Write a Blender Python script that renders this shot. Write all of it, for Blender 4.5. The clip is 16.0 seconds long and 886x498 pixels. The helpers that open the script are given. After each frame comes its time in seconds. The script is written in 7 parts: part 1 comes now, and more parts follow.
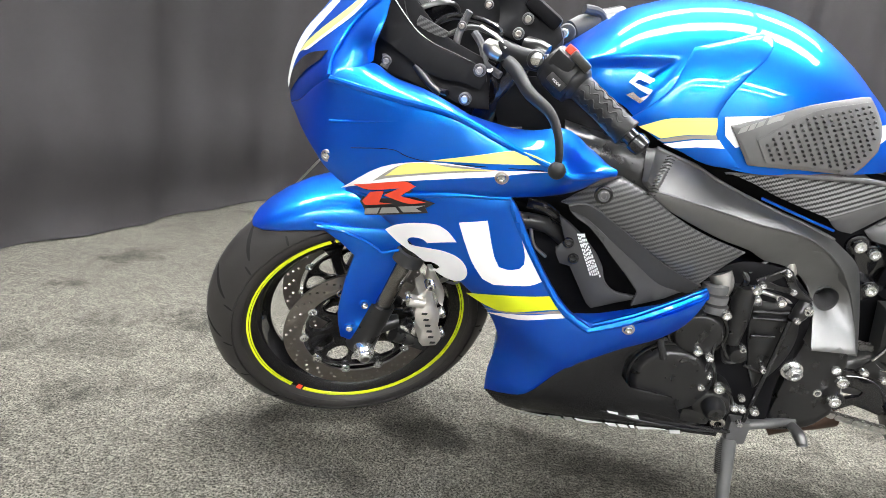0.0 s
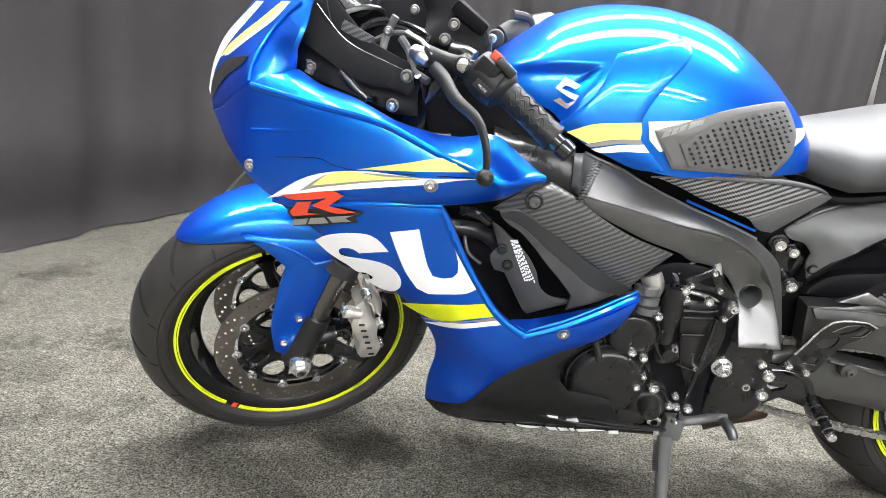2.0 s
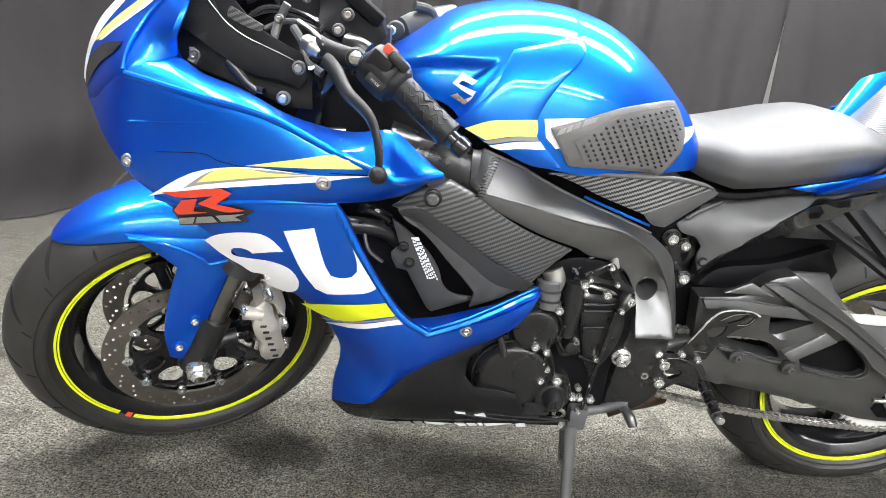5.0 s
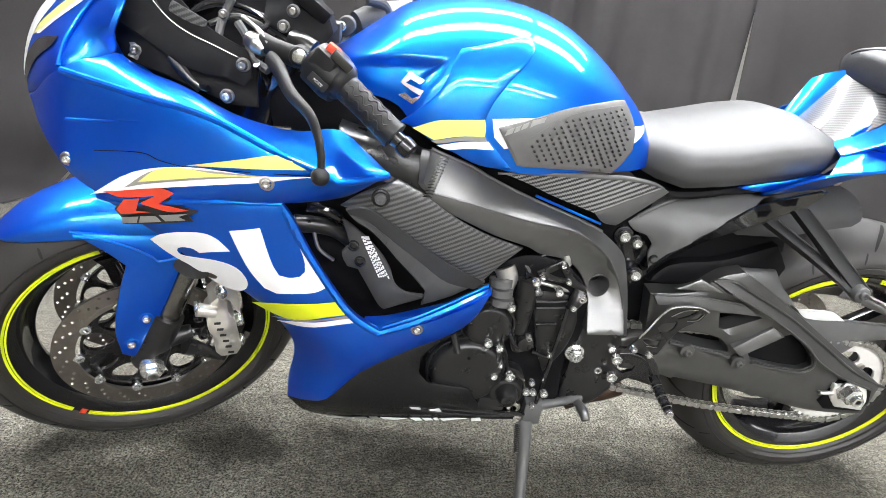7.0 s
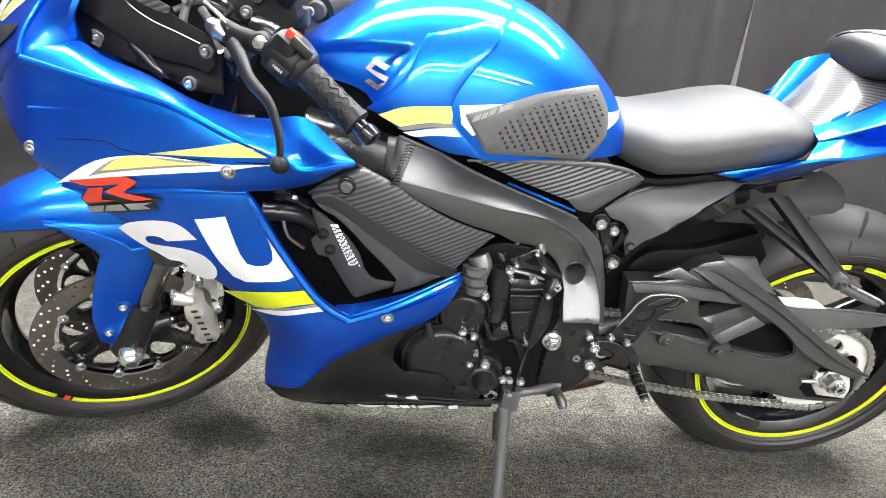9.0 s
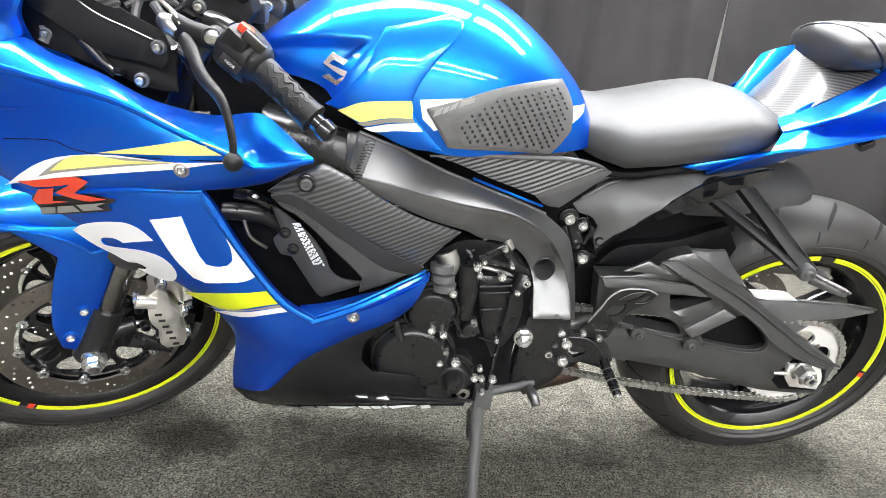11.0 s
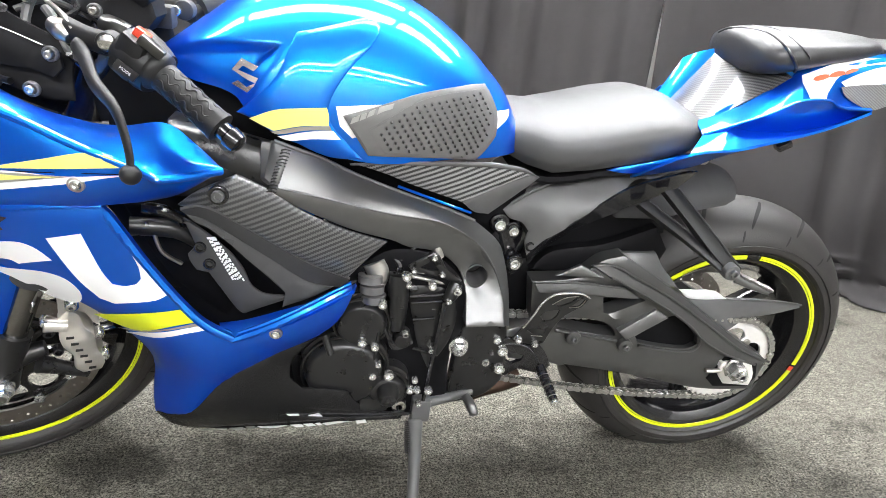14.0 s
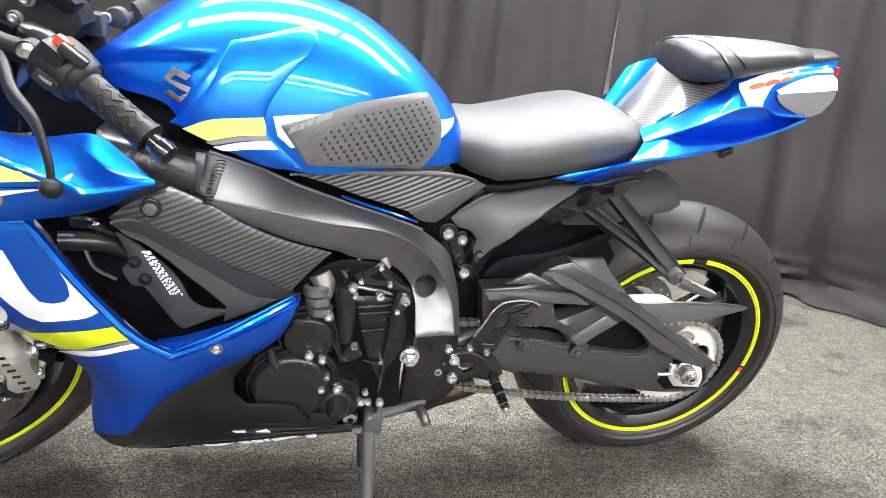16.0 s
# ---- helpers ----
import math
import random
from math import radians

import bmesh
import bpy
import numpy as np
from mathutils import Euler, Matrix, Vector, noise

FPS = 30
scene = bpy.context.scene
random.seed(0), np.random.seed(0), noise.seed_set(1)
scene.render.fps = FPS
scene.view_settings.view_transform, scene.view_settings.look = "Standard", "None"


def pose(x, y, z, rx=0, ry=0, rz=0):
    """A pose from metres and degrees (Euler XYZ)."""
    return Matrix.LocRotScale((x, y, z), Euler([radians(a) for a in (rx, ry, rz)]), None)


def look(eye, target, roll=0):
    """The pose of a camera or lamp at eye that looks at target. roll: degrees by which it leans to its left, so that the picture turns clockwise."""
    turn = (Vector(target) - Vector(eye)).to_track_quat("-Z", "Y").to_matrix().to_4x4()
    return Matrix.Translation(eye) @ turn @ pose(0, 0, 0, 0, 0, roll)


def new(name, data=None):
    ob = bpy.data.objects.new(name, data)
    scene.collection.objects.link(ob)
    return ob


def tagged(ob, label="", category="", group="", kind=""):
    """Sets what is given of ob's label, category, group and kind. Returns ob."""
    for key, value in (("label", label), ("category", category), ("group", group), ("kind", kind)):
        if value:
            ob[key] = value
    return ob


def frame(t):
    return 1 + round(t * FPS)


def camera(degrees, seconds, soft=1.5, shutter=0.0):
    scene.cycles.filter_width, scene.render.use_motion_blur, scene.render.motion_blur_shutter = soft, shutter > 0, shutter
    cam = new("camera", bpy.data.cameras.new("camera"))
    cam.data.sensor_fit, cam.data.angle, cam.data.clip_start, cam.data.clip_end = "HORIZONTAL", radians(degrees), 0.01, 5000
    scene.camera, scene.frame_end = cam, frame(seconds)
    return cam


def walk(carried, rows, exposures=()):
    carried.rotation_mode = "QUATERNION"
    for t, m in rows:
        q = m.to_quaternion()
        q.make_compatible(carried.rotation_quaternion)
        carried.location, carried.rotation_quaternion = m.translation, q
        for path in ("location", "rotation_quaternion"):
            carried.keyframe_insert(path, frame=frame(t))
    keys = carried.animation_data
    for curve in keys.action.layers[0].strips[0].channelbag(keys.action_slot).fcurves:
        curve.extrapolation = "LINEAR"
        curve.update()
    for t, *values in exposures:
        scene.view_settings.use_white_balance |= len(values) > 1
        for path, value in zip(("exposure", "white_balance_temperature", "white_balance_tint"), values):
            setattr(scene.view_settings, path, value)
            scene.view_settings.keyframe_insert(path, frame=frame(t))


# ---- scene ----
cam = camera(75.0, 16.0, 0.7)
PATH = [
    (0, (0.2880, -0.9994, 0.7565), (0.0211, 0.8314, 0.2438), 5.30),
    (0.5, (0.2909, -0.9946, 0.7584), (0.0653, 0.8438, 0.2515), 5.20),
    (1, (0.2976, -0.9859, 0.7594), (0.1229, 0.8592, 0.2573), 5.10),
    (1.5, (0.3043, -0.9802, 0.7613), (0.1690, 0.8698, 0.2650), 5.00),
    (2, (0.3120, -0.9773, 0.7622), (0.2054, 0.8765, 0.2755), 5.00),
    (2.5, (0.3187, -0.9744, 0.7651), (0.2410, 0.8813, 0.2803), 5.10),
    (3, (0.3254, -0.9686, 0.7690), (0.2928, 0.8880, 0.2803), 5.10),
    (3.5, (0.3370, -0.9629, 0.7709), (0.3466, 0.8918, 0.2746), 5.30),
    (4, (0.3456, -0.9590, 0.7718), (0.3955, 0.8938, 0.2736), 5.40),
    (6.5, (0.3859, -0.9533, 0.7891), (0.5674, 0.8870, 0.2717), 6.90),
    (7, (0.4022, -0.9523, 0.7987), (0.5885, 0.8813, 0.2592), 6.70),
    (7.5, (0.4157, -0.9504, 0.8006), (0.6077, 0.8746, 0.2352), 6.50),
    (8, (0.4339, -0.9533, 0.8054), (0.6106, 0.8707, 0.2323), 6.80),
    (8.5, (0.4464, -0.9514, 0.8064), (0.6154, 0.8707, 0.2237), 6.40),
    (9, (0.4589, -0.9504, 0.8045), (0.6230, 0.8717, 0.2218), 6.40),
    (11.5, (0.5021, -0.9398, 0.7997), (0.7248, 0.8794, 0.2256), 5.70),
    (12, (0.5107, -0.9370, 0.7997), (0.7555, 0.8803, 0.2323), 5.70),
    (12.5, (0.5194, -0.9341, 0.7997), (0.7862, 0.8803, 0.2333), 5.80),
    (13, (0.5261, -0.9322, 0.8016), (0.8102, 0.8822, 0.2410), 5.40),
    (13.5, (0.5347, -0.9302, 0.8026), (0.8381, 0.8832, 0.2486), 5.30),
    (14, (0.5453, -0.9264, 0.8035), (0.8813, 0.8832, 0.2554), 5.40),
    (14.5, (0.5549, -0.9264, 0.8045), (0.9130, 0.8803, 0.2621), 5.40),
    (15, (0.5635, -0.9264, 0.8064), (0.9418, 0.8784, 0.2726), 5.20),
    (15.5, (0.5712, -0.9254, 0.8074), (0.9782, 0.8755, 0.2822), 5.10),
    (16, (0.5818, -0.9254, 0.8083), (1.0147, 0.8726, 0.2918), 5.30),
]
walk(cam, [(t, look(eye, target, roll)) for t, eye, target, roll in PATH], [(0.0, 0.5), (16.0, 0.5)])

# ---- light ----
LAMP = 34.5
LAMPS = [(x, y, 0) for y in (-4.0, -5.2) for x in (-0.9, 1.1, 3.1, 5.0)] + [(x, 0.1, 0) for x in (-1.5, 0.5, 2.5)] + [(x, 1.4, 0) for x in (0.5, 2.5)]
world = bpy.data.worlds.new("world")
world.use_nodes = True
world.node_tree.nodes["Background"].inputs["Color"].default_value = (0.5, 0.5, 0.5, 1)
world.node_tree.nodes["Background"].inputs["Strength"].default_value = 0.05
scene.world = world


# ---- tools ----
from mathutils.geometry import delaunay_2d_cdt


def smooth_loop(pts, sub=4, corner=38):
    """A closed curve through pts that stays sharp where it turns by more than corner degrees."""
    P = [Vector(p) for p in pts]
    n = len(P)
    tans = []
    for i in range(n):
        a, b, c = P[i - 1], P[i], P[(i + 1) % n]
        sharp = (b - a).length > 1e-6 and (c - b).length > 1e-6 and (b - a).angle(c - b) > radians(corner)
        tans.append(None if sharp else (c - a).normalized())
    out = []
    for i in range(n):
        a, b = P[i], P[(i + 1) % n]
        d = (b - a).length
        ta = tans[i] if tans[i] is not None else None
        tb = tans[(i + 1) % n]
        chord = (b - a).normalized() if d > 1e-6 else Vector(a) * 0
        ta, tb = (chord if ta is None else ta) * d, (chord if tb is None else tb) * d
        for k in range(sub):
            u = k / sub
            out.append((2 * u**3 - 3 * u**2 + 1) * a + (u**3 - 2 * u**2 + u) * ta + (-2 * u**3 + 3 * u**2) * b + (u**3 - u**2) * tb)
    return out


def smooth_path(pts, sub=6):
    P = [Vector(p) for p in pts]
    out = []
    for i in range(len(P) - 1):
        a, b = P[i], P[i + 1]
        p0, p3 = P[max(i - 1, 0)], P[min(i + 2, len(P) - 1)]
        ta, tb = (b - p0) / 2, (p3 - a) / 2
        for k in range(sub):
            u = k / sub
            out.append((2 * u**3 - 3 * u**2 + 1) * a + (u**3 - 2 * u**2 + u) * ta + (-2 * u**3 + 3 * u**2) * b + (u**3 - u**2) * tb)
    return out + [P[-1]]


class Surface:
    """A smooth sheet y = f(x, z) bent through a few points (thin-plate spline)."""

    def __init__(self, pts, stiff=2e-4):
        p = np.array([tuple(q) for q in pts], float)
        self.c = p[:, [0, 2]]
        n = len(p)
        d = np.linalg.norm(self.c[:, None] - self.c[None], axis=2)
        A = np.zeros((n + 3, n + 3))
        A[:n, :n] = self.kern(d) + stiff * np.eye(n)
        A[:n, n], A[:n, n + 1:] = 1, self.c
        A[n:, :n] = A[:n, n:].T
        self.w = np.linalg.solve(A, np.concatenate([p[:, 1], [0, 0, 0]]))

    @staticmethod
    def kern(d):
        return np.where(d > 1e-9, d * d * np.log(np.maximum(d, 1e-9)), 0.0)

    def __call__(self, x, z):
        k = self.kern(np.hypot(self.c[:, 0] - x, self.c[:, 1] - z))
        return float(k @ self.w[:-3] + self.w[-3] + self.w[-2] * x + self.w[-1] * z)


def in_loop(loop, x, z):
    hit = False
    j = len(loop) - 1
    for i in range(len(loop)):
        (xi, zi), (xj, zj) = loop[i], loop[j]
        if (zi > z) != (zj > z) and x < (xj - xi) * (z - zi) / (zj - zi) + xi:
            hit = not hit
        j = i
    return hit


def sheet(loop3, surf, depth=0.004, edge=0.006, cell=0.018, lift=0.0, holes=()):
    """A shell with rolled edges: loop3 is its outline, surf its face; it is depth thick towards +y."""
    loop = [(p[0], p[2]) for p in loop3]
    n = len(loop)
    area = sum(loop[i - 1][0] * loop[i][1] - loop[i][0] * loop[i - 1][1] for i in range(n))
    if area < 0:
        loop.reverse()
    verts, edges, ring = [Vector(p) for p in loop], [(i, (i + 1) % n) for i in range(n)], set()
    for hole in holes:
        b = len(verts)
        verts += [Vector((p[0], p[1])) for p in hole]
        edges += [(b + i, b + (i + 1) % len(hole)) for i in range(len(hole))]
    rim = len(verts)
    arr = np.array([tuple(v) for v in verts])
    if edge > 0:
        for i in range(n):
            a, b = Vector(loop[i - 1]), Vector(loop[(i + 1) % n])
            t = (b - a)
            if t.length < 1e-7:
                continue
            t.normalize()
            q = Vector(loop[i]) + edge * Vector((-t.y, t.x))
            if in_loop(loop, q.x, q.y) and np.min(np.hypot(arr[:, 0] - q.x, arr[:, 1] - q.y)) > edge * 0.8:
                verts.append(q)
    mid = len(verts)
    xs, zs = [p[0] for p in loop], [p[1] for p in loop]
    arr = np.array([tuple(v) for v in verts])
    z, row = min(zs), 0
    while z < max(zs):
        x = min(xs) + (cell / 2 if row % 2 else 0)
        while x < max(xs):
            if in_loop(loop, x, z) and not any(in_loop(h, x, z) for h in holes) and np.min(np.hypot(arr[:, 0] - x, arr[:, 1] - z)) > max(cell * 0.55, edge * 0.8):
                verts.append(Vector((x, z)))
            x += cell
        z += cell * 0.87
        row += 1
    v2, e2, f2, ov, oe, of = delaunay_2d_cdt(verts, edges, [], 1, 1e-6)
    bm = bmesh.new()
    front, back, is_rim = [], [], []
    for v, src in zip(v2, ov):
        on_rim = any(s < rim for s in src) if src else True
        on_ring = bool(src) and all(rim <= s < mid for s in src)
        y = surf(v.x, v.y) - lift + (edge * 0.75 if on_rim and edge else edge * 0.12 if on_ring else 0)
        front.append(bm.verts.new((v.x, y, v.y)))
        back.append(bm.verts.new((v.x, y + depth, v.y)))
        is_rim.append(on_rim)
    count = {}
    keep = []
    for f in f2:
        c = sum((v2[i] for i in f), Vector((0, 0))) / len(f)
        if not in_loop(loop, c.x, c.y) or any(in_loop(h, c.x, c.y) for h in holes):
            continue
        keep.append(f)
        for a, b in zip(f, list(f[1:]) + [f[0]]):
            count[(a, b)] = 1
    for f in keep:
        bm.faces.new([front[i] for i in f])
        bm.faces.new([back[i] for i in reversed(f)])
    for a, b in count:
        if (b, a) not in count:
            bm.faces.new((front[b], front[a], back[a], back[b]))
    loose = [v for v in bm.verts if not v.link_faces]
    bmesh.ops.delete(bm, geom=loose, context="VERTS")
    return bm


def loft(rings, closed=True, caps=True):
    bm = bmesh.new()
    rows = [[bm.verts.new(p) for p in ring] for ring in rings]
    n = len(rows[0])
    for a, b in zip(rows, rows[1:]):
        for i in range(n if closed else n - 1):
            j = (i + 1) % n
            bm.faces.new((a[i], a[j], b[j], b[i]))
    if caps and closed:
        bm.faces.new(list(reversed(rows[0])))
        bm.faces.new(rows[-1])
    bmesh.ops.recalc_face_normals(bm, faces=bm.faces)
    return bm


def tube(pts, r, seg=10, flat=1.0, smooth=True, sub=6):
    """A round bar along pts; r is one radius or one per point."""
    P = smooth_path(pts, sub) if smooth and len(pts) > 2 else [Vector(p) for p in pts]
    radii = [r] * len(P) if not hasattr(r, "__len__") else [float(q) for q in np.interp(np.linspace(0, 1, len(P)), np.linspace(0, 1, len(r)), r)]
    rings, up = [], None
    for i, p in enumerate(P):
        t = (P[min(i + 1, len(P) - 1)] - P[max(i - 1, 0)]).normalized()
        if up is None:
            up = t.orthogonal().normalized() if abs(t.y) > 0.9 else Vector((0, 1, 0))
        side = t.cross(up).normalized()
        up = side.cross(t).normalized()
        rings.append([p + radii[i] * (math.cos(a) * side + flat * math.sin(a) * up) for a in (2 * math.pi * k / seg for k in range(seg))])
    return loft(rings)


def lathe(profile, seg=64, closed=False):
    """Turns (radius, y) about the y axis."""
    bm = bmesh.new()
    cols = []
    for k in range(seg):
        a = 2 * math.pi * k / seg
        cols.append([bm.verts.new((r * math.cos(a), y, r * math.sin(a))) for r, y in profile])
    m = len(profile)
    for k in range(seg):
        a, b = cols[k], cols[(k + 1) % seg]
        for i in range(m if closed else m - 1):
            j = (i + 1) % m
            bm.faces.new((a[i], a[j], b[j], b[i]))
    bmesh.ops.remove_doubles(bm, verts=bm.verts, dist=1e-6)
    bmesh.ops.recalc_face_normals(bm, faces=bm.faces)
    return bm


def box(size, at=(0, 0, 0), bevel=0.004, rot=None, segs=2):
    bm = bmesh.new()
    bmesh.ops.create_cube(bm, size=1)
    bmesh.ops.scale(bm, vec=size, verts=bm.verts)
    if bevel:
        bmesh.ops.bevel(bm, geom=list(bm.edges), offset=bevel, segments=segs, affect="EDGES", profile=0.6)
    if rot is not None:
        bm.transform(rot)
    bmesh.ops.translate(bm, vec=at, verts=bm.verts)
    return bm


def disc(r, depth, at, bevel=0.003, seg=32, axis="y", hole=0.0):
    """A turned boss with its face towards -y."""
    prof = [(max(hole, 1e-5), 0.0), (r - bevel, 0.0), (r - bevel * 0.3, bevel * 0.3), (r, bevel), (r, depth), (max(hole, 1e-5), depth)]
    bm = lathe(prof, seg, closed=True) if hole else lathe(prof, seg)
    bmesh.ops.translate(bm, vec=at, verts=bm.verts)
    return bm


def join(*bms):
    out = bmesh.new()
    for bm in bms:
        me = bpy.data.meshes.new("tmp")
        bm.to_mesh(me)
        out.from_mesh(me)
        bpy.data.meshes.remove(me)
        bm.free()
    return out


def part(name, bm, material, parent=None, label="", sharp=35, m=None):
    if m is not None:
        bm.transform(m)
    me = bpy.data.meshes.new(name)
    bm.to_mesh(me)
    bm.free()
    me.polygons.foreach_set("use_smooth", [True] * len(me.polygons))
    me.set_sharp_from_angle(angle=radians(sharp))
    me.materials.append(material)
    ob = new(name, me)
    if parent is not None:
        ob.parent = parent
    if label:
        tagged(ob, label)
    return ob


def panel(name, pts, material, parent, inner=(), label="", depth=0.004, edge=0.006, cell=0.018, holes=(), surf=None, m=None, lift=0.0, corner=38):
    surf = surf or Surface(list(pts) + list(inner))
    ob = part(name, sheet(smooth_loop(pts, 4, corner), surf, depth, edge, cell, lift, holes), material, parent, label, m=m)
    return ob, surf


def decal(name, pts, surf, material, parent, label="", lift=0.0016, corner=38, cell=0.010, holes=(), m=None):
    """A thin vinyl film on a panel; pts are (x, z)."""
    pts3 = [(p[0], 0.0, p[1]) for p in pts]
    return part(name, sheet(smooth_loop(pts3, 4, corner), surf, 0.0006, 0.0, cell, lift, holes), material, parent, label, m=m)


# ---- materials ----
def material(name, color, rough=0.5, metal=0.0, coat=0.0, grain=0.0, scale=40.0, bump=0.0, bump_scale=200.0, spec=0.5, rough_var=0.0, emit=0.0):
    m = bpy.data.materials.new(name)
    m.use_nodes = True
    nt = m.node_tree
    b = nt.nodes["Principled BSDF"]
    b.inputs["Base Color"].default_value = (*color, 1)
    b.inputs["Roughness"].default_value = rough
    b.inputs["Metallic"].default_value = metal
    b.inputs["Coat Weight"].default_value = coat
    b.inputs["Coat Roughness"].default_value = 0.03
    b.inputs["Specular IOR Level"].default_value = spec
    if emit:
        b.inputs["Emission Color"].default_value = (*color, 1)
        b.inputs["Emission Strength"].default_value = emit
    co = nt.nodes.new("ShaderNodeTexCoord")
    if grain or rough_var:
        n = nt.nodes.new("ShaderNodeTexNoise")
        n.inputs["Scale"].default_value, n.inputs["Detail"].default_value = scale, 6
        nt.links.new(co.outputs["Object"], n.inputs["Vector"])
        if grain:
            mix = nt.nodes.new("ShaderNodeMix")
            mix.data_type = "RGBA"
            nt.links.new(n.outputs["Fac"], mix.inputs["Factor"])
            mix.inputs["A"].default_value = (*[c * (1 - grain) for c in color], 1)
            mix.inputs["B"].default_value = (*[min(1, c * (1 + grain)) for c in color], 1)
            nt.links.new(mix.outputs["Result"], b.inputs["Base Color"])
        if rough_var:
            mr = nt.nodes.new("ShaderNodeMapRange")
            mr.inputs["To Min"].default_value, mr.inputs["To Max"].default_value = max(0, rough - rough_var), min(1, rough + rough_var)
            nt.links.new(n.outputs["Fac"], mr.inputs["Value"])
            nt.links.new(mr.outputs["Result"], b.inputs["Roughness"])
    if bump:
        n2 = nt.nodes.new("ShaderNodeTexNoise")
        n2.inputs["Scale"].default_value, n2.inputs["Detail"].default_value = bump_scale, 4
        nt.links.new(co.outputs["Object"], n2.inputs["Vector"])
        bp = nt.nodes.new("ShaderNodeBump")
        bp.inputs["Strength"].default_value, bp.inputs["Distance"].default_value = bump, 0.002
        nt.links.new(n2.outputs["Fac"], bp.inputs["Height"])
        nt.links.new(bp.outputs["Normal"], b.inputs["Normal"])
    return m


def carbon(name, dark, light, size=0.0045, turn=0.0, across="Z"):
    """Woven carbon: a twill of slanted bright and dark tows under clear gloss."""
    m = material(name, dark, 0.32, 0.0, 0.5)
    nt = m.node_tree
    b = nt.nodes["Principled BSDF"]
    co = nt.nodes.new("ShaderNodeTexCoord")
    mp = nt.nodes.new("ShaderNodeMapping")
    mp.inputs["Rotation"].default_value = (0, radians(turn), 0)
    nt.links.new(co.outputs["Object"], mp.inputs["Vector"])
    xyz = nt.nodes.new("ShaderNodeSeparateXYZ")
    nt.links.new(mp.outputs["Vector"], xyz.inputs["Vector"])

    def calc(op, a, bb):
        n = nt.nodes.new("ShaderNodeMath")
        n.operation = op
        for i, v in enumerate((a, bb)):
            if isinstance(v, (int, float)):
                n.inputs[i].default_value = v
            elif v is not None:
                nt.links.new(v, n.inputs[i])
        return n.outputs[0]

    u, v = calc("DIVIDE", xyz.outputs["X"], size), calc("DIVIDE", xyz.outputs[across], size)
    iu, iv = calc("FLOOR", u, 0), calc("FLOOR", v, 0)
    cell = calc("FLOORED_MODULO", calc("ADD", iu, iv), 4)
    warp = calc("LESS_THAN", cell, 2)
    mix = nt.nodes.new("ShaderNodeMix")
    mix.data_type = "RGBA"
    nt.links.new(warp, mix.inputs["Factor"])
    mix.inputs["A"].default_value, mix.inputs["B"].default_value = (*dark, 1), (*light, 1)
    nt.links.new(mix.outputs["Result"], b.inputs["Base Color"])
    mr = nt.nodes.new("ShaderNodeMapRange")
    nt.links.new(warp, mr.inputs["Value"])
    mr.inputs["To Min"].default_value, mr.inputs["To Max"].default_value = 0.3, 0.48
    nt.links.new(mr.outputs["Result"], b.inputs["Roughness"])
    bp = nt.nodes.new("ShaderNodeBump")
    bp.inputs["Strength"].default_value, bp.inputs["Distance"].default_value = 0.25, 0.0006
    nt.links.new(warp, bp.inputs["Height"])
    nt.links.new(bp.outputs["Normal"], b.inputs["Normal"])
    return m


def pearl(name, deep, flake, share):
    """Pearl paint: a deep pigment and a bright metal flake under one clear coat."""
    m = material(name, deep, 0.55, 0.0, 1.0, spec=0.1)
    nt = m.node_tree
    pigment = nt.nodes["Principled BSDF"]
    pigment.inputs["Coat Weight"].default_value = 0.75
    metal = nt.nodes.new("ShaderNodeBsdfPrincipled")
    metal.inputs["Base Color"].default_value = (*flake, 1)
    metal.inputs["Metallic"].default_value = 1.0
    metal.inputs["Roughness"].default_value = 0.40
    metal.inputs["Coat Weight"].default_value = 0.75
    metal.inputs["Specular Tint"].default_value = (0.04, 0.45, 1.0, 1)
    for s in (pigment, metal):
        s.inputs["Coat Roughness"].default_value = 0.012
    mix = nt.nodes.new("ShaderNodeMixShader")
    mix.inputs["Fac"].default_value = share
    nt.links.new(pigment.outputs["BSDF"], mix.inputs[1])
    nt.links.new(metal.outputs["BSDF"], mix.inputs[2])
    nt.links.new(mix.outputs["Shader"], nt.nodes["Material Output"].inputs["Surface"])
    co = nt.nodes.new("ShaderNodeTexCoord")
    n = nt.nodes.new("ShaderNodeTexNoise")
    n.inputs["Scale"].default_value = 900
    nt.links.new(co.outputs["Object"], n.inputs["Vector"])
    mr = nt.nodes.new("ShaderNodeMapRange")
    mr.inputs["To Min"].default_value, mr.inputs["To Max"].default_value = 0.36, 0.41
    nt.links.new(n.outputs["Fac"], mr.inputs["Value"])
    nt.links.new(mr.outputs["Result"], metal.inputs["Roughness"])
    return m


BLUE = pearl("blue_pearl_paint", (0.0002, 0.008, 0.34), (0.0002, 0.35, 0.98), 0.47)
WHITE = material("white_vinyl", (0.86, 0.87, 0.87), 0.28, 0, 0.6, grain=0.02, scale=30)
PALE = material("pale_yellow_vinyl", (0.78, 0.76, 0.22), 0.28, 0, 0.6, grain=0.03, scale=30)
NEON = material("neon_yellow_vinyl", (0.70, 0.80, 0.012), 0.3, 0, 0.5, grain=0.03, scale=30)
SILVERV = material("silver_vinyl", (0.33, 0.33, 0.31), 0.35, 0.3, 0.5, grain=0.05, scale=300)
RED = material("red_vinyl", (0.72, 0.06, 0.025), 0.35, 0, 0.3, grain=0.05, scale=60)
ORANGE = material("orange_red_vinyl", (0.78, 0.17, 0.075), 0.35, 0, 0.3, grain=0.05, scale=60)
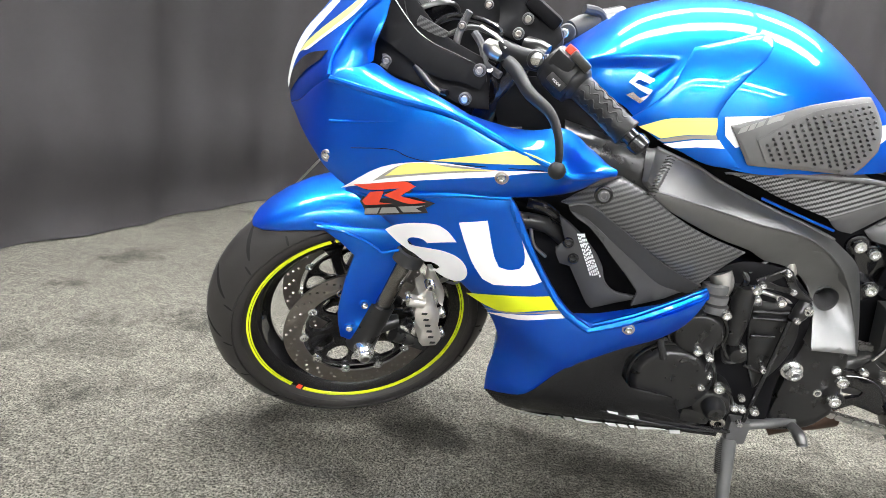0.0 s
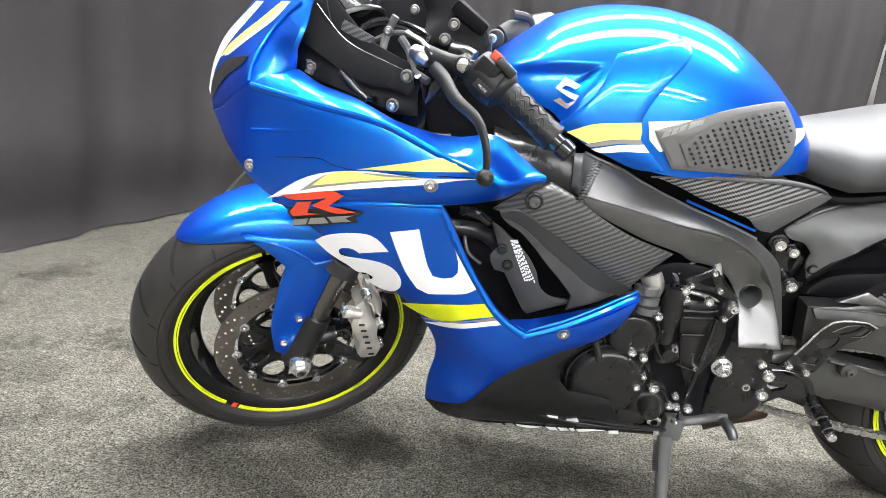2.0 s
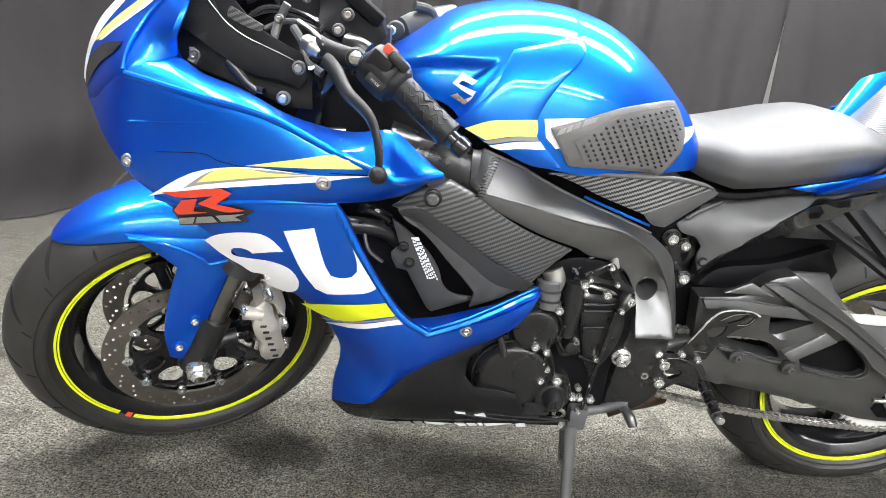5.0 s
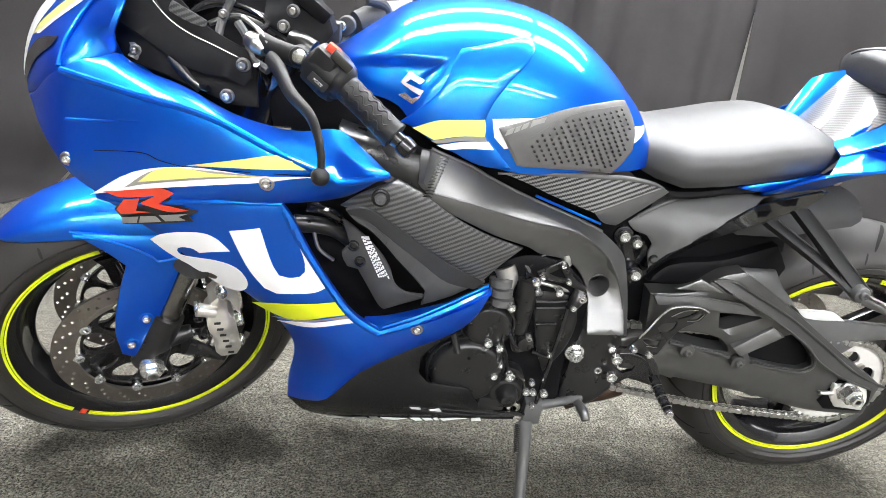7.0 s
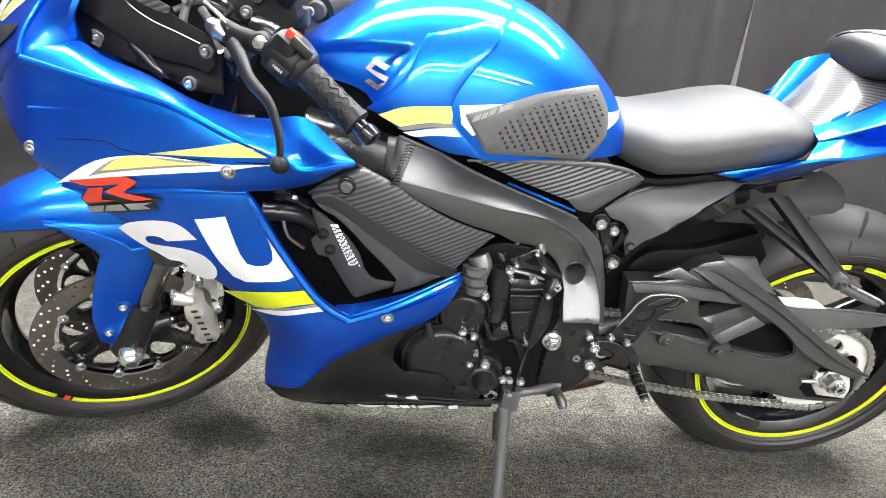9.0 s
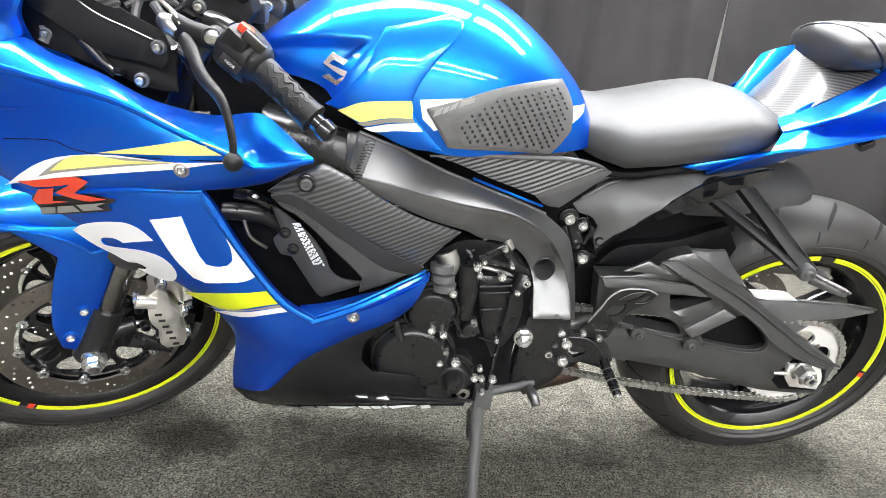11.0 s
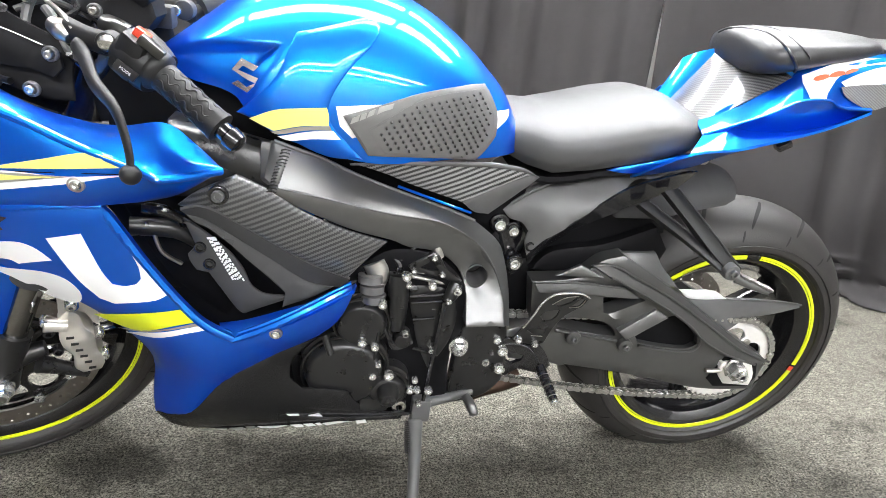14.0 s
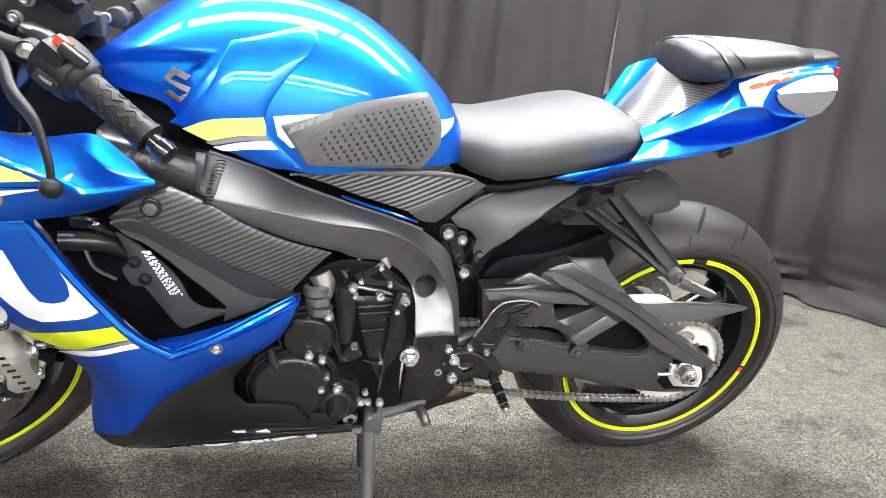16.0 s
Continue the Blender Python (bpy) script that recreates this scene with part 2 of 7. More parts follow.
BLACKV = material("black_vinyl", (0.012, 0.012, 0.014), 0.3, 0, 0.4)
FRAME = material("satin_black_frame", (0.19, 0.19, 0.19), 0.42, 0.80, grain=0.10, scale=45, bump=0.04, bump_scale=900, rough_var=0.02, spec=0.6)
ARM = material("satin_black_swingarm", (0.105, 0.105, 0.104), 0.33, 0.65, grain=0.12, scale=45, bump=0.04, bump_scale=900, rough_var=0.02)
PLASTIC = material("black_plastic", (0.098, 0.098, 0.099), 0.40, 0, grain=0.10, scale=45, bump=0.05, bump_scale=1100, rough_var=0.02, spec=0.6)
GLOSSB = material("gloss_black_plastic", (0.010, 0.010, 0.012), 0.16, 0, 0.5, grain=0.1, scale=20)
ENGINE = material("black_engine_paint", (0.014, 0.014, 0.0145), 0.28, 0.0, grain=0.2, scale=45, bump=0.08, bump_scale=600, rough_var=0.03, spec=0.5)
SEAT = material("grey_black_seat_vinyl", (0.068, 0.068, 0.070), 0.46, 0, grain=0.08, scale=60, bump=0.16, bump_scale=1300, rough_var=0.04, spec=0.35)
RUBBER = material("tyre_rubber", (0.024, 0.0222, 0.0213), 0.50, 0, grain=0.35, scale=22, bump=0.14, bump_scale=420, rough_var=0.10, spec=0.5)
GRIP = material("grip_rubber", (0.012, 0.012, 0.0125), 0.46, 0, grain=0.15, scale=60, bump=0.10, bump_scale=900, spec=0.35)
RIM = material("gloss_black_rim", (0.008, 0.008, 0.009), 0.18, 0.1, 0.7, grain=0.1, scale=20)
STEEL = material("brushed_steel", (0.52, 0.50, 0.47), 0.32, 1.0, grain=0.12, scale=60, bump=0.05, bump_scale=400, rough_var=0.1)
CHROME = material("bright_chrome", (0.78, 0.78, 0.77), 0.10, 1.0, grain=0.04, scale=40)
ALLOY = material("cast_alloy", (0.62, 0.605, 0.58), 0.34, 0.85, grain=0.1, scale=80, bump=0.1, bump_scale=500, rough_var=0.05)
CALIPER = material("pale_nickel_caliper", (0.80, 0.76, 0.70), 0.32, 0.7, grain=0.1, scale=80, bump=0.1, bump_scale=500, rough_var=0.05)
DISC = material("brake_disc_steel", (0.40, 0.37, 0.34), 0.38, 1.0, grain=0.2, scale=90, bump=0.05, bump_scale=300, rough_var=0.08)
CHAIN = material("oiled_chain_steel", (0.48, 0.47, 0.445), 0.30, 0.85, grain=0.35, scale=160)
CHAIND = material("dark_oiled_chain_steel", (0.22, 0.215, 0.20), 0.32, 0.8, grain=0.35, scale=160)
DARKCHROME = material("dark_bar_metal", (0.10, 0.10, 0.10), 0.3, 1.0, grain=0.1, scale=60)
PAD = material("tank_pad_rubber", (0.125, 0.124, 0.122), 0.42, 0, grain=0.1, scale=70, bump=0.06, bump_scale=800)
EXHAUST = material("burnt_header_pipe", (0.10, 0.065, 0.05), 0.45, 0.8, grain=0.4, scale=30)
REDLENS = material("red_lens", (0.5, 0.01, 0.02), 0.15, 0, 0.5)
GLASSB = material("dark_headlight_glass", (0.012, 0.012, 0.016), 0.06, 0, 1.0)
CARBON = carbon("carbon_weave", (0.026, 0.026, 0.027), (0.105, 0.105, 0.105), 0.0026, 67)
CARBON2 = carbon("bright_carbon_weave", (0.012, 0.012, 0.013), (0.095, 0.095, 0.095), 0.0022, 38, "Y")
GREYWEAVE = carbon("grey_woven_vinyl", (0.16, 0.16, 0.16), (0.25, 0.25, 0.25), 0.0012, 20)
BADGE = material("chromed_badge", (0.86, 0.80, 0.78), 0.12, 0.95, 0.3, grain=0.04, scale=60)
# Near-black: dark plastic parts, and sheets that paint shade into open gaps.
INNER = material("dark_plastic_and_gap_shade", (0.006, 0.006, 0.007), 0.55, 0, grain=0.2, scale=25, rough_var=0.08, spec=0.10)
TRIMCARBON = carbon("gloss_carbon_weave", (0.020, 0.020, 0.021), (0.30, 0.30, 0.30), 0.0028, 66)
BELLY = material("gloss_black_belly", (0.010, 0.010, 0.011), 0.22, 0, 0.1, grain=0.15, scale=25, rough_var=0.05, spec=0.35)
SPROCKET = material("pale_sprocket_alloy", (0.80, 0.78, 0.75), 0.42, 0.25, grain=0.08, scale=60, rough_var=0.04)
SLIDER = material("dark_polished_slider", (0.24, 0.235, 0.23), 0.06, 1.0, grain=0.06, scale=40)
BOLT = material("zinc_bolt_steel", (0.74, 0.74, 0.73), 0.24, 0.85, grain=0.06, scale=60)
MATT = material("matt_black_moulding", (0.050, 0.050, 0.051), 0.58, 0, grain=0.08, scale=60, bump=0.05, bump_scale=1300, spec=0.25)
ALLOYD = material("dull_grey_casting", (0.16, 0.16, 0.16), 0.45, 0.6, grain=0.12, scale=60)
SEATB = material("black_seat_vinyl", (0.036, 0.036, 0.038), 0.40, 0, grain=0.08, scale=60, bump=0.12, bump_scale=1300, rough_var=0.03, spec=0.6)


# ---- the room ----
def carpet_material():
    m = material("grey_loop_carpet", (0.25, 0.24, 0.21), 0.95, spec=0.15)
    nt = m.node_tree
    b = nt.nodes["Principled BSDF"]
    co = nt.nodes.new("ShaderNodeTexCoord")

    def noise_node(scale, detail, rough=0.6):
        n = nt.nodes.new("ShaderNodeTexNoise")
        n.inputs["Scale"].default_value, n.inputs["Detail"].default_value, n.inputs["Roughness"].default_value = scale, detail, rough
        nt.links.new(co.outputs["Object"], n.inputs["Vector"])
        return n.outputs["Fac"]

    def ramp(fac, stops):
        r = nt.nodes.new("ShaderNodeValToRGB")
        r.color_ramp.elements[0].position, r.color_ramp.elements[0].color = stops[0][0], (*[stops[0][1]] * 3, 1)
        r.color_ramp.elements[1].position, r.color_ramp.elements[1].color = stops[1][0], (*[stops[1][1]] * 3, 1)
        nt.links.new(fac, r.inputs["Fac"])
        return r.outputs["Color"]

    def mul(a, bb):
        x = nt.nodes.new("ShaderNodeMix")
        x.data_type, x.blend_type = "RGBA", "MULTIPLY"
        x.inputs["Factor"].default_value = 1
        for v, s in ((a, "A"), (bb, "B")):
            if isinstance(v, tuple):
                x.inputs[s].default_value = v
            else:
                nt.links.new(v, x.inputs[s])
        return x.outputs["Result"]

    fine = mul(ramp(noise_node(210, 4, 0.85), ((0.40, 0.1), (0.60, 1.9))), ramp(noise_node(75, 3, 0.7), ((0.38, 0.72), (0.62, 1.28))))
    blot = ramp(noise_node(26, 6, 0.75), ((0.36, 0.72), (0.62, 1.10)))
    worn = mul(ramp(noise_node(1.3, 6, 0.7), ((0.3, 0.82), (0.65, 1.06))), ramp(noise_node(3.4, 8, 0.66), ((0.53, 1.0), (0.66, 0.45))))
    warp = nt.nodes.new("ShaderNodeMix")
    warp.data_type, warp.blend_type = "RGBA", "ADD"
    warp.inputs["Factor"].default_value = 0.16
    nz = nt.nodes.new("ShaderNodeTexNoise")
    nz.inputs["Scale"].default_value, nz.inputs["Detail"].default_value = 9, 6
    nt.links.new(co.outputs["Object"], nz.inputs["Vector"])
    nt.links.new(co.outputs["Object"], warp.inputs["A"])
    nt.links.new(nz.outputs["Color"], warp.inputs["B"])
    # Carpet stains; the first three also paint in shade under the motorcycle.
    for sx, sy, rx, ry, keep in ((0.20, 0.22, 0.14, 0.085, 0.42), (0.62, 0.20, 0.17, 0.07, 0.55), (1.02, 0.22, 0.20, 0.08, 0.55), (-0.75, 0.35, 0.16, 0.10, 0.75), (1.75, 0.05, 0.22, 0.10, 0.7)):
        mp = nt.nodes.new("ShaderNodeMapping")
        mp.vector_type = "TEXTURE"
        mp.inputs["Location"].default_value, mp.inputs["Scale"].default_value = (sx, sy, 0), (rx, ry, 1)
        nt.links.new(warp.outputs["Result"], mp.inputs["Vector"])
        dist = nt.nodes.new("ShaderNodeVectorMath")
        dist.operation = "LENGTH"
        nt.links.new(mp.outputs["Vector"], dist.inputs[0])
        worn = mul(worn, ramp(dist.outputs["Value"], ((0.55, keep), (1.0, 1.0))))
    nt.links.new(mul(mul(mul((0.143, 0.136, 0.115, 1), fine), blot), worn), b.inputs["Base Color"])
    bp = nt.nodes.new("ShaderNodeBump")
    bp.inputs["Strength"].default_value, bp.inputs["Distance"].default_value = 0.9, 0.005
    nt.links.new(noise_node(260, 3, 0.7), bp.inputs["Height"])
    nt.links.new(bp.outputs["Normal"], b.inputs["Normal"])
    return m


def slab(name, size, at, mat, label="", cat=""):
    ob = part(name, box(size, at, 0), mat)
    return tagged(ob, label, cat, kind="structure")


WALLPAINT = material("white_wall_paint", (0.74, 0.73, 0.71), 0.7, grain=0.03, scale=3)
PALEWALL = material("pale_grey_wall_paint", (0.46, 0.46, 0.46), 0.7, grain=0.05, scale=3)
GREYWALL = material("grey_wall_paint", (0.10, 0.10, 0.10), 0.7, grain=0.05, scale=3)
slab("floor", (11, 10, 0.1), (0.6, -0.9, -0.05), carpet_material(), "worn mottled grey loop-pile carpet floor, stained, shade painted in under the motorcycle", "floor")
slab("ceiling", (11, 10, 0.1), (0.6, -0.9, 2.95), WALLPAINT, "plain white painted ceiling above the studio", "ceiling")
slab("wall_north", (11, 0.12, 3.0), (0.6, 4.06, 1.45), WALLPAINT, "plain white wall hidden behind the black drapes", "wall")
# Unseen wall, pale so that it fills the motorcycle's near side with light.
slab("wall_south", (11, 0.12, 3.0), (0.6, -5.96, 1.45), PALEWALL, "unseen pale grey wall, added to bounce fill light on the motorcycle", "wall")
# Unseen side walls close the room; their dark grey deepens the reflections.
slab("wall_west", (0.12, 10, 3.0), (-4.96, -0.9, 1.45), GREYWALL, "unseen grey side wall, added and kept dark for the reflections", "wall")
slab("wall_east", (0.12, 10, 3.0), (6.16, -0.9, 1.45), GREYWALL, "unseen grey side wall, added and kept dark for the reflections", "wall")

DRAPE = material("black_drape_cloth", (0.066, 0.062, 0.063), 0.8, grain=0.10, scale=9, bump=0.10, bump_scale=300, spec=0.25)


def curtain(path, height, seed, label, pitch=0.16, amp=0.035, trail=0.05, part_end=0, slant=0.0, billow=0.0, crumple=0.0):
    """Cloth hung along path: uneven folds that deepen towards the floor, with a crumpled hem."""
    rnd = random.Random(seed)
    P = smooth_path([Vector((x, y, 0)) for x, y in path], 14)
    fine = []
    for a, b in zip(P, P[1:]):
        k = max(2, int((b - a).length / 0.022))
        fine += [a.lerp(b, i / k) for i in range(k)]
    fine.append(P[-1])
    total, arc = 0.0, [0.0]
    for a, b in zip(fine, fine[1:]):
        total += (b - a).length
        arc.append(total)
    waves = [(rnd.uniform(0.7, 1.5) * pitch, rnd.uniform(0, 6.28), rnd.uniform(0.3, 1.0)) for _ in range(5)]
    waves += [(rnd.uniform(3, 6) * pitch, rnd.uniform(0, 6.28), rnd.uniform(0.8, 1.6)) for _ in range(2)]
    bm = bmesh.new()
    rows = 84
    grid = []
    for r in range(rows + 1):
        h = 1 - (1 - r / rows) ** 1.35
        z = height * (1 - h)
        line = []
        for i, p in enumerate(fine):
            t = (fine[min(i + 1, len(fine) - 1)] - fine[max(i - 1, 0)]).normalized()
            nrm = Vector((-t.y, t.x, 0))
            s = arc[i]
            drift = 0.12 * noise.noise(Vector((s * 0.9, h * 1.3, seed)))
            d = sum(w * math.sin(2 * math.pi * (s + drift + slant * h) / l + f) for l, f, w in waves) / 3
            d = math.copysign(abs(d) ** 0.8, d)
            soft = 0.02 * noise.noise(Vector((s * 2.2, z * 2.5, seed + 9.0)))
            a = amp * (0.75 + 0.5 * h)
            low = max(0.0, 1 - z / 0.16)
            pool = low * low * (trail + 0.03 * noise.noise(Vector((s * 5, 1.0, seed))))
            u = i / (len(fine) - 1)
            near = (u if part_end > 0 else 1 - u) ** 24 if part_end else 0.0
            along = -part_end * near * min(0.017, 0.030 * max(0.0, 1.29 - z))
            if part_end:
                d, soft = d * (1 - near), soft * (1 - near)
            bulge = billow * math.exp(-((z - 0.40) / 0.24) ** 2) * (0.75 + 0.7 * noise.noise(Vector((s * 1.4 + 0.5 * z, 2.0, seed))))
            bulge += crumple * math.exp(-(z / 0.15) ** 2) * noise.noise(Vector((s * 3.0 + z * 2, z * 26, seed + 4.0)))
            q = p + nrm * (a * d + soft - pool - bulge) + t * along
            q.z = max(0.006, z + low * 0.012 * noise.noise(Vector((s * 7, 3.0, seed))))
            line.append(bm.verts.new(q))
        grid.append(line)
    for a, b in zip(grid, grid[1:]):
        for i in range(len(a) - 1):
            bm.faces.new((a[i], a[i + 1], b[i + 1], b[i]))
    ret = bmesh.ops.solidify(bm, geom=list(bm.faces), thickness=0.003)
    return tagged(part("curtain", bm, DRAPE, sharp=80), label, "curtain", "black drapes round the studio")


curtain([(-1.95, -0.35), (-1.82, 0.70), (-1.60, 1.40), (-1.38, 2.10), (-1.16, 2.45), (-0.7, 2.62), (0.1, 2.64)], 2.7, 3,
        "black fabric drape hanging in soft folds to the carpet", 0.46, 0.045, 0.04, slant=0.40, billow=0.075)
curtain([(0.02, 2.70), (0.8, 2.58), (1.50, 2.20), (2.035, 1.885)], 2.7, 5, "black fabric drape hanging straight behind the motorcycle", 0.2, 0.03, part_end=1)
curtain([(2.018, 1.858), (2.42, 1.74), (2.72, 1.55), (2.885, 1.31), (3.05, 0.93), (3.21, 0.28), (3.3, -0.3)], 2.7, 8,
        "black fabric drape with a crumpled hem on the carpet", 0.30, 0.045, 0.11, part_end=-1, slant=-0.25, billow=0.05, crumple=0.11)

LAMPGLOW = material("ceiling_lamp_diffuser", (0.985, 0.99, 1.0), 0.5, emit=LAMP)
LAMPFRAME = material("white_lamp_frame", (0.75, 0.75, 0.74), 0.4, grain=0.02, scale=10)


def ceiling_light(x, y, turn, length=1.9, width=0.42):
    ob = new("ceiling_light")
    ob.matrix_world = pose(x, y, 2.9, 0, 0, turn)
    body = join(box((length + 0.06, 0.03, 0.07), (0, width / 2 + 0.015, -0.035), 0.003), box((length + 0.06, 0.03, 0.07), (0, -width / 2 - 0.015, -0.035), 0.003),
                box((0.03, width, 0.07), (length / 2 + 0.015, 0, -0.035), 0.003), box((0.03, width, 0.07), (-length / 2 - 0.015, 0, -0.035), 0.003))
    part("frame", body, LAMPFRAME, ob)
    part("diffuser", box((length, width, 0.012), (0, 0, -0.05), 0), LAMPGLOW, ob, "glowing white diffuser")
    return tagged(ob, "rectangular white ceiling lamp with glowing diffuser", "ceiling lamp", "ceiling lamps")


for lx, ly, turn in LAMPS:
    ceiling_light(lx, ly, turn)


# ---- the motorcycle ----
# Bike space: x to the rear, y to its right side, z up, on the ground between the wheels; it leans on its side stand.
bike = new("motorcycle")
bike.matrix_world = Matrix.Translation((0, 0.2016, 0)) @ Matrix.Rotation(radians(11), 4, "X")
tagged(bike, "blue sport motorcycle with white and neon graphics, leaning on side stand", "motorcycle")

RAKE = radians(23.75)
HUB = Vector((-0.056, 0, 0.293))
HEAD = Vector((math.sin(RAKE), 0, math.cos(RAKE)))
PIN = HUB + 0.031 * Vector((math.cos(RAKE), 0, -math.sin(RAKE)))
STEER = Matrix.Translation(PIN) @ Matrix.Rotation(radians(26), 4, HEAD) @ Matrix.Translation(-PIN)
FRONT = STEER @ Matrix.Translation(HUB)
REAR = Matrix.Translation((1.331, 0.016, 0.319))


def bolt(name, at, r, parent, mat=BOLT, m=None, tall=0.006, socket=True, label=""):
    """A cap screw whose head faces -y; at is the place of its head's base."""
    r *= 0.86
    prof = [(1e-5, -tall + (0.6 * tall if socket else 0)), (r * 0.48, -tall + (0.6 * tall if socket else 0)), (r * 0.52, -tall), (r * 0.86, -tall), (r, -tall * 0.8), (r, 0.002)]
    bm = lathe(prof, 16)
    bmesh.ops.translate(bm, vec=at, verts=bm.verts)
    return part(name, bm, mat, parent, label, m=m)


# ---- wheels ----
def arc_strip(r0, r1, y, a0, a1, thick=0.0015, seg=60):
    bm = bmesh.new()
    rows = []
    for k in range(seg + 1):
        a = radians(a0 + (a1 - a0) * k / seg)
        c, s = math.cos(a), math.sin(a)
        rows.append([bm.verts.new((r * c, yy, r * s)) for r, yy in ((r0, y), (r1, y), (r1, y + thick), (r0, y + thick))])
    for a, b in zip(rows, rows[1:]):
        for i in range(4):
            bm.faces.new((a[i], a[(i + 1) % 4], b[(i + 1) % 4], b[i]))
    bm.faces.new(rows[0])
    bm.faces.new(list(reversed(rows[-1])))
    bmesh.ops.recalc_face_normals(bm, faces=bm.faces)
    return bm


def tyre(rim_r, outer, half, grooves, seg=160):
    """A sport tyre: round crown, bulged walls; slanted tread grooves are laid on as dark strips."""
    prof = []
    n = 26
    for i in range(n + 1):
        u = -1 + 2 * i / n
        a = u * math.pi * 0.60
        y = half * math.sin(a) / math.sin(math.pi * 0.5)
        y = half * math.copysign(min(1, abs(math.sin(a))), u)
        depth = (1 - math.cos(a)) / (1 - math.cos(math.pi * 0.60))
        r = outer - (outer - rim_r) * depth ** 0.92
        if abs(a) > math.pi / 2:
            y *= 1 - 0.55 * (abs(a) - math.pi / 2) / (math.pi * 0.1) * 0.35
        prof.append((r, y))
    prof += [(rim_r - 0.006, half * 0.72), (rim_r - 0.006, -half * 0.72)]
    bm = lathe(prof, seg, closed=True)
    return bm


def groove_strip(outer, rim_r, half, a0, pts, width=0.0022):
    """One tread groove: a flat dark strip on the crown for the slit's shade; pts are (angle offset, u across)."""
    bm = bmesh.new()
    rows = []
    P = smooth_path([Vector((a, u, 0)) for a, u in pts], 5)
    for i, p in enumerate(P):
        w = width * (0.25 + 0.75 * math.sin(math.pi * i / (len(P) - 1)) ** 0.5)
        t = (P[min(i + 1, len(P) - 1)] - P[max(i - 1, 0)])
        t = Vector((t.x * outer, t.y * half, 0)).normalized()
        side = Vector((-t.y / outer, t.x / half, 0)) * w
        row = []
        for k in (-1, 1):
            q = p + side * k
            a = q.y * math.pi * 0.60
            dep = (1 - math.cos(a)) / (1 - math.cos(math.pi * 0.60))
            r = outer - (outer - rim_r) * dep ** 0.92 + 0.0008
            th = a0 + q.x
            row.append(bm.verts.new((r * math.cos(th), half * math.sin(a), r * math.sin(th))))
        rows.append(row)
    for a, b in zip(rows, rows[1:]):
        bm.faces.new((a[0], a[1], b[1], b[0]))
    return bm


# Near-black, so that flat strips paint the shade inside tread grooves.
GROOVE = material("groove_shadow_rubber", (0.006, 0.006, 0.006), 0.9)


def rotor(r_out, r_in, y, thick=0.005, holes=24, seg=96):
    """A drilled brake disc ring: rows of small holes cut through the band."""
    outer = [(r_out * math.cos(2 * math.pi * k / seg), r_out * math.sin(2 * math.pi * k / seg)) for k in range(seg)]
    inner = [(r_in * math.cos(2 * math.pi * k / seg), r_in * math.sin(2 * math.pi * k / seg)) for k in range(seg)]
    cut = [inner]
    for k in range(holes):
        for j, rr in enumerate((0.22, 0.5, 0.78)):
            a = 2 * math.pi * (k + j * 0.3) / holes
            rad = r_in + (r_out - r_in) * rr
            if (k + j) % 3 == 0 or True:
                c = (rad * math.cos(a), rad * math.sin(a))
                cut.append([(c[0] + 0.0028 * math.cos(2 * math.pi * i / 8), c[1] + 0.0028 * math.sin(2 * math.pi * i / 8)) for i in range(8)])
    return sheet([(p[0], 0, p[1]) for p in outer], lambda x, z: y, thick, 0.0, 0.4, 0, cut)


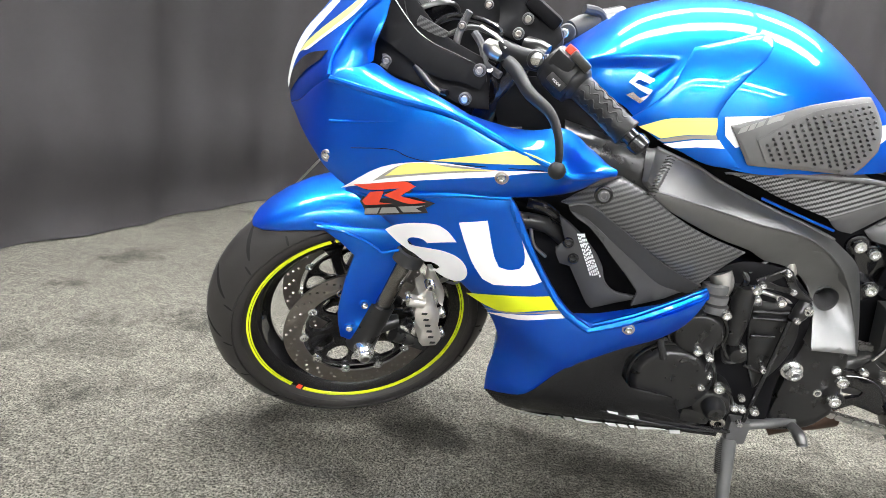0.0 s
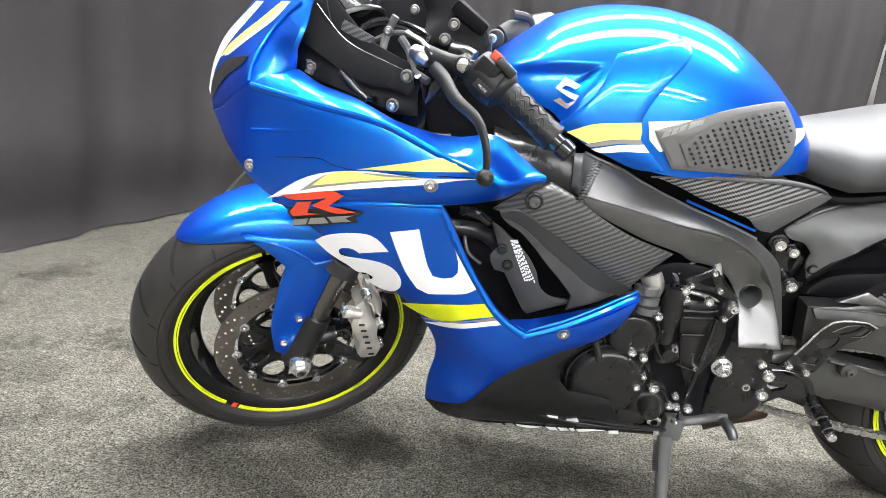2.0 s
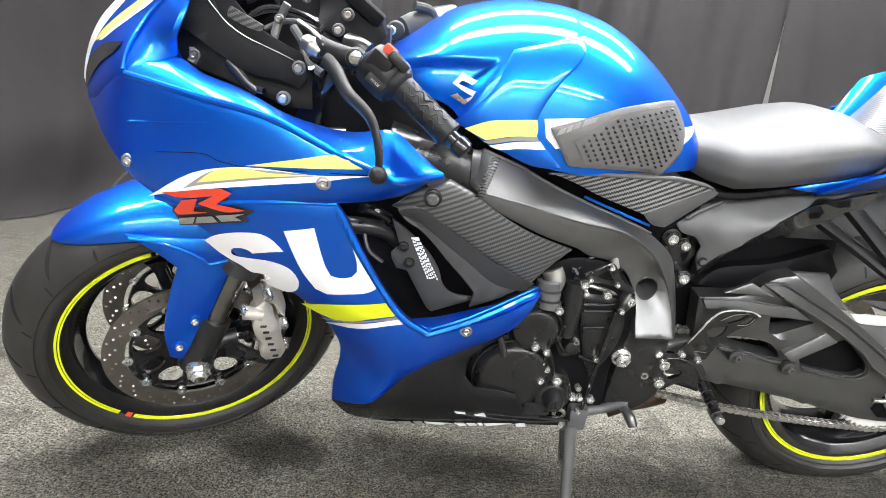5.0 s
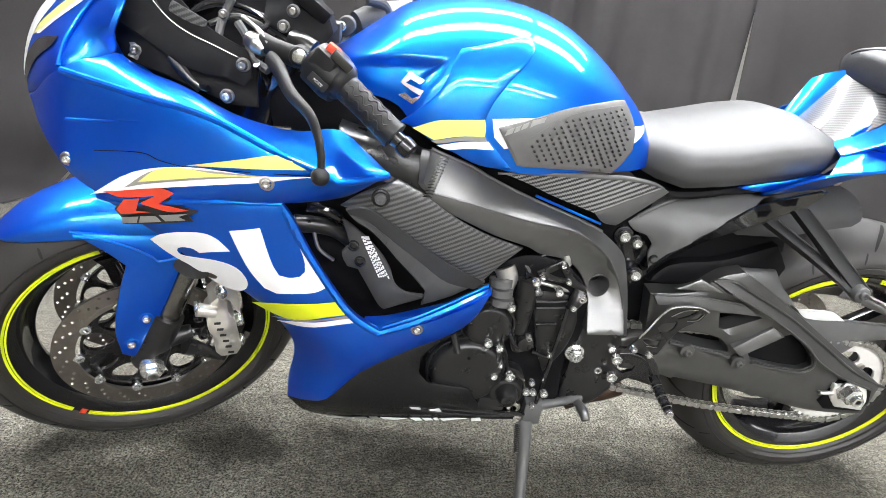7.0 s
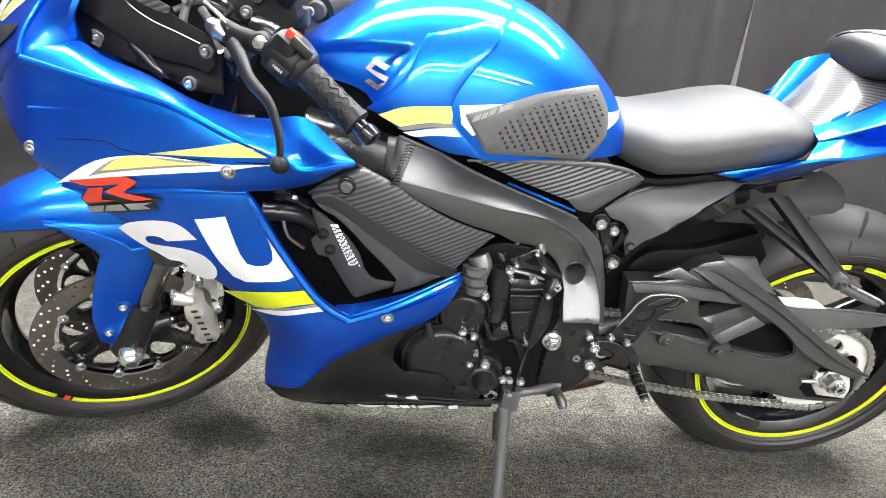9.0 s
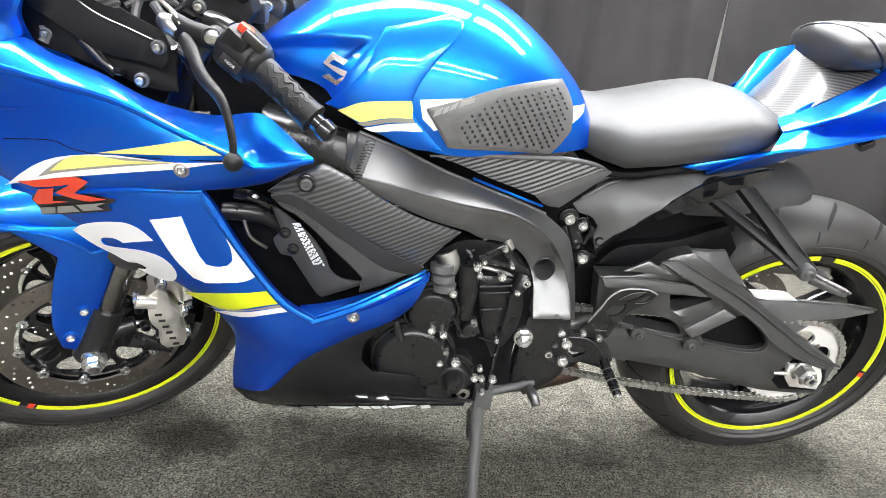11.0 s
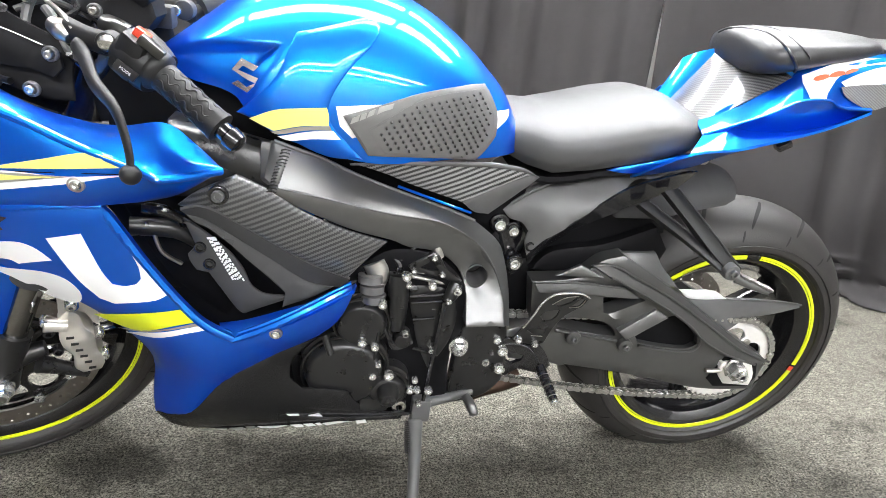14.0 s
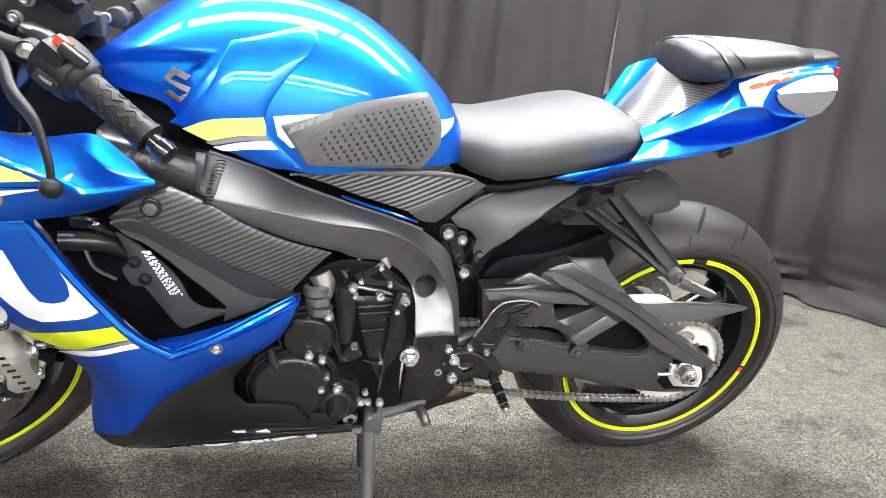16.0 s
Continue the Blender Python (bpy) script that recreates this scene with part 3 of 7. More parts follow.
def wheel(name, m, rim_r, outer, half, rim_half, n_spoke, label, spoke0=100):
    prof = [(rim_r + 0.004, -rim_half - 0.004), (rim_r + 0.006, -rim_half), (rim_r - 0.004, -rim_half + 0.008), (rim_r - 0.016, -rim_half + 0.012), (rim_r - 0.022, -rim_half + 0.03),
            (rim_r - 0.036, -rim_half + 0.05), (rim_r - 0.036, rim_half - 0.05), (rim_r - 0.022, rim_half - 0.03), (rim_r - 0.016, rim_half - 0.012),
            (rim_r - 0.004, rim_half - 0.008), (rim_r + 0.006, rim_half), (rim_r + 0.004, rim_half + 0.004), (rim_r - 0.006, rim_half + 0.003), (rim_r - 0.026, rim_half - 0.014),
            (rim_r - 0.030, rim_half - 0.03), (rim_r - 0.044, rim_half - 0.05), (rim_r - 0.044, -rim_half + 0.05), (rim_r - 0.030, -rim_half + 0.03), (rim_r - 0.026, -rim_half + 0.014), (rim_r - 0.006, -rim_half - 0.003)]
    w = part(name, lathe(prof, 120, closed=True), RIM, bike, label, m=m)
    part("tyre", tyre(rim_r, outer, half, 0), RUBBER, w, "black road tyre with worn tread", m=m)
    for ring_r, ring_y in ((0.012, 0.93), (0.030, 1.0)):
        part("sidewall_ring", lathe([(rim_r + ring_r - 0.0012, -half * ring_y + 0.004), (rim_r + ring_r, -half * ring_y - 0.0012), (rim_r + ring_r + 0.0012, -half * ring_y + 0.004)], 96), RUBBER, w, m=m)
    part("hub", lathe([(0.012, -0.06), (0.034, -0.06), (0.036, -0.03), (0.03, 0), (0.036, 0.03), (0.034, 0.06), (0.012, 0.06)], 40, closed=True), RIM, w, m=m)
    for k in range(n_spoke):
        a = radians(spoke0) + 2 * math.pi * k / n_spoke
        d, t = Vector((math.cos(a), 0, math.sin(a))), Vector((-math.sin(a), 0, math.cos(a)))
        rings = []
        for u, wd, th in ((0.028, 0.022, 0.03), (0.07, 0.014, 0.022), (0.13, 0.0115, 0.018), (rim_r - 0.06, 0.013, 0.018), (rim_r - 0.04, 0.024, 0.024)):
            c = d * u + t * 0.012 * math.sin(u * 12)
            rings.append([c + t * wd * x + Vector((0, th * y, 0)) for x, y in ((-1, -0.5), (-0.7, -1), (0.7, -1), (1, -0.5), (1, 0.5), (0.7, 1), (-0.7, 1), (-1, 0.5))])
        part("spoke", loft(rings), RIM, w, m=m)
    return w


front_wheel = wheel("front_wheel", FRONT, 0.2235, 0.303, 0.064, 0.046, 3, "gloss black front wheel with neon rim tape")
rear_wheel = wheel("rear_wheel", REAR, 0.2235, 0.316, 0.090, 0.072, 3, "gloss black rear wheel with neon rim tape", 35)
TAPES = ((front_wheel, FRONT, 0.046, ((-126, 100), (102, 226))), (rear_wheel, REAR, 0.072, ((-11, 83), (91, 345))))
for w, m, half, arcs in TAPES:
    for a0, a1 in arcs:
        part("rim_tape", arc_strip(0.2218, 0.2272, -half - 0.0055, a0, a1), NEON, w, "neon yellow rim tape", m=m)
        part("rim_tape", arc_strip(0.2178, 0.2206, -half - 0.0050, a0, a1), NEON, w, "thin neon yellow pinstripe", m=m)
    a = arcs[0][0] - 2
    part("tape_tip", arc_strip(0.2150, 0.2262, -half - 0.0062, a - 2.2, a + 0.6, seg=8), RED, w, "small red tape mark", m=m)
for k in range(17):
    a0 = 2 * math.pi * k / 17
    for m, w, o, h, s in ((FRONT, front_wheel, 0.303, 0.064, 1.0), (REAR, rear_wheel, 0.316, 0.090, 1.0)):
        for side in (-1, 1):
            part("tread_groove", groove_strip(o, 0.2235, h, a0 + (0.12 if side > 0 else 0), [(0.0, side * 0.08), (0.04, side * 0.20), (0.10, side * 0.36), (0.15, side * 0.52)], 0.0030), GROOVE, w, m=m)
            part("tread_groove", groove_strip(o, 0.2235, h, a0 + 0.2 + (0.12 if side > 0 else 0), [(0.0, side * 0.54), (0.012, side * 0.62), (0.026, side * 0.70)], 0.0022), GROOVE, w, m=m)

for side in (-1, 1):
    y = 0.072 * side - (0.0025)
    d = part("brake_disc", rotor(0.155, 0.127, y), DISC, front_wheel, "drilled steel brake disc", m=FRONT)
    part("disc_band", lathe([(0.118, y), (0.127, y - 0.0006), (0.127, y + 0.0056), (0.118, y + 0.005)], 96, closed=True), DISC, front_wheel, "inner disc band", m=FRONT)
    yc = y * 0.93
    outer = [(0.112 * math.cos(2 * math.pi * k / 60), 0, 0.112 * math.sin(2 * math.pi * k / 60)) for k in range(60)]
    cut = [[(0.036 * math.cos(2 * math.pi * k / 32), 0.036 * math.sin(2 * math.pi * k / 32)) for k in range(32)]]
    for k in range(10):
        a = 2 * math.pi * (k + 0.5) / 10
        petal = []
        for i in range(14):
            q = 2 * math.pi * i / 14
            rad, wide = 0.082 + 0.025 * math.cos(q), (0.0215 + 0.006 * math.cos(q)) * math.sin(q)
            petal.append((rad * math.cos(a) - wide * math.sin(a), rad * math.sin(a) + wide * math.cos(a)))
        cut.append(petal)
        a2 = 2 * math.pi * k / 10
        part("disc_button", join(disc(0.0095, 0.0055, (0.1145 * math.cos(a2), y - 0.0015, 0.1145 * math.sin(a2)), 0.002, 16, hole=0.0045)), BOLT, front_wheel, m=FRONT)
    part("disc_carrier", sheet(outer, lambda x, z: yc - 0.004 * side, 0.007, 0.0, 0.3, 0, cut), RIM, front_wheel, "black disc carrier with petal windows", m=FRONT)

# ---- front end ----
def leg(t, side, dy=0.0):
    return HUB + HEAD * t + Vector((0.0, 0.1 * side + dy, 0))


fork = new("front_fork")
fork.parent = bike
tagged(fork, "upside-down fork with chrome sliders and black castings")
for side in (-1, 1):
    part("slider", tube([leg(0.06, side), leg(0.25, side)], 0.019, 24, smooth=False), SLIDER, fork, "polished dark chrome slider", m=STEER)
    part("dust_seal", lathe([(0.02, -0.01), (0.031, -0.008), (0.031, 0.016), (0.027, 0.02)], 24), MATT, fork,
         m=STEER @ Matrix.Translation(leg(0.225, side)) @ Matrix.Rotation(RAKE, 4, "Y") @ Matrix.Rotation(radians(90), 4, "X"))
    part("outer_tube", tube([leg(0.225, side), leg(0.64, side)], 0.0275, 24, smooth=False), GLOSSB, fork, "black outer fork tube", m=STEER)
    cast = join(tube([leg(0.105, side), leg(0.03, side), leg(-0.012, side)], [0.0255, 0.027, 0.031], 18), tube([leg(0.04, side), leg(0.06, side) + Vector((0.05, -0.0, -0.01))], [0.022, 0.014], 12))
    part("fork_foot", cast, ENGINE, fork, "matt black fork bottom casting", m=STEER)
part("axle_nut", join(lathe([(0.0085, -0.150), (0.0135, -0.150), (0.0160, -0.147), (0.0160, -0.136), (0.0085, -0.136)], 6), lathe([(0.0085, -0.137), (0.0200, -0.137), (0.0205, -0.131), (0.0205, -0.10)], 32)), BOLT, fork, "bright hexagonal front axle nut", m=FRONT, sharp=25)
part("axle_end", lathe([(1e-5, -0.140), (0.0055, -0.140), (0.0060, -0.153), (0.0090, -0.153), (0.0090, -0.130)], 24), STEEL, fork, "hollow axle end", m=FRONT)

panel("fender_blade", [(-0.131, -0.085, 0.576), (-0.064, -0.09, 0.563), (0.01, -0.1, 0.555), (0.038, -0.105, 0.541), (0.01, -0.108, 0.48), (-0.034, -0.108, 0.365), (-0.057, -0.108, 0.322), (-0.078, -0.108, 0.3), (-0.099, -0.108, 0.316), (-0.101, -0.108, 0.375), (-0.083, -0.105, 0.455), (-0.064, -0.1, 0.509), (-0.09, -0.095, 0.54)], BLUE, bike, label="blue fender side blade", m=STEER, depth=0.006)


def fender_ring(ang, half, r, drop):
    c, s = math.cos(radians(ang)), math.sin(radians(ang))
    out = []
    for k in range(17):
        u = -1 + k / 8
        rr = r - drop * abs(u) ** 2.6
        out.append(HUB + Vector((rr * c, half * math.sin(u * math.pi / 2), rr * s)))
    for k in reversed(range(17)):
        u = -1 + k / 8
        rr = r - 0.004 - drop * abs(u) ** 2.6
        out.append(HUB + Vector((rr * c, (half - 0.003) * math.sin(u * math.pi / 2), rr * s)))
    return out


part("front_fender", loft([fender_ring(a, h, r, d) for a, h, r, d in ((127, 0.016, 0.307, 0.004), (124, 0.036, 0.310, 0.012), (119, 0.052, 0.312, 0.022), (112, 0.064, 0.314, 0.034),
                                                                     (103, 0.074, 0.316, 0.046), (93, 0.083, 0.318, 0.058), (83, 0.090, 0.318, 0.070), (73, 0.092, 0.316, 0.070), (60, 0.085, 0.312, 0.045), (50, 0.06, 0.31, 0.03))]), BLUE, bike, "glossy blue front mudguard", m=STEER)


for pts in ([(-0.1265, -0.091, 0.5764), (-0.0857, -0.095, 0.5639), (-0.05, -0.102, 0.547), (-0.0243, -0.109, 0.5299)], [(-0.0243, -0.109, 0.5299), (-0.017, -0.111, 0.5213), (0.0016, -0.111, 0.5223), (0.0244, -0.109, 0.5239)]):
    part("fender_crease", tube(pts, 0.0026, 8), BLUE, bike, "bright crease of the mudguard", m=STEER)

# ---- bodywork ----
cowl_front, s_front = panel("nose_cowl", [(0.0560, -0.176, 0.9219), (0.0520, -0.195, 0.8924), (0.0394, -0.203, 0.8613), (0.032, -0.182, 0.836), (0.02, -0.197, 0.828), (-0.018, -0.219, 0.816), (-0.051, -0.197, 0.797), (-0.102, -0.144, 0.761), (-0.141, -0.096, 0.742), (-0.157, -0.067, 0.775), (-0.146, -0.058, 0.822), (-0.123, -0.058, 0.86), (-0.087, -0.058, 0.897), (-0.062, -0.058, 0.929), (0.062, -0.167, 0.9397)], BLUE, bike, label="blue nose cowl round the headlight")
decal("headlight", [(-0.0369, 0.8458), (-0.0855, 0.8326), (-0.120, 0.8111), (-0.138, 0.791), (-0.1440, 0.7667), (-0.1400, 0.7600), (-0.1175, 0.783), (-0.0842, 0.8108), (-0.0506, 0.8312)], s_front, GLASSB, bike, "dark headlight lens", 0.003)
def ribbon(a, b, n=48, rows=8, crown=0.004, thick=0.004):
    """A band between two edge lines, slightly crowned."""
    A, B = smooth_path(a, 12), smooth_path(b, 12)
    pick = lambda P, u: P[min(int(u * (len(P) - 1)), len(P) - 2)].lerp(P[min(int(u * (len(P) - 1)), len(P) - 2) + 1], u * (len(P) - 1) - min(int(u * (len(P) - 1)), len(P) - 2))
    bm = bmesh.new()
    grid = []
    for i in range(n + 1):
        p, q = pick(A, i / n), pick(B, i / n)
        grid.append([bm.verts.new(p.lerp(q, j / rows) + Vector((0, -0.4, 0.9)) * crown * 4 * (j / rows) * (1 - j / rows)) for j in range(rows + 1)])
    for i in range(n):
        for j in range(rows):
            bm.faces.new((grid[i][j], grid[i + 1][j], grid[i + 1][j + 1], grid[i][j + 1]))
    bm.normal_update()
    if sum(f.normal.z - f.normal.y for f in bm.faces) < 0:
        bmesh.ops.reverse_faces(bm, faces=bm.faces)
    bmesh.ops.solidify(bm, geom=list(bm.faces), thickness=thick)
    return bm


part("cowl_shoulder", ribbon([(-0.018, -0.219, 0.816), (0.075, -0.24, 0.802), (0.17, -0.264, 0.791), (0.248, -0.278, 0.762), (0.318, -0.288, 0.738), (0.341, -0.288, 0.728), (0.397, -0.245, 0.727)],
                             [(0.02, -0.196, 0.829), (0.036, -0.182, 0.833), (0.068, -0.185, 0.816), (0.122, -0.196, 0.803), (0.192, -0.211, 0.777), (0.267, -0.213, 0.765), (0.323, -0.205, 0.77), (0.36, -0.215, 0.749), (0.397, -0.243, 0.728)]), BLUE, bike, "bright blue sloping cowl shoulder")
cowl_side, s_side = panel("side_cowl", [(-0.018, -0.219, 0.816), (0.075, -0.24, 0.802), (0.17, -0.264, 0.791), (0.248, -0.278, 0.763), (0.318, -0.288, 0.738), (0.341, -0.288, 0.726), (0.397, -0.245, 0.726), (0.376, -0.252, 0.713), (0.333, -0.259, 0.691), (0.264, -0.272, 0.682), (0.193, -0.274, 0.678), (0.09, -0.259, 0.663), (0.043, -0.245, 0.645), (0.002, -0.23, 0.654), (-0.031, -0.226, 0.677), (-0.059, -0.206, 0.699), (-0.096, -0.163, 0.72), (-0.141, -0.096, 0.741), (-0.102, -0.144, 0.76), (-0.051, -0.197, 0.797)], BLUE, bike, inner=[(0.244, -0.29, 0.715), (-0.021, -0.232, 0.7), (0.088, -0.257, 0.742), (0.174, -0.276, 0.732), (0.011, -0.226, 0.767)], label="blue upper fairing side with pale stripes")
part("cowl_ridge", tube([(-0.020, -0.2190, 0.8125), (0.075, -0.2400, 0.7985), (0.17, -0.2640, 0.7875), (0.248, -0.2780, 0.7590), (0.318, -0.2880, 0.7350), (0.341, -0.2880, 0.7275), (0.396, -0.2455, 0.7265)], 0.0052, 10), BLUE, cowl_side, "bright rolled ridge of the cowl")
part("cowl_ridge", tube([(-0.024, -0.216, 0.8165), (-0.0241, -0.1906, 0.8439), (-0.0005, -0.1672, 0.8867), (0.0395, -0.1673, 0.9226)], 0.0032, 8), BLUE, cowl_front, "bright rolled ridge of the nose")
part("cowl_seam", tube([(x, y - 0.0002, z) for x, y, z in ((0.0161, -0.2398, 0.7191), (0.0813, -0.257, 0.7288), (0.1077, -0.264, 0.723), (0.1456, -0.2714, 0.7209), (0.2116, -0.2837, 0.7266), (0.2646, -0.2872, 0.7299), (0.2996, -0.2863, 0.7307))], 0.0006, 6), INNER, cowl_side, "dark panel seam")
part("cowl_dart", tube([(-0.0236, -0.2190, 0.7500), (0.0265, -0.2334, 0.7570), (0.0884, -0.2509, 0.7682)], [0.0026, 0.0022, 0.0004], 8), BLUE, cowl_side, "narrow raised crease of the cowl")
fairing, s_fair = panel("side_fairing", [(0, -0.226, 0.652), (0.041, -0.24, 0.643), (0.089, -0.254, 0.661), (0.192, -0.269, 0.676), (0.26, -0.267, 0.679), (0.27, -0.264, 0.66), (0.302, -0.259, 0.594), (0.345, -0.257, 0.527), (0.37, -0.257, 0.5), (0.403, -0.257, 0.483), (0.446, -0.257, 0.504), (0.507, -0.248, 0.533), (0.563, -0.23, 0.558), (0.565, -0.235, 0.536), (0.535, -0.23, 0.476), (0.46, -0.24, 0.436), (0.379, -0.24, 0.381), (0.322, -0.226, 0.304), (0.273, -0.192, 0.269), (0.246, -0.163, 0.249), (0.248, -0.163, 0.297), (0.261, -0.182, 0.382), (0.235, -0.206, 0.454), (0.178, -0.221, 0.516), (0.121, -0.226, 0.556), (0.075, -0.23, 0.598)], BLUE, bike, inner=[(0.458, -0.259, 0.489), (0.223, -0.257, 0.582), (0.3, -0.257, 0.504), (0.337, -0.247, 0.418), (0.133, -0.252, 0.623)], label="blue lower fairing with big white graphic")
belly, s_belly = panel("belly_pan", [(0.322, -0.226, 0.304), (0.379, -0.24, 0.381), (0.46, -0.24, 0.436), (0.535, -0.23, 0.476), (0.504, -0.226, 0.443), (0.477, -0.221, 0.403), (0.474, -0.221, 0.37), (0.493, -0.216, 0.344), (0.566, -0.211, 0.333), (0.589, -0.202, 0.296), (0.667, -0.182, 0.248), (0.551, -0.182, 0.241), (0.35, -0.182, 0.229), (0.275, -0.173, 0.229), (0.246, -0.163, 0.249), (0.273, -0.192, 0.269)], BELLY, bike, label="matt black belly pan")
part("belly_underside", ribbon([(0.25, -0.160, 0.250), (0.35, -0.180, 0.231), (0.551, -0.180, 0.243), (0.665, -0.180, 0.249)], [(0.25, 0.160, 0.250), (0.35, 0.180, 0.231), (0.551, 0.180, 0.243), (0.665, 0.180, 0.249)], 24, 8, -0.006), BELLY, bike, "black underside of the belly pan", sharp=60)
panel("carbon_scoop_cover", [(0.332, -0.221, 0.664), (0.361, -0.23, 0.689), (0.41, -0.23, 0.715), (0.452, -0.226, 0.693), (0.49, -0.221, 0.665), (0.545, -0.211, 0.635), (0.614, -0.192, 0.607), (0.585, -0.197, 0.579), (0.555, -0.202, 0.545), (0.466, -0.226, 0.607), (0.402, -0.235, 0.651)], CARBON, bike, label="carbon-look intake cover")
part("scoop_strip", ribbon([(0.3458, -0.2331, 0.6583), (0.3715, -0.2276, 0.6478), (0.4147, -0.2183, 0.6117), (0.4515, -0.2103, 0.5812), (0.5005, -0.1997, 0.5412), (0.547, -0.1897, 0.5268)], [(0.3421, -0.2440, 0.669), (0.3711, -0.2400, 0.672), (0.4124, -0.2320, 0.6456), (0.4567, -0.2230, 0.6129), (0.5042, -0.2130, 0.5779), (0.5614, -0.2006, 0.5475)], 30, 4, 0.0, 0.004), MATT, bike, "black downward facet under the intake cover", sharp=60)
panel("scoop_underside", [(0.3458, -0.2331, 0.6583), (0.3715, -0.2276, 0.6478), (0.4147, -0.2183, 0.6117), (0.4515, -0.2103, 0.5812), (0.5005, -0.1997, 0.5412), (0.547, -0.1900, 0.5268), (0.5714, -0.1985, 0.5401), (0.5116, -0.2064, 0.5192), (0.4639, -0.2136, 0.5035), (0.4682, -0.2157, 0.5295), (0.4499, -0.2207, 0.5536), (0.4168, -0.2278, 0.5917), (0.3814, -0.2365, 0.633), (0.3567, -0.2408, 0.6500)], MATT, bike, label="matt black faceted panel under the intake cover", depth=0.006, edge=0.002)
guard, s_guard = panel("heat_guard", [(0.333, -0.205, 0.638), (0.356, -0.207, 0.623), (0.392, -0.208, 0.589), (0.41, -0.208, 0.561), (0.419, -0.207, 0.535), (0.436, -0.206, 0.52), (0.467, -0.205, 0.516), (0.466, -0.204, 0.509), (0.441, -0.203, 0.498), (0.406, -0.203, 0.482), (0.397, -0.203, 0.49), (0.377, -0.204, 0.525), (0.361, -0.205, 0.554), (0.345, -0.205, 0.557), (0.337, -0.205, 0.572), (0.335, -0.205, 0.582), (0.347, -0.205, 0.596), (0.341, -0.205, 0.615)], MATT, bike, depth=0.004, edge=0.003, label="black guard plate with white warning print")
rnd = random.Random(4)
p0, p1, p2 = Vector((0.364, -0.209, 0.613)), Vector((0.395, -0.209, 0.544)), Vector((0.373, -0.209, 0.615))
for col in range(5):
    u = 0.0
    while u < 1:
        size = rnd.choice((0.05, 0.07, 0.10))
        mid = p0.lerp(p1, u + size / 2) + (p2 - p0) * (col / 4 * (1 + 0.5 * u))
        mid.y = s_guard(mid.x, mid.z) - 0.0006
        run = (p1 - p0).length
        part("print_bar", box((size * run * 0.82, 0.0008, 0.0021), mid, 0, Matrix.Rotation(math.atan2(p0.z - p1.z, p1.x - p0.x), 4, "Y")), WHITE, guard)
        u += size + 0.02
for at in ((0.353, -0.211, 0.596), (0.364, -0.211, 0.57)):
    part("guard_clip", disc(0.0085, 0.006, at, 0.002, 16, hole=0.005), GLOSSB, guard)
ring_hole = lambda c, r, n=24: [(c[0] + r * math.cos(2 * math.pi * k / n), c[2] + r * math.sin(2 * math.pi * k / n)) for k in range(n)]
PORT = (0.773, -0.130, 0.523)
spar_face = [(0.445, -0.228, 0.714), (0.465, -0.224, 0.698), (0.522, -0.22, 0.686), (0.562, -0.214, 0.675), (0.613, -0.202, 0.66), (0.676, -0.182, 0.644), (0.707, -0.172, 0.631), (0.74, -0.16, 0.61), (0.772, -0.15, 0.581), (0.799, -0.144, 0.543), (0.819, -0.150, 0.496), (0.823, -0.182, 0.453), (0.756, -0.186, 0.451), (0.756, -0.168, 0.477), (0.754, -0.150, 0.505), (0.741, -0.142, 0.535), (0.716, -0.15, 0.563), (0.688, -0.158, 0.579), (0.649, -0.172, 0.591), (0.619, -0.19, 0.611), (0.566, -0.205, 0.631), (0.524, -0.212, 0.65), (0.484, -0.218, 0.67), (0.454, -0.222, 0.688)]
panel("frame_spar", spar_face, FRAME, bike, label="satin black twin-spar frame beam", depth=0.05, edge=0.003, holes=[ring_hole(PORT, 0.019)], surf=Surface(spar_face + [(0.777, -0.132, 0.552), (0.774, -0.134, 0.52), (0.786, -0.148, 0.5), (0.788, -0.168, 0.474)], 3e-5), cell=0.012)
part("spar_top", ribbon([(0.445, -0.228, 0.714), (0.465, -0.224, 0.698), (0.522, -0.22, 0.686), (0.562, -0.214, 0.675), (0.613, -0.202, 0.66), (0.676, -0.182, 0.644), (0.707, -0.172, 0.631), (0.74, -0.16, 0.61), (0.772, -0.15, 0.581), (0.799, -0.144, 0.543), (0.819, -0.150, 0.496), (0.823, -0.182, 0.453)],
                       [(0.451, -0.204, 0.753), (0.4538, -0.194, 0.7532), (0.4829, -0.187, 0.7412), (0.5133, -0.18, 0.7297), (0.5452, -0.17, 0.7116), (0.5788, -0.16, 0.6945), (0.6141, -0.15, 0.6784), (0.651, -0.14, 0.6627), (0.689, -0.133, 0.6486), (0.7287, -0.127, 0.6326), (0.7574, -0.124, 0.6197), (0.802, -0.123, 0.585), (0.82, -0.122, 0.55), (0.835, -0.130, 0.496), (0.839, -0.160, 0.438)], 70, 6, 0.0015, 0.012), FRAME, bike, "upper slanting face of the frame beam", sharp=60)
panel("spar_neck", [(0.322, -0.19, 0.77), (0.355, -0.2, 0.764), (0.402, -0.212, 0.755), (0.468, -0.2, 0.735), (0.473, -0.206, 0.73), (0.46, -0.216, 0.693), (0.452, -0.216, 0.689), (0.41, -0.222, 0.712), (0.358, -0.22, 0.739), (0.325, -0.21, 0.756)], ENGINE, bike, depth=0.04, edge=0.006)
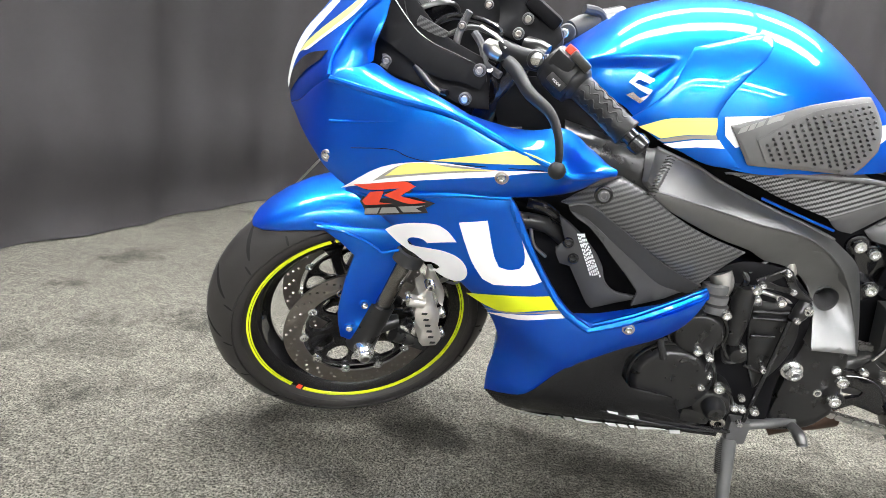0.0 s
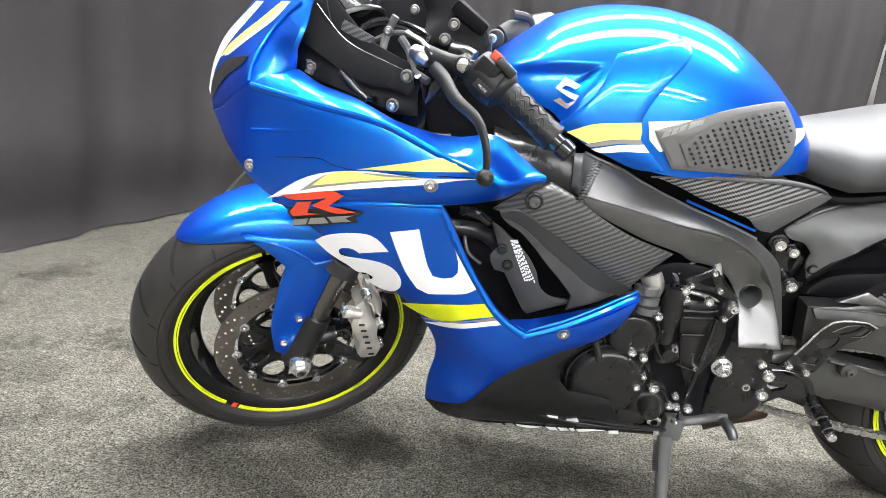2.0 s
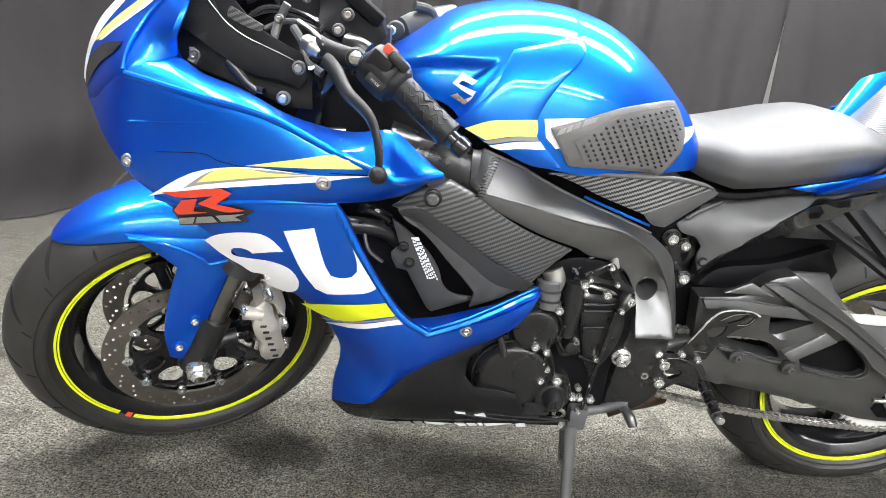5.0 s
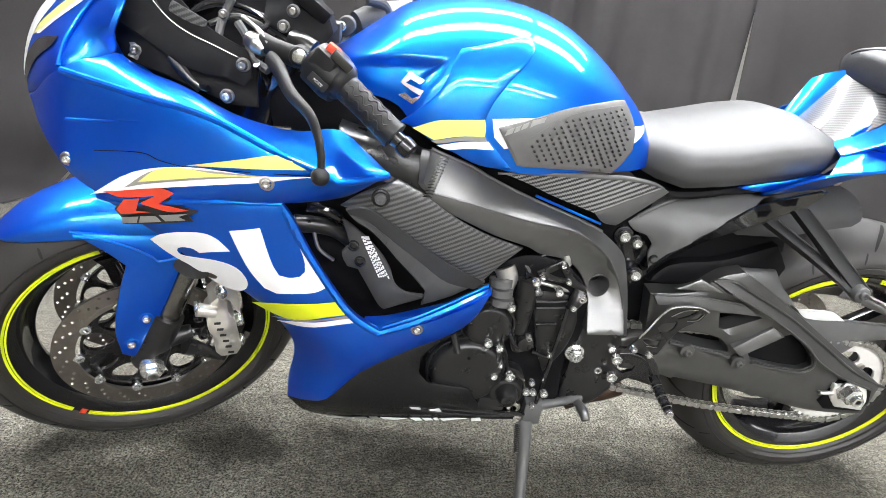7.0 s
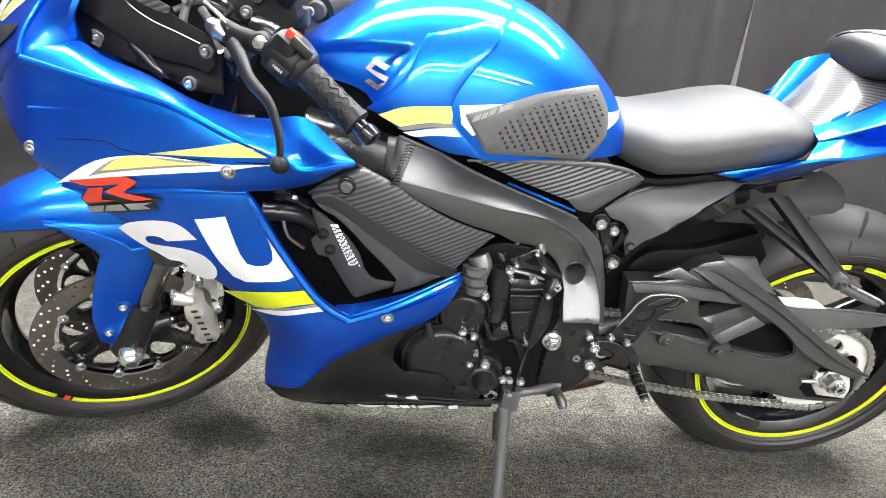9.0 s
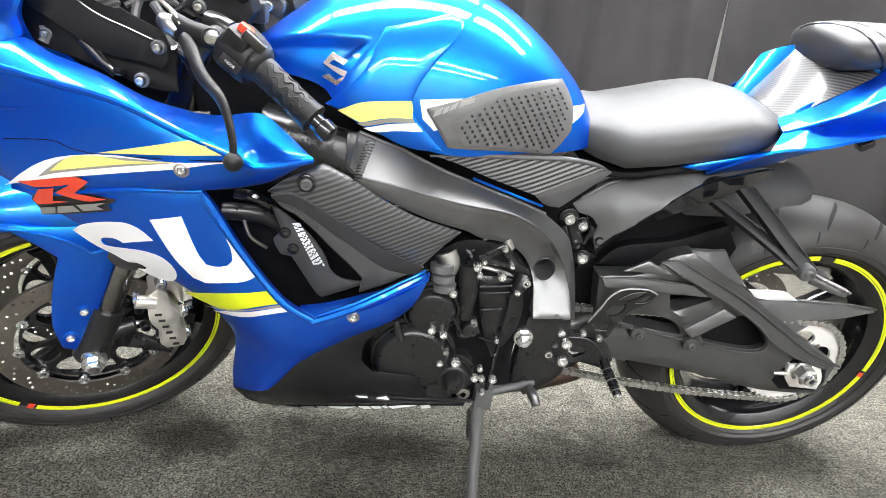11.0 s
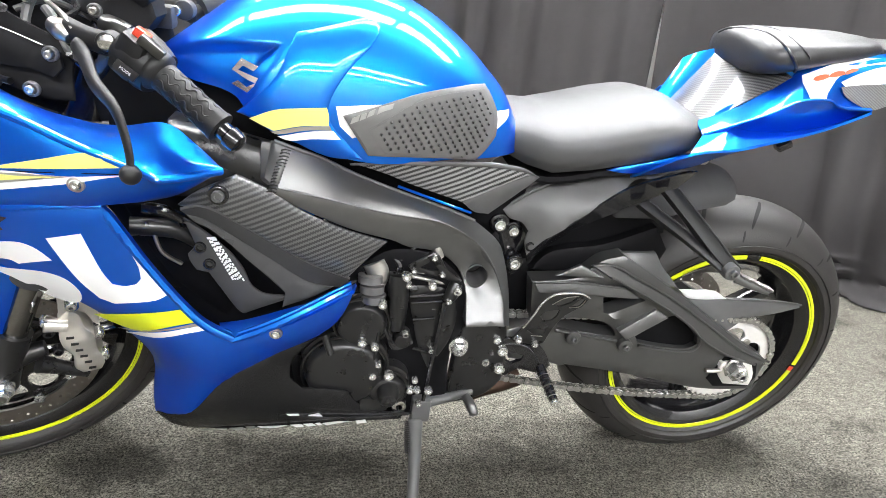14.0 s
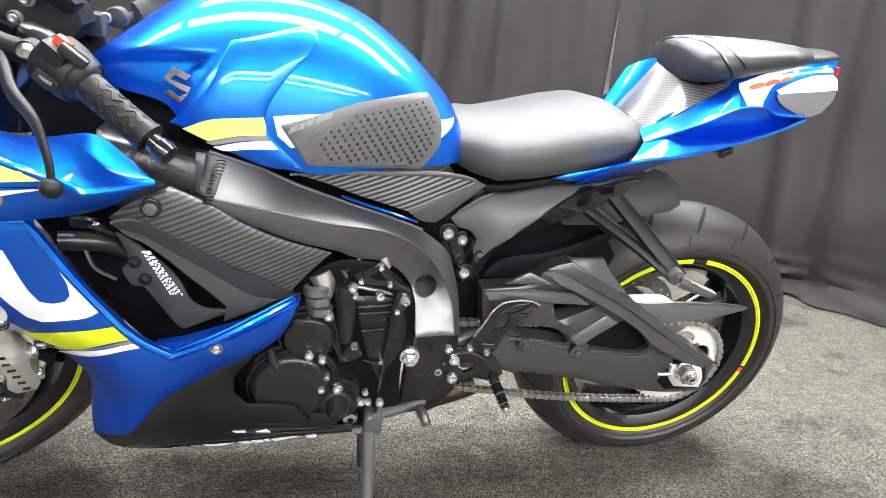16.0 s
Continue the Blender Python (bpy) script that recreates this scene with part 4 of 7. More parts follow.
part("spar_ridge", tube([(0.465, -0.2245, 0.6985), (0.522, -0.2205, 0.6865), (0.562, -0.2145, 0.6755), (0.613, -0.2025, 0.6605), (0.676, -0.1825, 0.6445), (0.707, -0.1725, 0.6315), (0.74, -0.1605, 0.6105), (0.772, -0.1505, 0.5815), (0.799, -0.1445, 0.5435)], 0.0018, 8), FRAME, bike, "soft ridge along the frame beam")
part("spar_lip", tube([(0.4538, -0.195, 0.7537), (0.4829, -0.188, 0.7417), (0.5133, -0.181, 0.7302), (0.5452, -0.171, 0.7121), (0.5788, -0.161, 0.695), (0.6141, -0.151, 0.6789), (0.651, -0.141, 0.6632), (0.689, -0.134, 0.6491), (0.7287, -0.128, 0.6331), (0.7574, -0.125, 0.6202)], 0.0028, 8), FRAME, bike, "rounded upper edge of the frame beam")
part("frame_port", join(lathe([(0.0185, -0.004), (0.0185, 0.04)], 24), disc(0.019, 0.004, (0, 0.04, 0))), PLASTIC, bike, "dark hole through the frame", m=Matrix.Translation(PORT))
panel("pivot_plate", [(0.843, -0.134, 0.432), (0.764, -0.144, 0.434), (0.758, -0.146, 0.362), (0.754, -0.144, 0.257), (0.729, -0.144, 0.245), (0.773, -0.144, 0.248), (0.825, -0.144, 0.267), (0.853, -0.139, 0.297), (0.854, -0.134, 0.361)], ENGINE, bike, depth=0.03)
panel("tank_side_trim", [(0.554, -0.19, 0.7255), (0.5839, -0.184, 0.7262), (0.6245, -0.176, 0.7271), (0.6755, -0.164, 0.7255), (0.7292, -0.15, 0.7233), (0.7671, -0.139, 0.7211), (0.8165, -0.128, 0.7131), (0.8414, -0.122, 0.704), (0.8052, -0.133, 0.6935), (0.7283, -0.148, 0.6605), (0.6466, -0.158, 0.6883), (0.6062, -0.17, 0.7072), (0.57, -0.184, 0.7219)], TRIMCARBON, bike, label="carbon-look trim under the tank", edge=0.003)
part("trim_lip", tube([(0.554, -0.192, 0.7265), (0.5839, -0.186, 0.7272), (0.6245, -0.178, 0.7281), (0.6755, -0.166, 0.7265), (0.7292, -0.152, 0.7243), (0.7671, -0.141, 0.7221), (0.8165, -0.13, 0.7141), (0.8414, -0.124, 0.705)], [0.0012, 0.002, 0.003, 0.0034, 0.0036, 0.0042, 0.0034, 0.001], 10), PLASTIC, bike, "smooth rounded top edge of the trim")
panel("trim_facet", [(0.8414, -0.122, 0.704), (0.8564, -0.115, 0.6966), (0.8152, -0.118, 0.6607), (0.779, -0.124, 0.6321), (0.7524, -0.134, 0.6392), (0.7283, -0.148, 0.6605), (0.8052, -0.133, 0.6935)], PLASTIC, bike, label="plain black facet of the tank trim", edge=0.003)
# Near-black sheet painted in for the shaded gap under the tank.
panel("under_tank_filler", [(0.33, -0.12, 0.822), (0.40, -0.13, 0.806), (0.455, -0.14, 0.775), (0.56, -0.13, 0.745), (0.70, -0.11, 0.70), (0.83, -0.10, 0.69), (0.86, -0.09, 0.64), (0.80, -0.09, 0.575), (0.70, -0.11, 0.615), (0.56, -0.13, 0.66), (0.46, -0.14, 0.70), (0.34, -0.13, 0.745)], INNER, bike, label="dark filler behind the frame beam", depth=0.02)
cover_top = [(0.81, -0.1, 0.6299), (0.8416, -0.094, 0.6614), (0.8776, -0.092, 0.6836), (0.9148, -0.092, 0.6957), (0.9713, -0.095, 0.708), (1.0298, -0.1, 0.7111), (1.0873, -0.104, 0.7219), (1.1244, -0.112, 0.725)]
cover_ridge = [(1.112, -0.116, 0.7238), (1.0421, -0.13, 0.7094), (0.9972, -0.138, 0.6944), (0.9621, -0.142, 0.6695), (0.9212, -0.141, 0.6329), (0.8812, -0.136, 0.5936), (0.8577, -0.128, 0.5585)]
panel("subframe_cover", cover_top + cover_ridge + [(0.8518, -0.12, 0.5822), (0.8553, -0.118, 0.6005), (0.8428, -0.112, 0.614), (0.8226, -0.104, 0.6177)], PLASTIC, bike, inner=[(0.8761, -0.128, 0.6342), (0.9194, -0.124, 0.6698), (0.9667, -0.117, 0.6913), (1.015, -0.115, 0.703)], label="satin black subframe side cover", edge=0.004, cell=0.010)
part("cover_port", disc(0.0085, 0.003, (0.8606, -0.127, 0.5771), 0.001, 20, hole=0.0055), GLOSSB, bike, "dark round hole in the subframe cover")
# Same plastic as the cover; its downward shade is put in as black.
part("subframe_facet", ribbon([(1.1305, -0.108, 0.7228), (1.0946, -0.112, 0.6907), (1.0369, -0.116, 0.6646), (0.984, -0.118, 0.637), (0.9382, -0.118, 0.613), (0.8933, -0.116, 0.5749), (0.8647, -0.112, 0.5409)], cover_ridge, 40, 4, 0.0, 0.004), GLOSSB, bike, "lower facet of the subframe cover, its shade painted black", sharp=60)
part("subframe_edge", tube([(0.8204, -0.104, 0.6455), (0.8462, -0.104, 0.6659), (0.8744, -0.104, 0.6823), (0.8963, -0.104, 0.6953), (0.92, -0.104, 0.6996)], 0.0030, 8), PLASTIC, bike, "rounded upper edge of the subframe cover")
s_tail = Surface([(0.975, -0.13, 0.722), (1.075, -0.13, 0.742), (1.12, -0.123, 0.774), (1.133, -0.101, 0.82), (1.201, -0.084, 0.851), (1.261, -0.077, 0.879), (1.283, -0.067, 0.897), (1.381, -0.058, 0.924), (1.477, -0.053, 0.942), (1.472, -0.067, 0.913), (1.476, -0.067, 0.884), (1.437, -0.072, 0.843), (1.353, -0.084, 0.81), (1.242, -0.101, 0.773), (1.133, -0.115, 0.747), (1.041, -0.125, 0.726)] + [(1.129, -0.119, 0.802), (1.241, -0.108, 0.848), (1.321, -0.097, 0.858)])
panel("tail_cowl", [(0.975, -0.13, 0.722), (1.075, -0.13, 0.742), (1.12, -0.123, 0.774), (1.133, -0.101, 0.82), (1.201, -0.084, 0.851), (1.261, -0.077, 0.879), (1.283, -0.067, 0.897), (1.381, -0.058, 0.924), (1.477, -0.053, 0.942), (1.472, -0.067, 0.913), (1.476, -0.067, 0.884), (1.437, -0.072, 0.843), (1.353, -0.084, 0.81), (1.242, -0.101, 0.773), (1.133, -0.115, 0.747), (1.041, -0.125, 0.726)], BLUE, bike, surf=s_tail, cell=0.010, edge=0.004, label="blue faceted tail cowl with white graphics")
panel("tail_keel", [(0.9567, -0.134, 0.7227), (0.9894, -0.134, 0.7323), (1.0356, -0.134, 0.7436), (1.0815, -0.134, 0.7579), (1.1211, -0.134, 0.7613), (1.1658, -0.134, 0.767), (1.1246, -0.134, 0.7509), (1.0921, -0.134, 0.7402), (1.0498, -0.134, 0.729), (0.9925, -0.134, 0.72)], BLUE, bike, label="deep blue underside strip of the tail", edge=0.003)


# tank shape
TANK = [(0.285, 0.10, 0.822, 0.838), (0.31, 0.140, 0.820, 0.856), (0.345, 0.165, 0.814, 0.882), (0.40, 0.180, 0.802, 0.92), (0.44, 0.192, 0.772, 0.934), (0.513, 0.196, 0.744, 0.945), (0.586, 0.192, 0.730, 0.941),
        (0.656, 0.170, 0.729, 0.92), (0.711, 0.145, 0.729, 0.887), (0.76, 0.125, 0.727, 0.847), (0.805, 0.105, 0.731, 0.797), (0.826, 0.085, 0.734, 0.755)]
TANK_X, TANK_W, TANK_B, TANK_T = (np.array(c) for c in zip(*TANK))


def eased(x, ys):
    """A smooth curve through the tank's stations."""
    i = int(np.clip(np.searchsorted(TANK_X, x) - 1, 0, len(TANK_X) - 2))
    u = float(np.clip((x - TANK_X[i]) / (TANK_X[i + 1] - TANK_X[i]), 0, 1))
    g = np.gradient(ys, TANK_X)
    h = TANK_X[i + 1] - TANK_X[i]
    return float((2 * u**3 - 3 * u**2 + 1) * ys[i] + (u**3 - 2 * u**2 + u) * h * g[i] + (3 * u**2 - 2 * u**3) * ys[i + 1] + (u**3 - u**2) * h * g[i + 1])


def tank_y(x, z, n=2.5):
    """The left flank of the tank: its y at a place of the side view."""
    x = min(max(x, TANK_X[0]), TANK_X[-1])
    w, b, t = eased(x, TANK_W), eased(x, TANK_B), eased(x, TANK_T)
    k = min(max((z - b) / (t - b), 0.0), 0.995)
    return -w * (1 - k**n) ** (1 / n)
# end tank shape


def tank_ring(x, w, zb, zt, n=2.5, count=40):
    out = []
    for k in range(count + 1):
        a = math.pi * k / count
        c, s = math.cos(a), math.sin(a)
        out.append(Vector((x, -w * math.copysign(abs(c) ** (2 / n), c), zb + (zt - zb) * abs(s) ** (2 / n))))
    return out


def inside_depth(loop, x, z):
    """How far a place lies inside a loop (0 outside)."""
    if not in_loop(loop, x, z):
        return 0.0
    best = 9.0
    for (ax, az), (bx, bz) in zip(loop, loop[1:] + loop[:1]):
        dx, dz = bx - ax, bz - az
        u = min(max(((x - ax) * dx + (z - az) * dz) / (dx * dx + dz * dz + 1e-12), 0), 1)
        best = min(best, math.hypot(ax + u * dx - x, az + u * dz - z))
    return best


RECESS = [(0.254, 0.839), (0.353, 0.867), (0.408, 0.874), (0.469, 0.876), (0.457, 0.849), (0.439, 0.825), (0.426, 0.799), (0.408, 0.768), (0.336, 0.792), (0.255, 0.815)]
rings = []
for k in range(141):
    x = TANK_X[0] + (TANK_X[-1] - TANK_X[0]) * k / 140
    ring = tank_ring(x, eased(x, TANK_W), eased(x, TANK_B), eased(x, TANK_T), count=120)
    for p in ring:
        cut = min(1.0, inside_depth(RECESS, p.x, p.z) / 0.022)
        p.y += math.copysign(0.016 * cut * cut * (3 - 2 * cut), -p.y)
    rings.append(ring)
part("fuel_tank", loft(rings), BLUE, bike, "glossy blue fuel tank with a carved shoulder")

def seat_ring(x, w, zb, zt):
    """A saddle section: upright flank, soft crest, sloped top."""
    h = zt - zb
    half = [(-0.88, 0.0), (-0.99, 0.22), (-1.0, 0.46), (-0.95, 0.64), (-0.80, 0.79), (-0.52, 0.90), (-0.24, 0.975), (0.0, 1.0)]
    line = half + [(-a, b) for a, b in reversed(half[:-1])]
    return smooth_path([Vector((x, w * a, zb + h * b)) for a, b in line], 3)


SEATS = [(0.800, 0.095, 0.725, 0.782), (0.83, 0.118, 0.715, 0.793), (0.87, 0.142, 0.71, 0.790), (0.93, 0.152, 0.722, 0.803), (1.0, 0.153, 0.738, 0.823), (1.045, 0.150, 0.748, 0.832), (1.085, 0.14, 0.757, 0.826), (1.12, 0.115, 0.778, 0.812), (1.13, 0.09, 0.79, 0.802)]
part("rider_seat", loft([seat_ring(*t) for t in SEATS]), SEAT, bike, "grey-black vinyl rider seat")
def pill_pt(x, w, zc, h, a, n=2.3):
    c, s = math.cos(a), math.sin(a)
    return Vector((x, w * math.copysign(abs(c) ** (2 / n), c), zc + h * math.copysign(abs(s) ** (2 / n), s)))


PSEAT = [(1.186, 0.030, 0.914, 0.012), (1.189, 0.060, 0.912, 0.023), (1.197, 0.082, 0.911, 0.031), (1.211, 0.094, 0.911, 0.035), (1.236, 0.099, 0.914, 0.036), (1.272, 0.096, 0.919, 0.033), (1.315, 0.088, 0.926, 0.028),
         (1.38, 0.074, 0.934, 0.022), (1.42, 0.060, 0.938, 0.016), (1.435, 0.040, 0.939, 0.010)]
pill_ring = lambda t: [pill_pt(*t, 2 * math.pi * k / 48) for k in range(48)]
at_x = lambda x: [float(np.interp(x, [t[0] for t in PSEAT], [t[i] for t in PSEAT])) for i in range(1, 4)]
pillion = part("passenger_seat", loft([pill_ring(t) for t in PSEAT]), SEATB, bike, "padded black pillion seat with piping", sharp=60)
on_pill = lambda pts: [Vector((0, 0.10, 0.924)) * 0 + (pill_pt(x, *at_x(x), radians(a)) - Vector((0, 0, 0.932))) * 1.012 + Vector((-0.012 * x, 0, 0.9315)) for x, a in pts]
part("piping", tube(on_pill([(1.192, 40), (1.1945, 60), (1.1976, 75), (1.208, 90), (1.2132, 108), (1.2171, 135), (1.2235, 162), (1.2339, 180), (1.2481, 201), (1.262, 222)]), 0.0024, 8), BLACKV, pillion, "black seat piping")
part("seam", tube(on_pill([(1.240, 70), (1.2416, 99), (1.2391, 129), (1.2468, 156), (1.2598, 177), (1.2856, 216)]), 0.0012, 6), BLACKV, pillion)
part("seat_base", loft([pill_ring(t) for t in ((1.20, 0.07, 0.896, 0.012), (1.30, 0.07, 0.908, 0.012), (1.40, 0.058, 0.926, 0.010), (1.44, 0.03, 0.934, 0.006))]), INNER, pillion, sharp=60)
part("tail_tip", loft([pill_ring(t) for t in ((1.39, 0.062, 0.934, 0.012), (1.45, 0.056, 0.940, 0.011), (1.49, 0.038, 0.944, 0.009), (1.503, 0.012, 0.945, 0.004))]), CARBON2, bike, "carbon-look tail tip", sharp=60)

# ---- engine, swingarm and running gear ----
# Near-black instead of engine paint: the bay's dark hollows are in the colour.
panel("engine_block", [(0.466, -0.16, 0.446), (0.577, -0.16, 0.546), (0.628, -0.16, 0.578), (0.696, -0.16, 0.574), (0.748, -0.16, 0.518), (0.762, -0.15, 0.43), (0.745, -0.15, 0.365), (0.752, -0.15, 0.262), (0.697, -0.15, 0.229), (0.552, -0.15, 0.239), (0.494, -0.15, 0.276), (0.474, -0.15, 0.366)], INNER, bike, label="black engine block with the open bay's shade painted in", depth=0.28)
hole = lambda pts: [(p[0], p[2]) for p in smooth_loop(pts, 3)]
panel("swingarm", [(0.879, -0.125, 0.506), (0.959, -0.125, 0.516), (0.998, -0.125, 0.551), (1.037, -0.125, 0.564), (1.08, -0.128, 0.542), (1.19, -0.13, 0.476), (1.306, -0.132, 0.401), (1.406, -0.132, 0.342), (1.403, -0.132, 0.267), (1.331, -0.132, 0.265), (1.259, -0.13, 0.27), (1.126, -0.13, 0.301), (0.978, -0.13, 0.326), (0.863, -0.13, 0.34), (0.841, -0.128, 0.4), (0.893, -0.128, 0.418)], ARM, bike, label="satin black braced swingarm", depth=0.035, edge=0.008, holes=[hole([(1.105, -0.13, 0.394), (1.121, -0.13, 0.408), (1.156, -0.13, 0.438), (1.176, -0.13, 0.446), (1.208, -0.13, 0.422), (1.234, -0.13, 0.396), (1.24, -0.13, 0.378), (1.221, -0.13, 0.367), (1.165, -0.13, 0.371), (1.115, -0.13, 0.38)]), hole([(1.019, -0.13, 0.478), (1.085, -0.13, 0.482), (1.103, -0.13, 0.475), (1.07, -0.13, 0.458), (1.04, -0.13, 0.444), (1.028, -0.13, 0.445)]), hole([(0.942, -0.13, 0.429), (0.976, -0.13, 0.433), (1.034, -0.13, 0.425), (1.059, -0.13, 0.407), (1.064, -0.13, 0.394), (1.029, -0.13, 0.397), (0.971, -0.13, 0.407), (0.945, -0.13, 0.413)])])
panel("chain_guard", [(1.188, -0.1, 0.47), (1.284, -0.1, 0.469), (1.392, -0.097, 0.464), (1.464, -0.09, 0.453), (1.468, -0.09, 0.445), (1.408, -0.095, 0.431), (1.349, -0.1, 0.423), (1.324, -0.105, 0.406), (1.308, -0.107, 0.393), (1.248, -0.108, 0.431), (1.208, -0.106, 0.455)], PLASTIC, bike, label="black plastic chain guard", edge=0.004)

# ---- graphics ----
graphic = lambda name, surf, pts, mat, label, lift=0.0016, holes=(): decal(name, pts, surf, mat, bike, label, lift, 30, holes=holes)
graphic("white_stripe", s_side, [(-0.005, 0.65), (0.068, 0.701), (0.142, 0.721), (0.235, 0.725), (0.311, 0.731), (0.271, 0.724), (0.165, 0.7), (0.084, 0.681), (0.03, 0.664)], WHITE, "white arrow stripe")
graphic("grey_stripe", s_side, [(0.054, 0.677), (0.09, 0.705), (0.118, 0.715), (0.154, 0.72), (0.242, 0.726), (0.166, 0.709), (0.084, 0.688)], SILVERV, "grey edging stripe", 0.0022)
graphic("yellow_stripe", s_side, [(0.074, 0.689), (0.102, 0.711), (0.134, 0.719), (0.177, 0.719), (0.238, 0.726), (0.166, 0.712), (0.101, 0.696)], PALE, "pale yellow stripe", 0.0028)
graphic("yellow_stripe", s_side, [(0.142, 0.723), (0.211, 0.742), (0.262, 0.754), (0.285, 0.751), (0.308, 0.743), (0.3, 0.74), (0.227, 0.733)], PALE, "pale yellow stripe", 0.0018)
graphic("red_emblem_backing", s_fair, [(0.0164, 0.6631), (0.1051, 0.6884), (0.1273, 0.6821), (0.1076, 0.6631), (0.1513, 0.6576), (0.1365, 0.6464), (0.1403, 0.6384), (0.0326, 0.6078), (0.0333, 0.6205), (0.0271, 0.6339), (0.0435, 0.6574)], BLACKV, "black emblem outline", 0.0022)
graphic("red_emblem", s_fair, [(0.0203, 0.6631), (0.1041, 0.686), (0.1222, 0.6813), (0.0979, 0.6604), (0.1378, 0.6572), (0.1091, 0.6499), (0.0713, 0.6564), (0.0964, 0.6733), (0.0467, 0.661)], RED, "bold red angular emblem", 0.0052)
graphic("red_emblem", s_fair, [(0.0491, 0.6577), (0.0722, 0.6642), (0.0624, 0.6417), (0.0831, 0.6439), (0.0372, 0.6304), (0.0326, 0.6365)], RED, "bold red angular emblem", 0.0052)
for bar in ([(0.0369, 0.6237), (0.063, 0.632), (0.0567, 0.6188), (0.0331, 0.6115)], [(0.0660, 0.6328), (0.0889, 0.6388), (0.0950, 0.6300), (0.0606, 0.6200)], [(0.0940, 0.6410), (0.1362, 0.6518), (0.1217, 0.6440), (0.1306, 0.6400), (0.1013, 0.6323)]):
    graphic("emblem_bar", s_fair, bar, SILVERV, "silver emblem bar", 0.0052)
decal("white_bend", [(0.0654, 0.5866), (0.0838, 0.601), (0.1083, 0.6118), (0.1312, 0.6177), (0.1533, 0.62), (0.1686, 0.614), (0.1788, 0.6037), (0.1855, 0.5952), (0.1696, 0.591), (0.1514, 0.5853), (0.1384, 0.5807), (0.1314, 0.5857), (0.1223, 0.5866), (0.1118, 0.5842), (0.1056, 0.5795), (0.1039, 0.573), (0.1071, 0.5679), (0.1175, 0.5676), (0.1365, 0.5696), (0.1596, 0.5714), (0.1777, 0.5694), (0.1909, 0.5637), (0.1996, 0.553), (0.2038, 0.5393), (0.2014, 0.5251), (0.1932, 0.5133), (0.1813, 0.5075), (0.1641, 0.5103), (0.1503, 0.5184), (0.1416, 0.5267), (0.1511, 0.5259), (0.1575, 0.5325), (0.1523, 0.5375), (0.143, 0.5398), (0.1304, 0.5382), (0.1153, 0.5492), (0.1017, 0.5562), (0.0839, 0.5679)], s_fair, WHITE, bike, "big white curved graphic", 0.0016, 55)
graphic("white_hook", s_fair, [(0.188, 0.631), (0.23, 0.641), (0.244, 0.583), (0.253, 0.564), (0.268, 0.562), (0.283, 0.566), (0.29, 0.575), (0.289, 0.593), (0.279, 0.624), (0.292, 0.609), (0.308, 0.581), (0.325, 0.554), (0.306, 0.542), (0.277, 0.535), (0.247, 0.527), (0.229, 0.533), (0.212, 0.561), (0.199, 0.596)], WHITE, "big white hooked graphic")
graphic("neon_stripe", s_fair, [(0.202, 0.484), (0.278, 0.515), (0.341, 0.528), (0.355, 0.515), (0.362, 0.508), (0.314, 0.496), (0.259, 0.47), (0.23, 0.471)], NEON, "neon yellow stripe")
graphic("grey_edging", s_fair, [(0.229, 0.456), (0.278, 0.479), (0.331, 0.498), (0.363, 0.506), (0.365, 0.501), (0.314, 0.49), (0.269, 0.47)], SILVERV, "thin grey edging")
graphic("white_band", s_fair, [(0.239, 0.449), (0.278, 0.473), (0.331, 0.493), (0.365, 0.501), (0.371, 0.494), (0.332, 0.484), (0.278, 0.462)], WHITE, "white stripe", 0.0018)
panel("fairing_lip", [(0.26, -0.265, 0.68), (0.271, -0.264, 0.664), (0.305, -0.259, 0.594), (0.347, -0.257, 0.527), (0.372, -0.257, 0.5), (0.403, -0.257, 0.481), (0.446, -0.257, 0.501), (0.507, -0.248, 0.531), (0.563, -0.23, 0.557), (0.563, -0.231, 0.549), (0.509, -0.249, 0.523), (0.448, -0.258, 0.491), (0.4, -0.258, 0.471), (0.365, -0.258, 0.492), (0.338, -0.258, 0.523), (0.295, -0.26, 0.593), (0.261, -0.265, 0.661)], BLUE, bike, label="bright rolled edge of the fairing opening", lift=0.006, edge=0.004, depth=0.008)
part("fairing_shelf", ribbon([(0.387, -0.258, 0.485), (0.415, -0.258, 0.482), (0.472, -0.256, 0.5), (0.527, -0.247, 0.525), (0.567, -0.232, 0.546)], [(0.378, -0.235, 0.489), (0.415, -0.228, 0.491), (0.468, -0.224, 0.507), (0.52, -0.218, 0.523), (0.57, -0.212, 0.548)], 30, 5, 0.002), BLUE, bike, "bright inward shelf under the fairing opening", sharp=60)
graphic("white_stripe", s_front, [(-0.062, 0.912), (-0.096, 0.8822), (-0.123, 0.8532), (-0.142, 0.8183), (-0.15, 0.7866), (-0.152, 0.772), (-0.147, 0.765), (-0.142, 0.781), (-0.134, 0.806), (-0.115, 0.8349), (-0.0922, 0.8624), (-0.0682, 0.8867), (-0.0409, 0.9135)], WHITE, "white nose stripe")
graphic("grey_edging", s_front, [(0.0094, 0.9191), (-0.0151, 0.898), (-0.0441, 0.8774), (-0.0772, 0.8553), (-0.1085, 0.8308), (-0.0950, 0.835), (-0.0620, 0.8561), (-0.0310, 0.8768), (-0.0036, 0.8965), (0.0191, 0.9198)], WHITE, "white edging of the nose stripe", 0.0016)
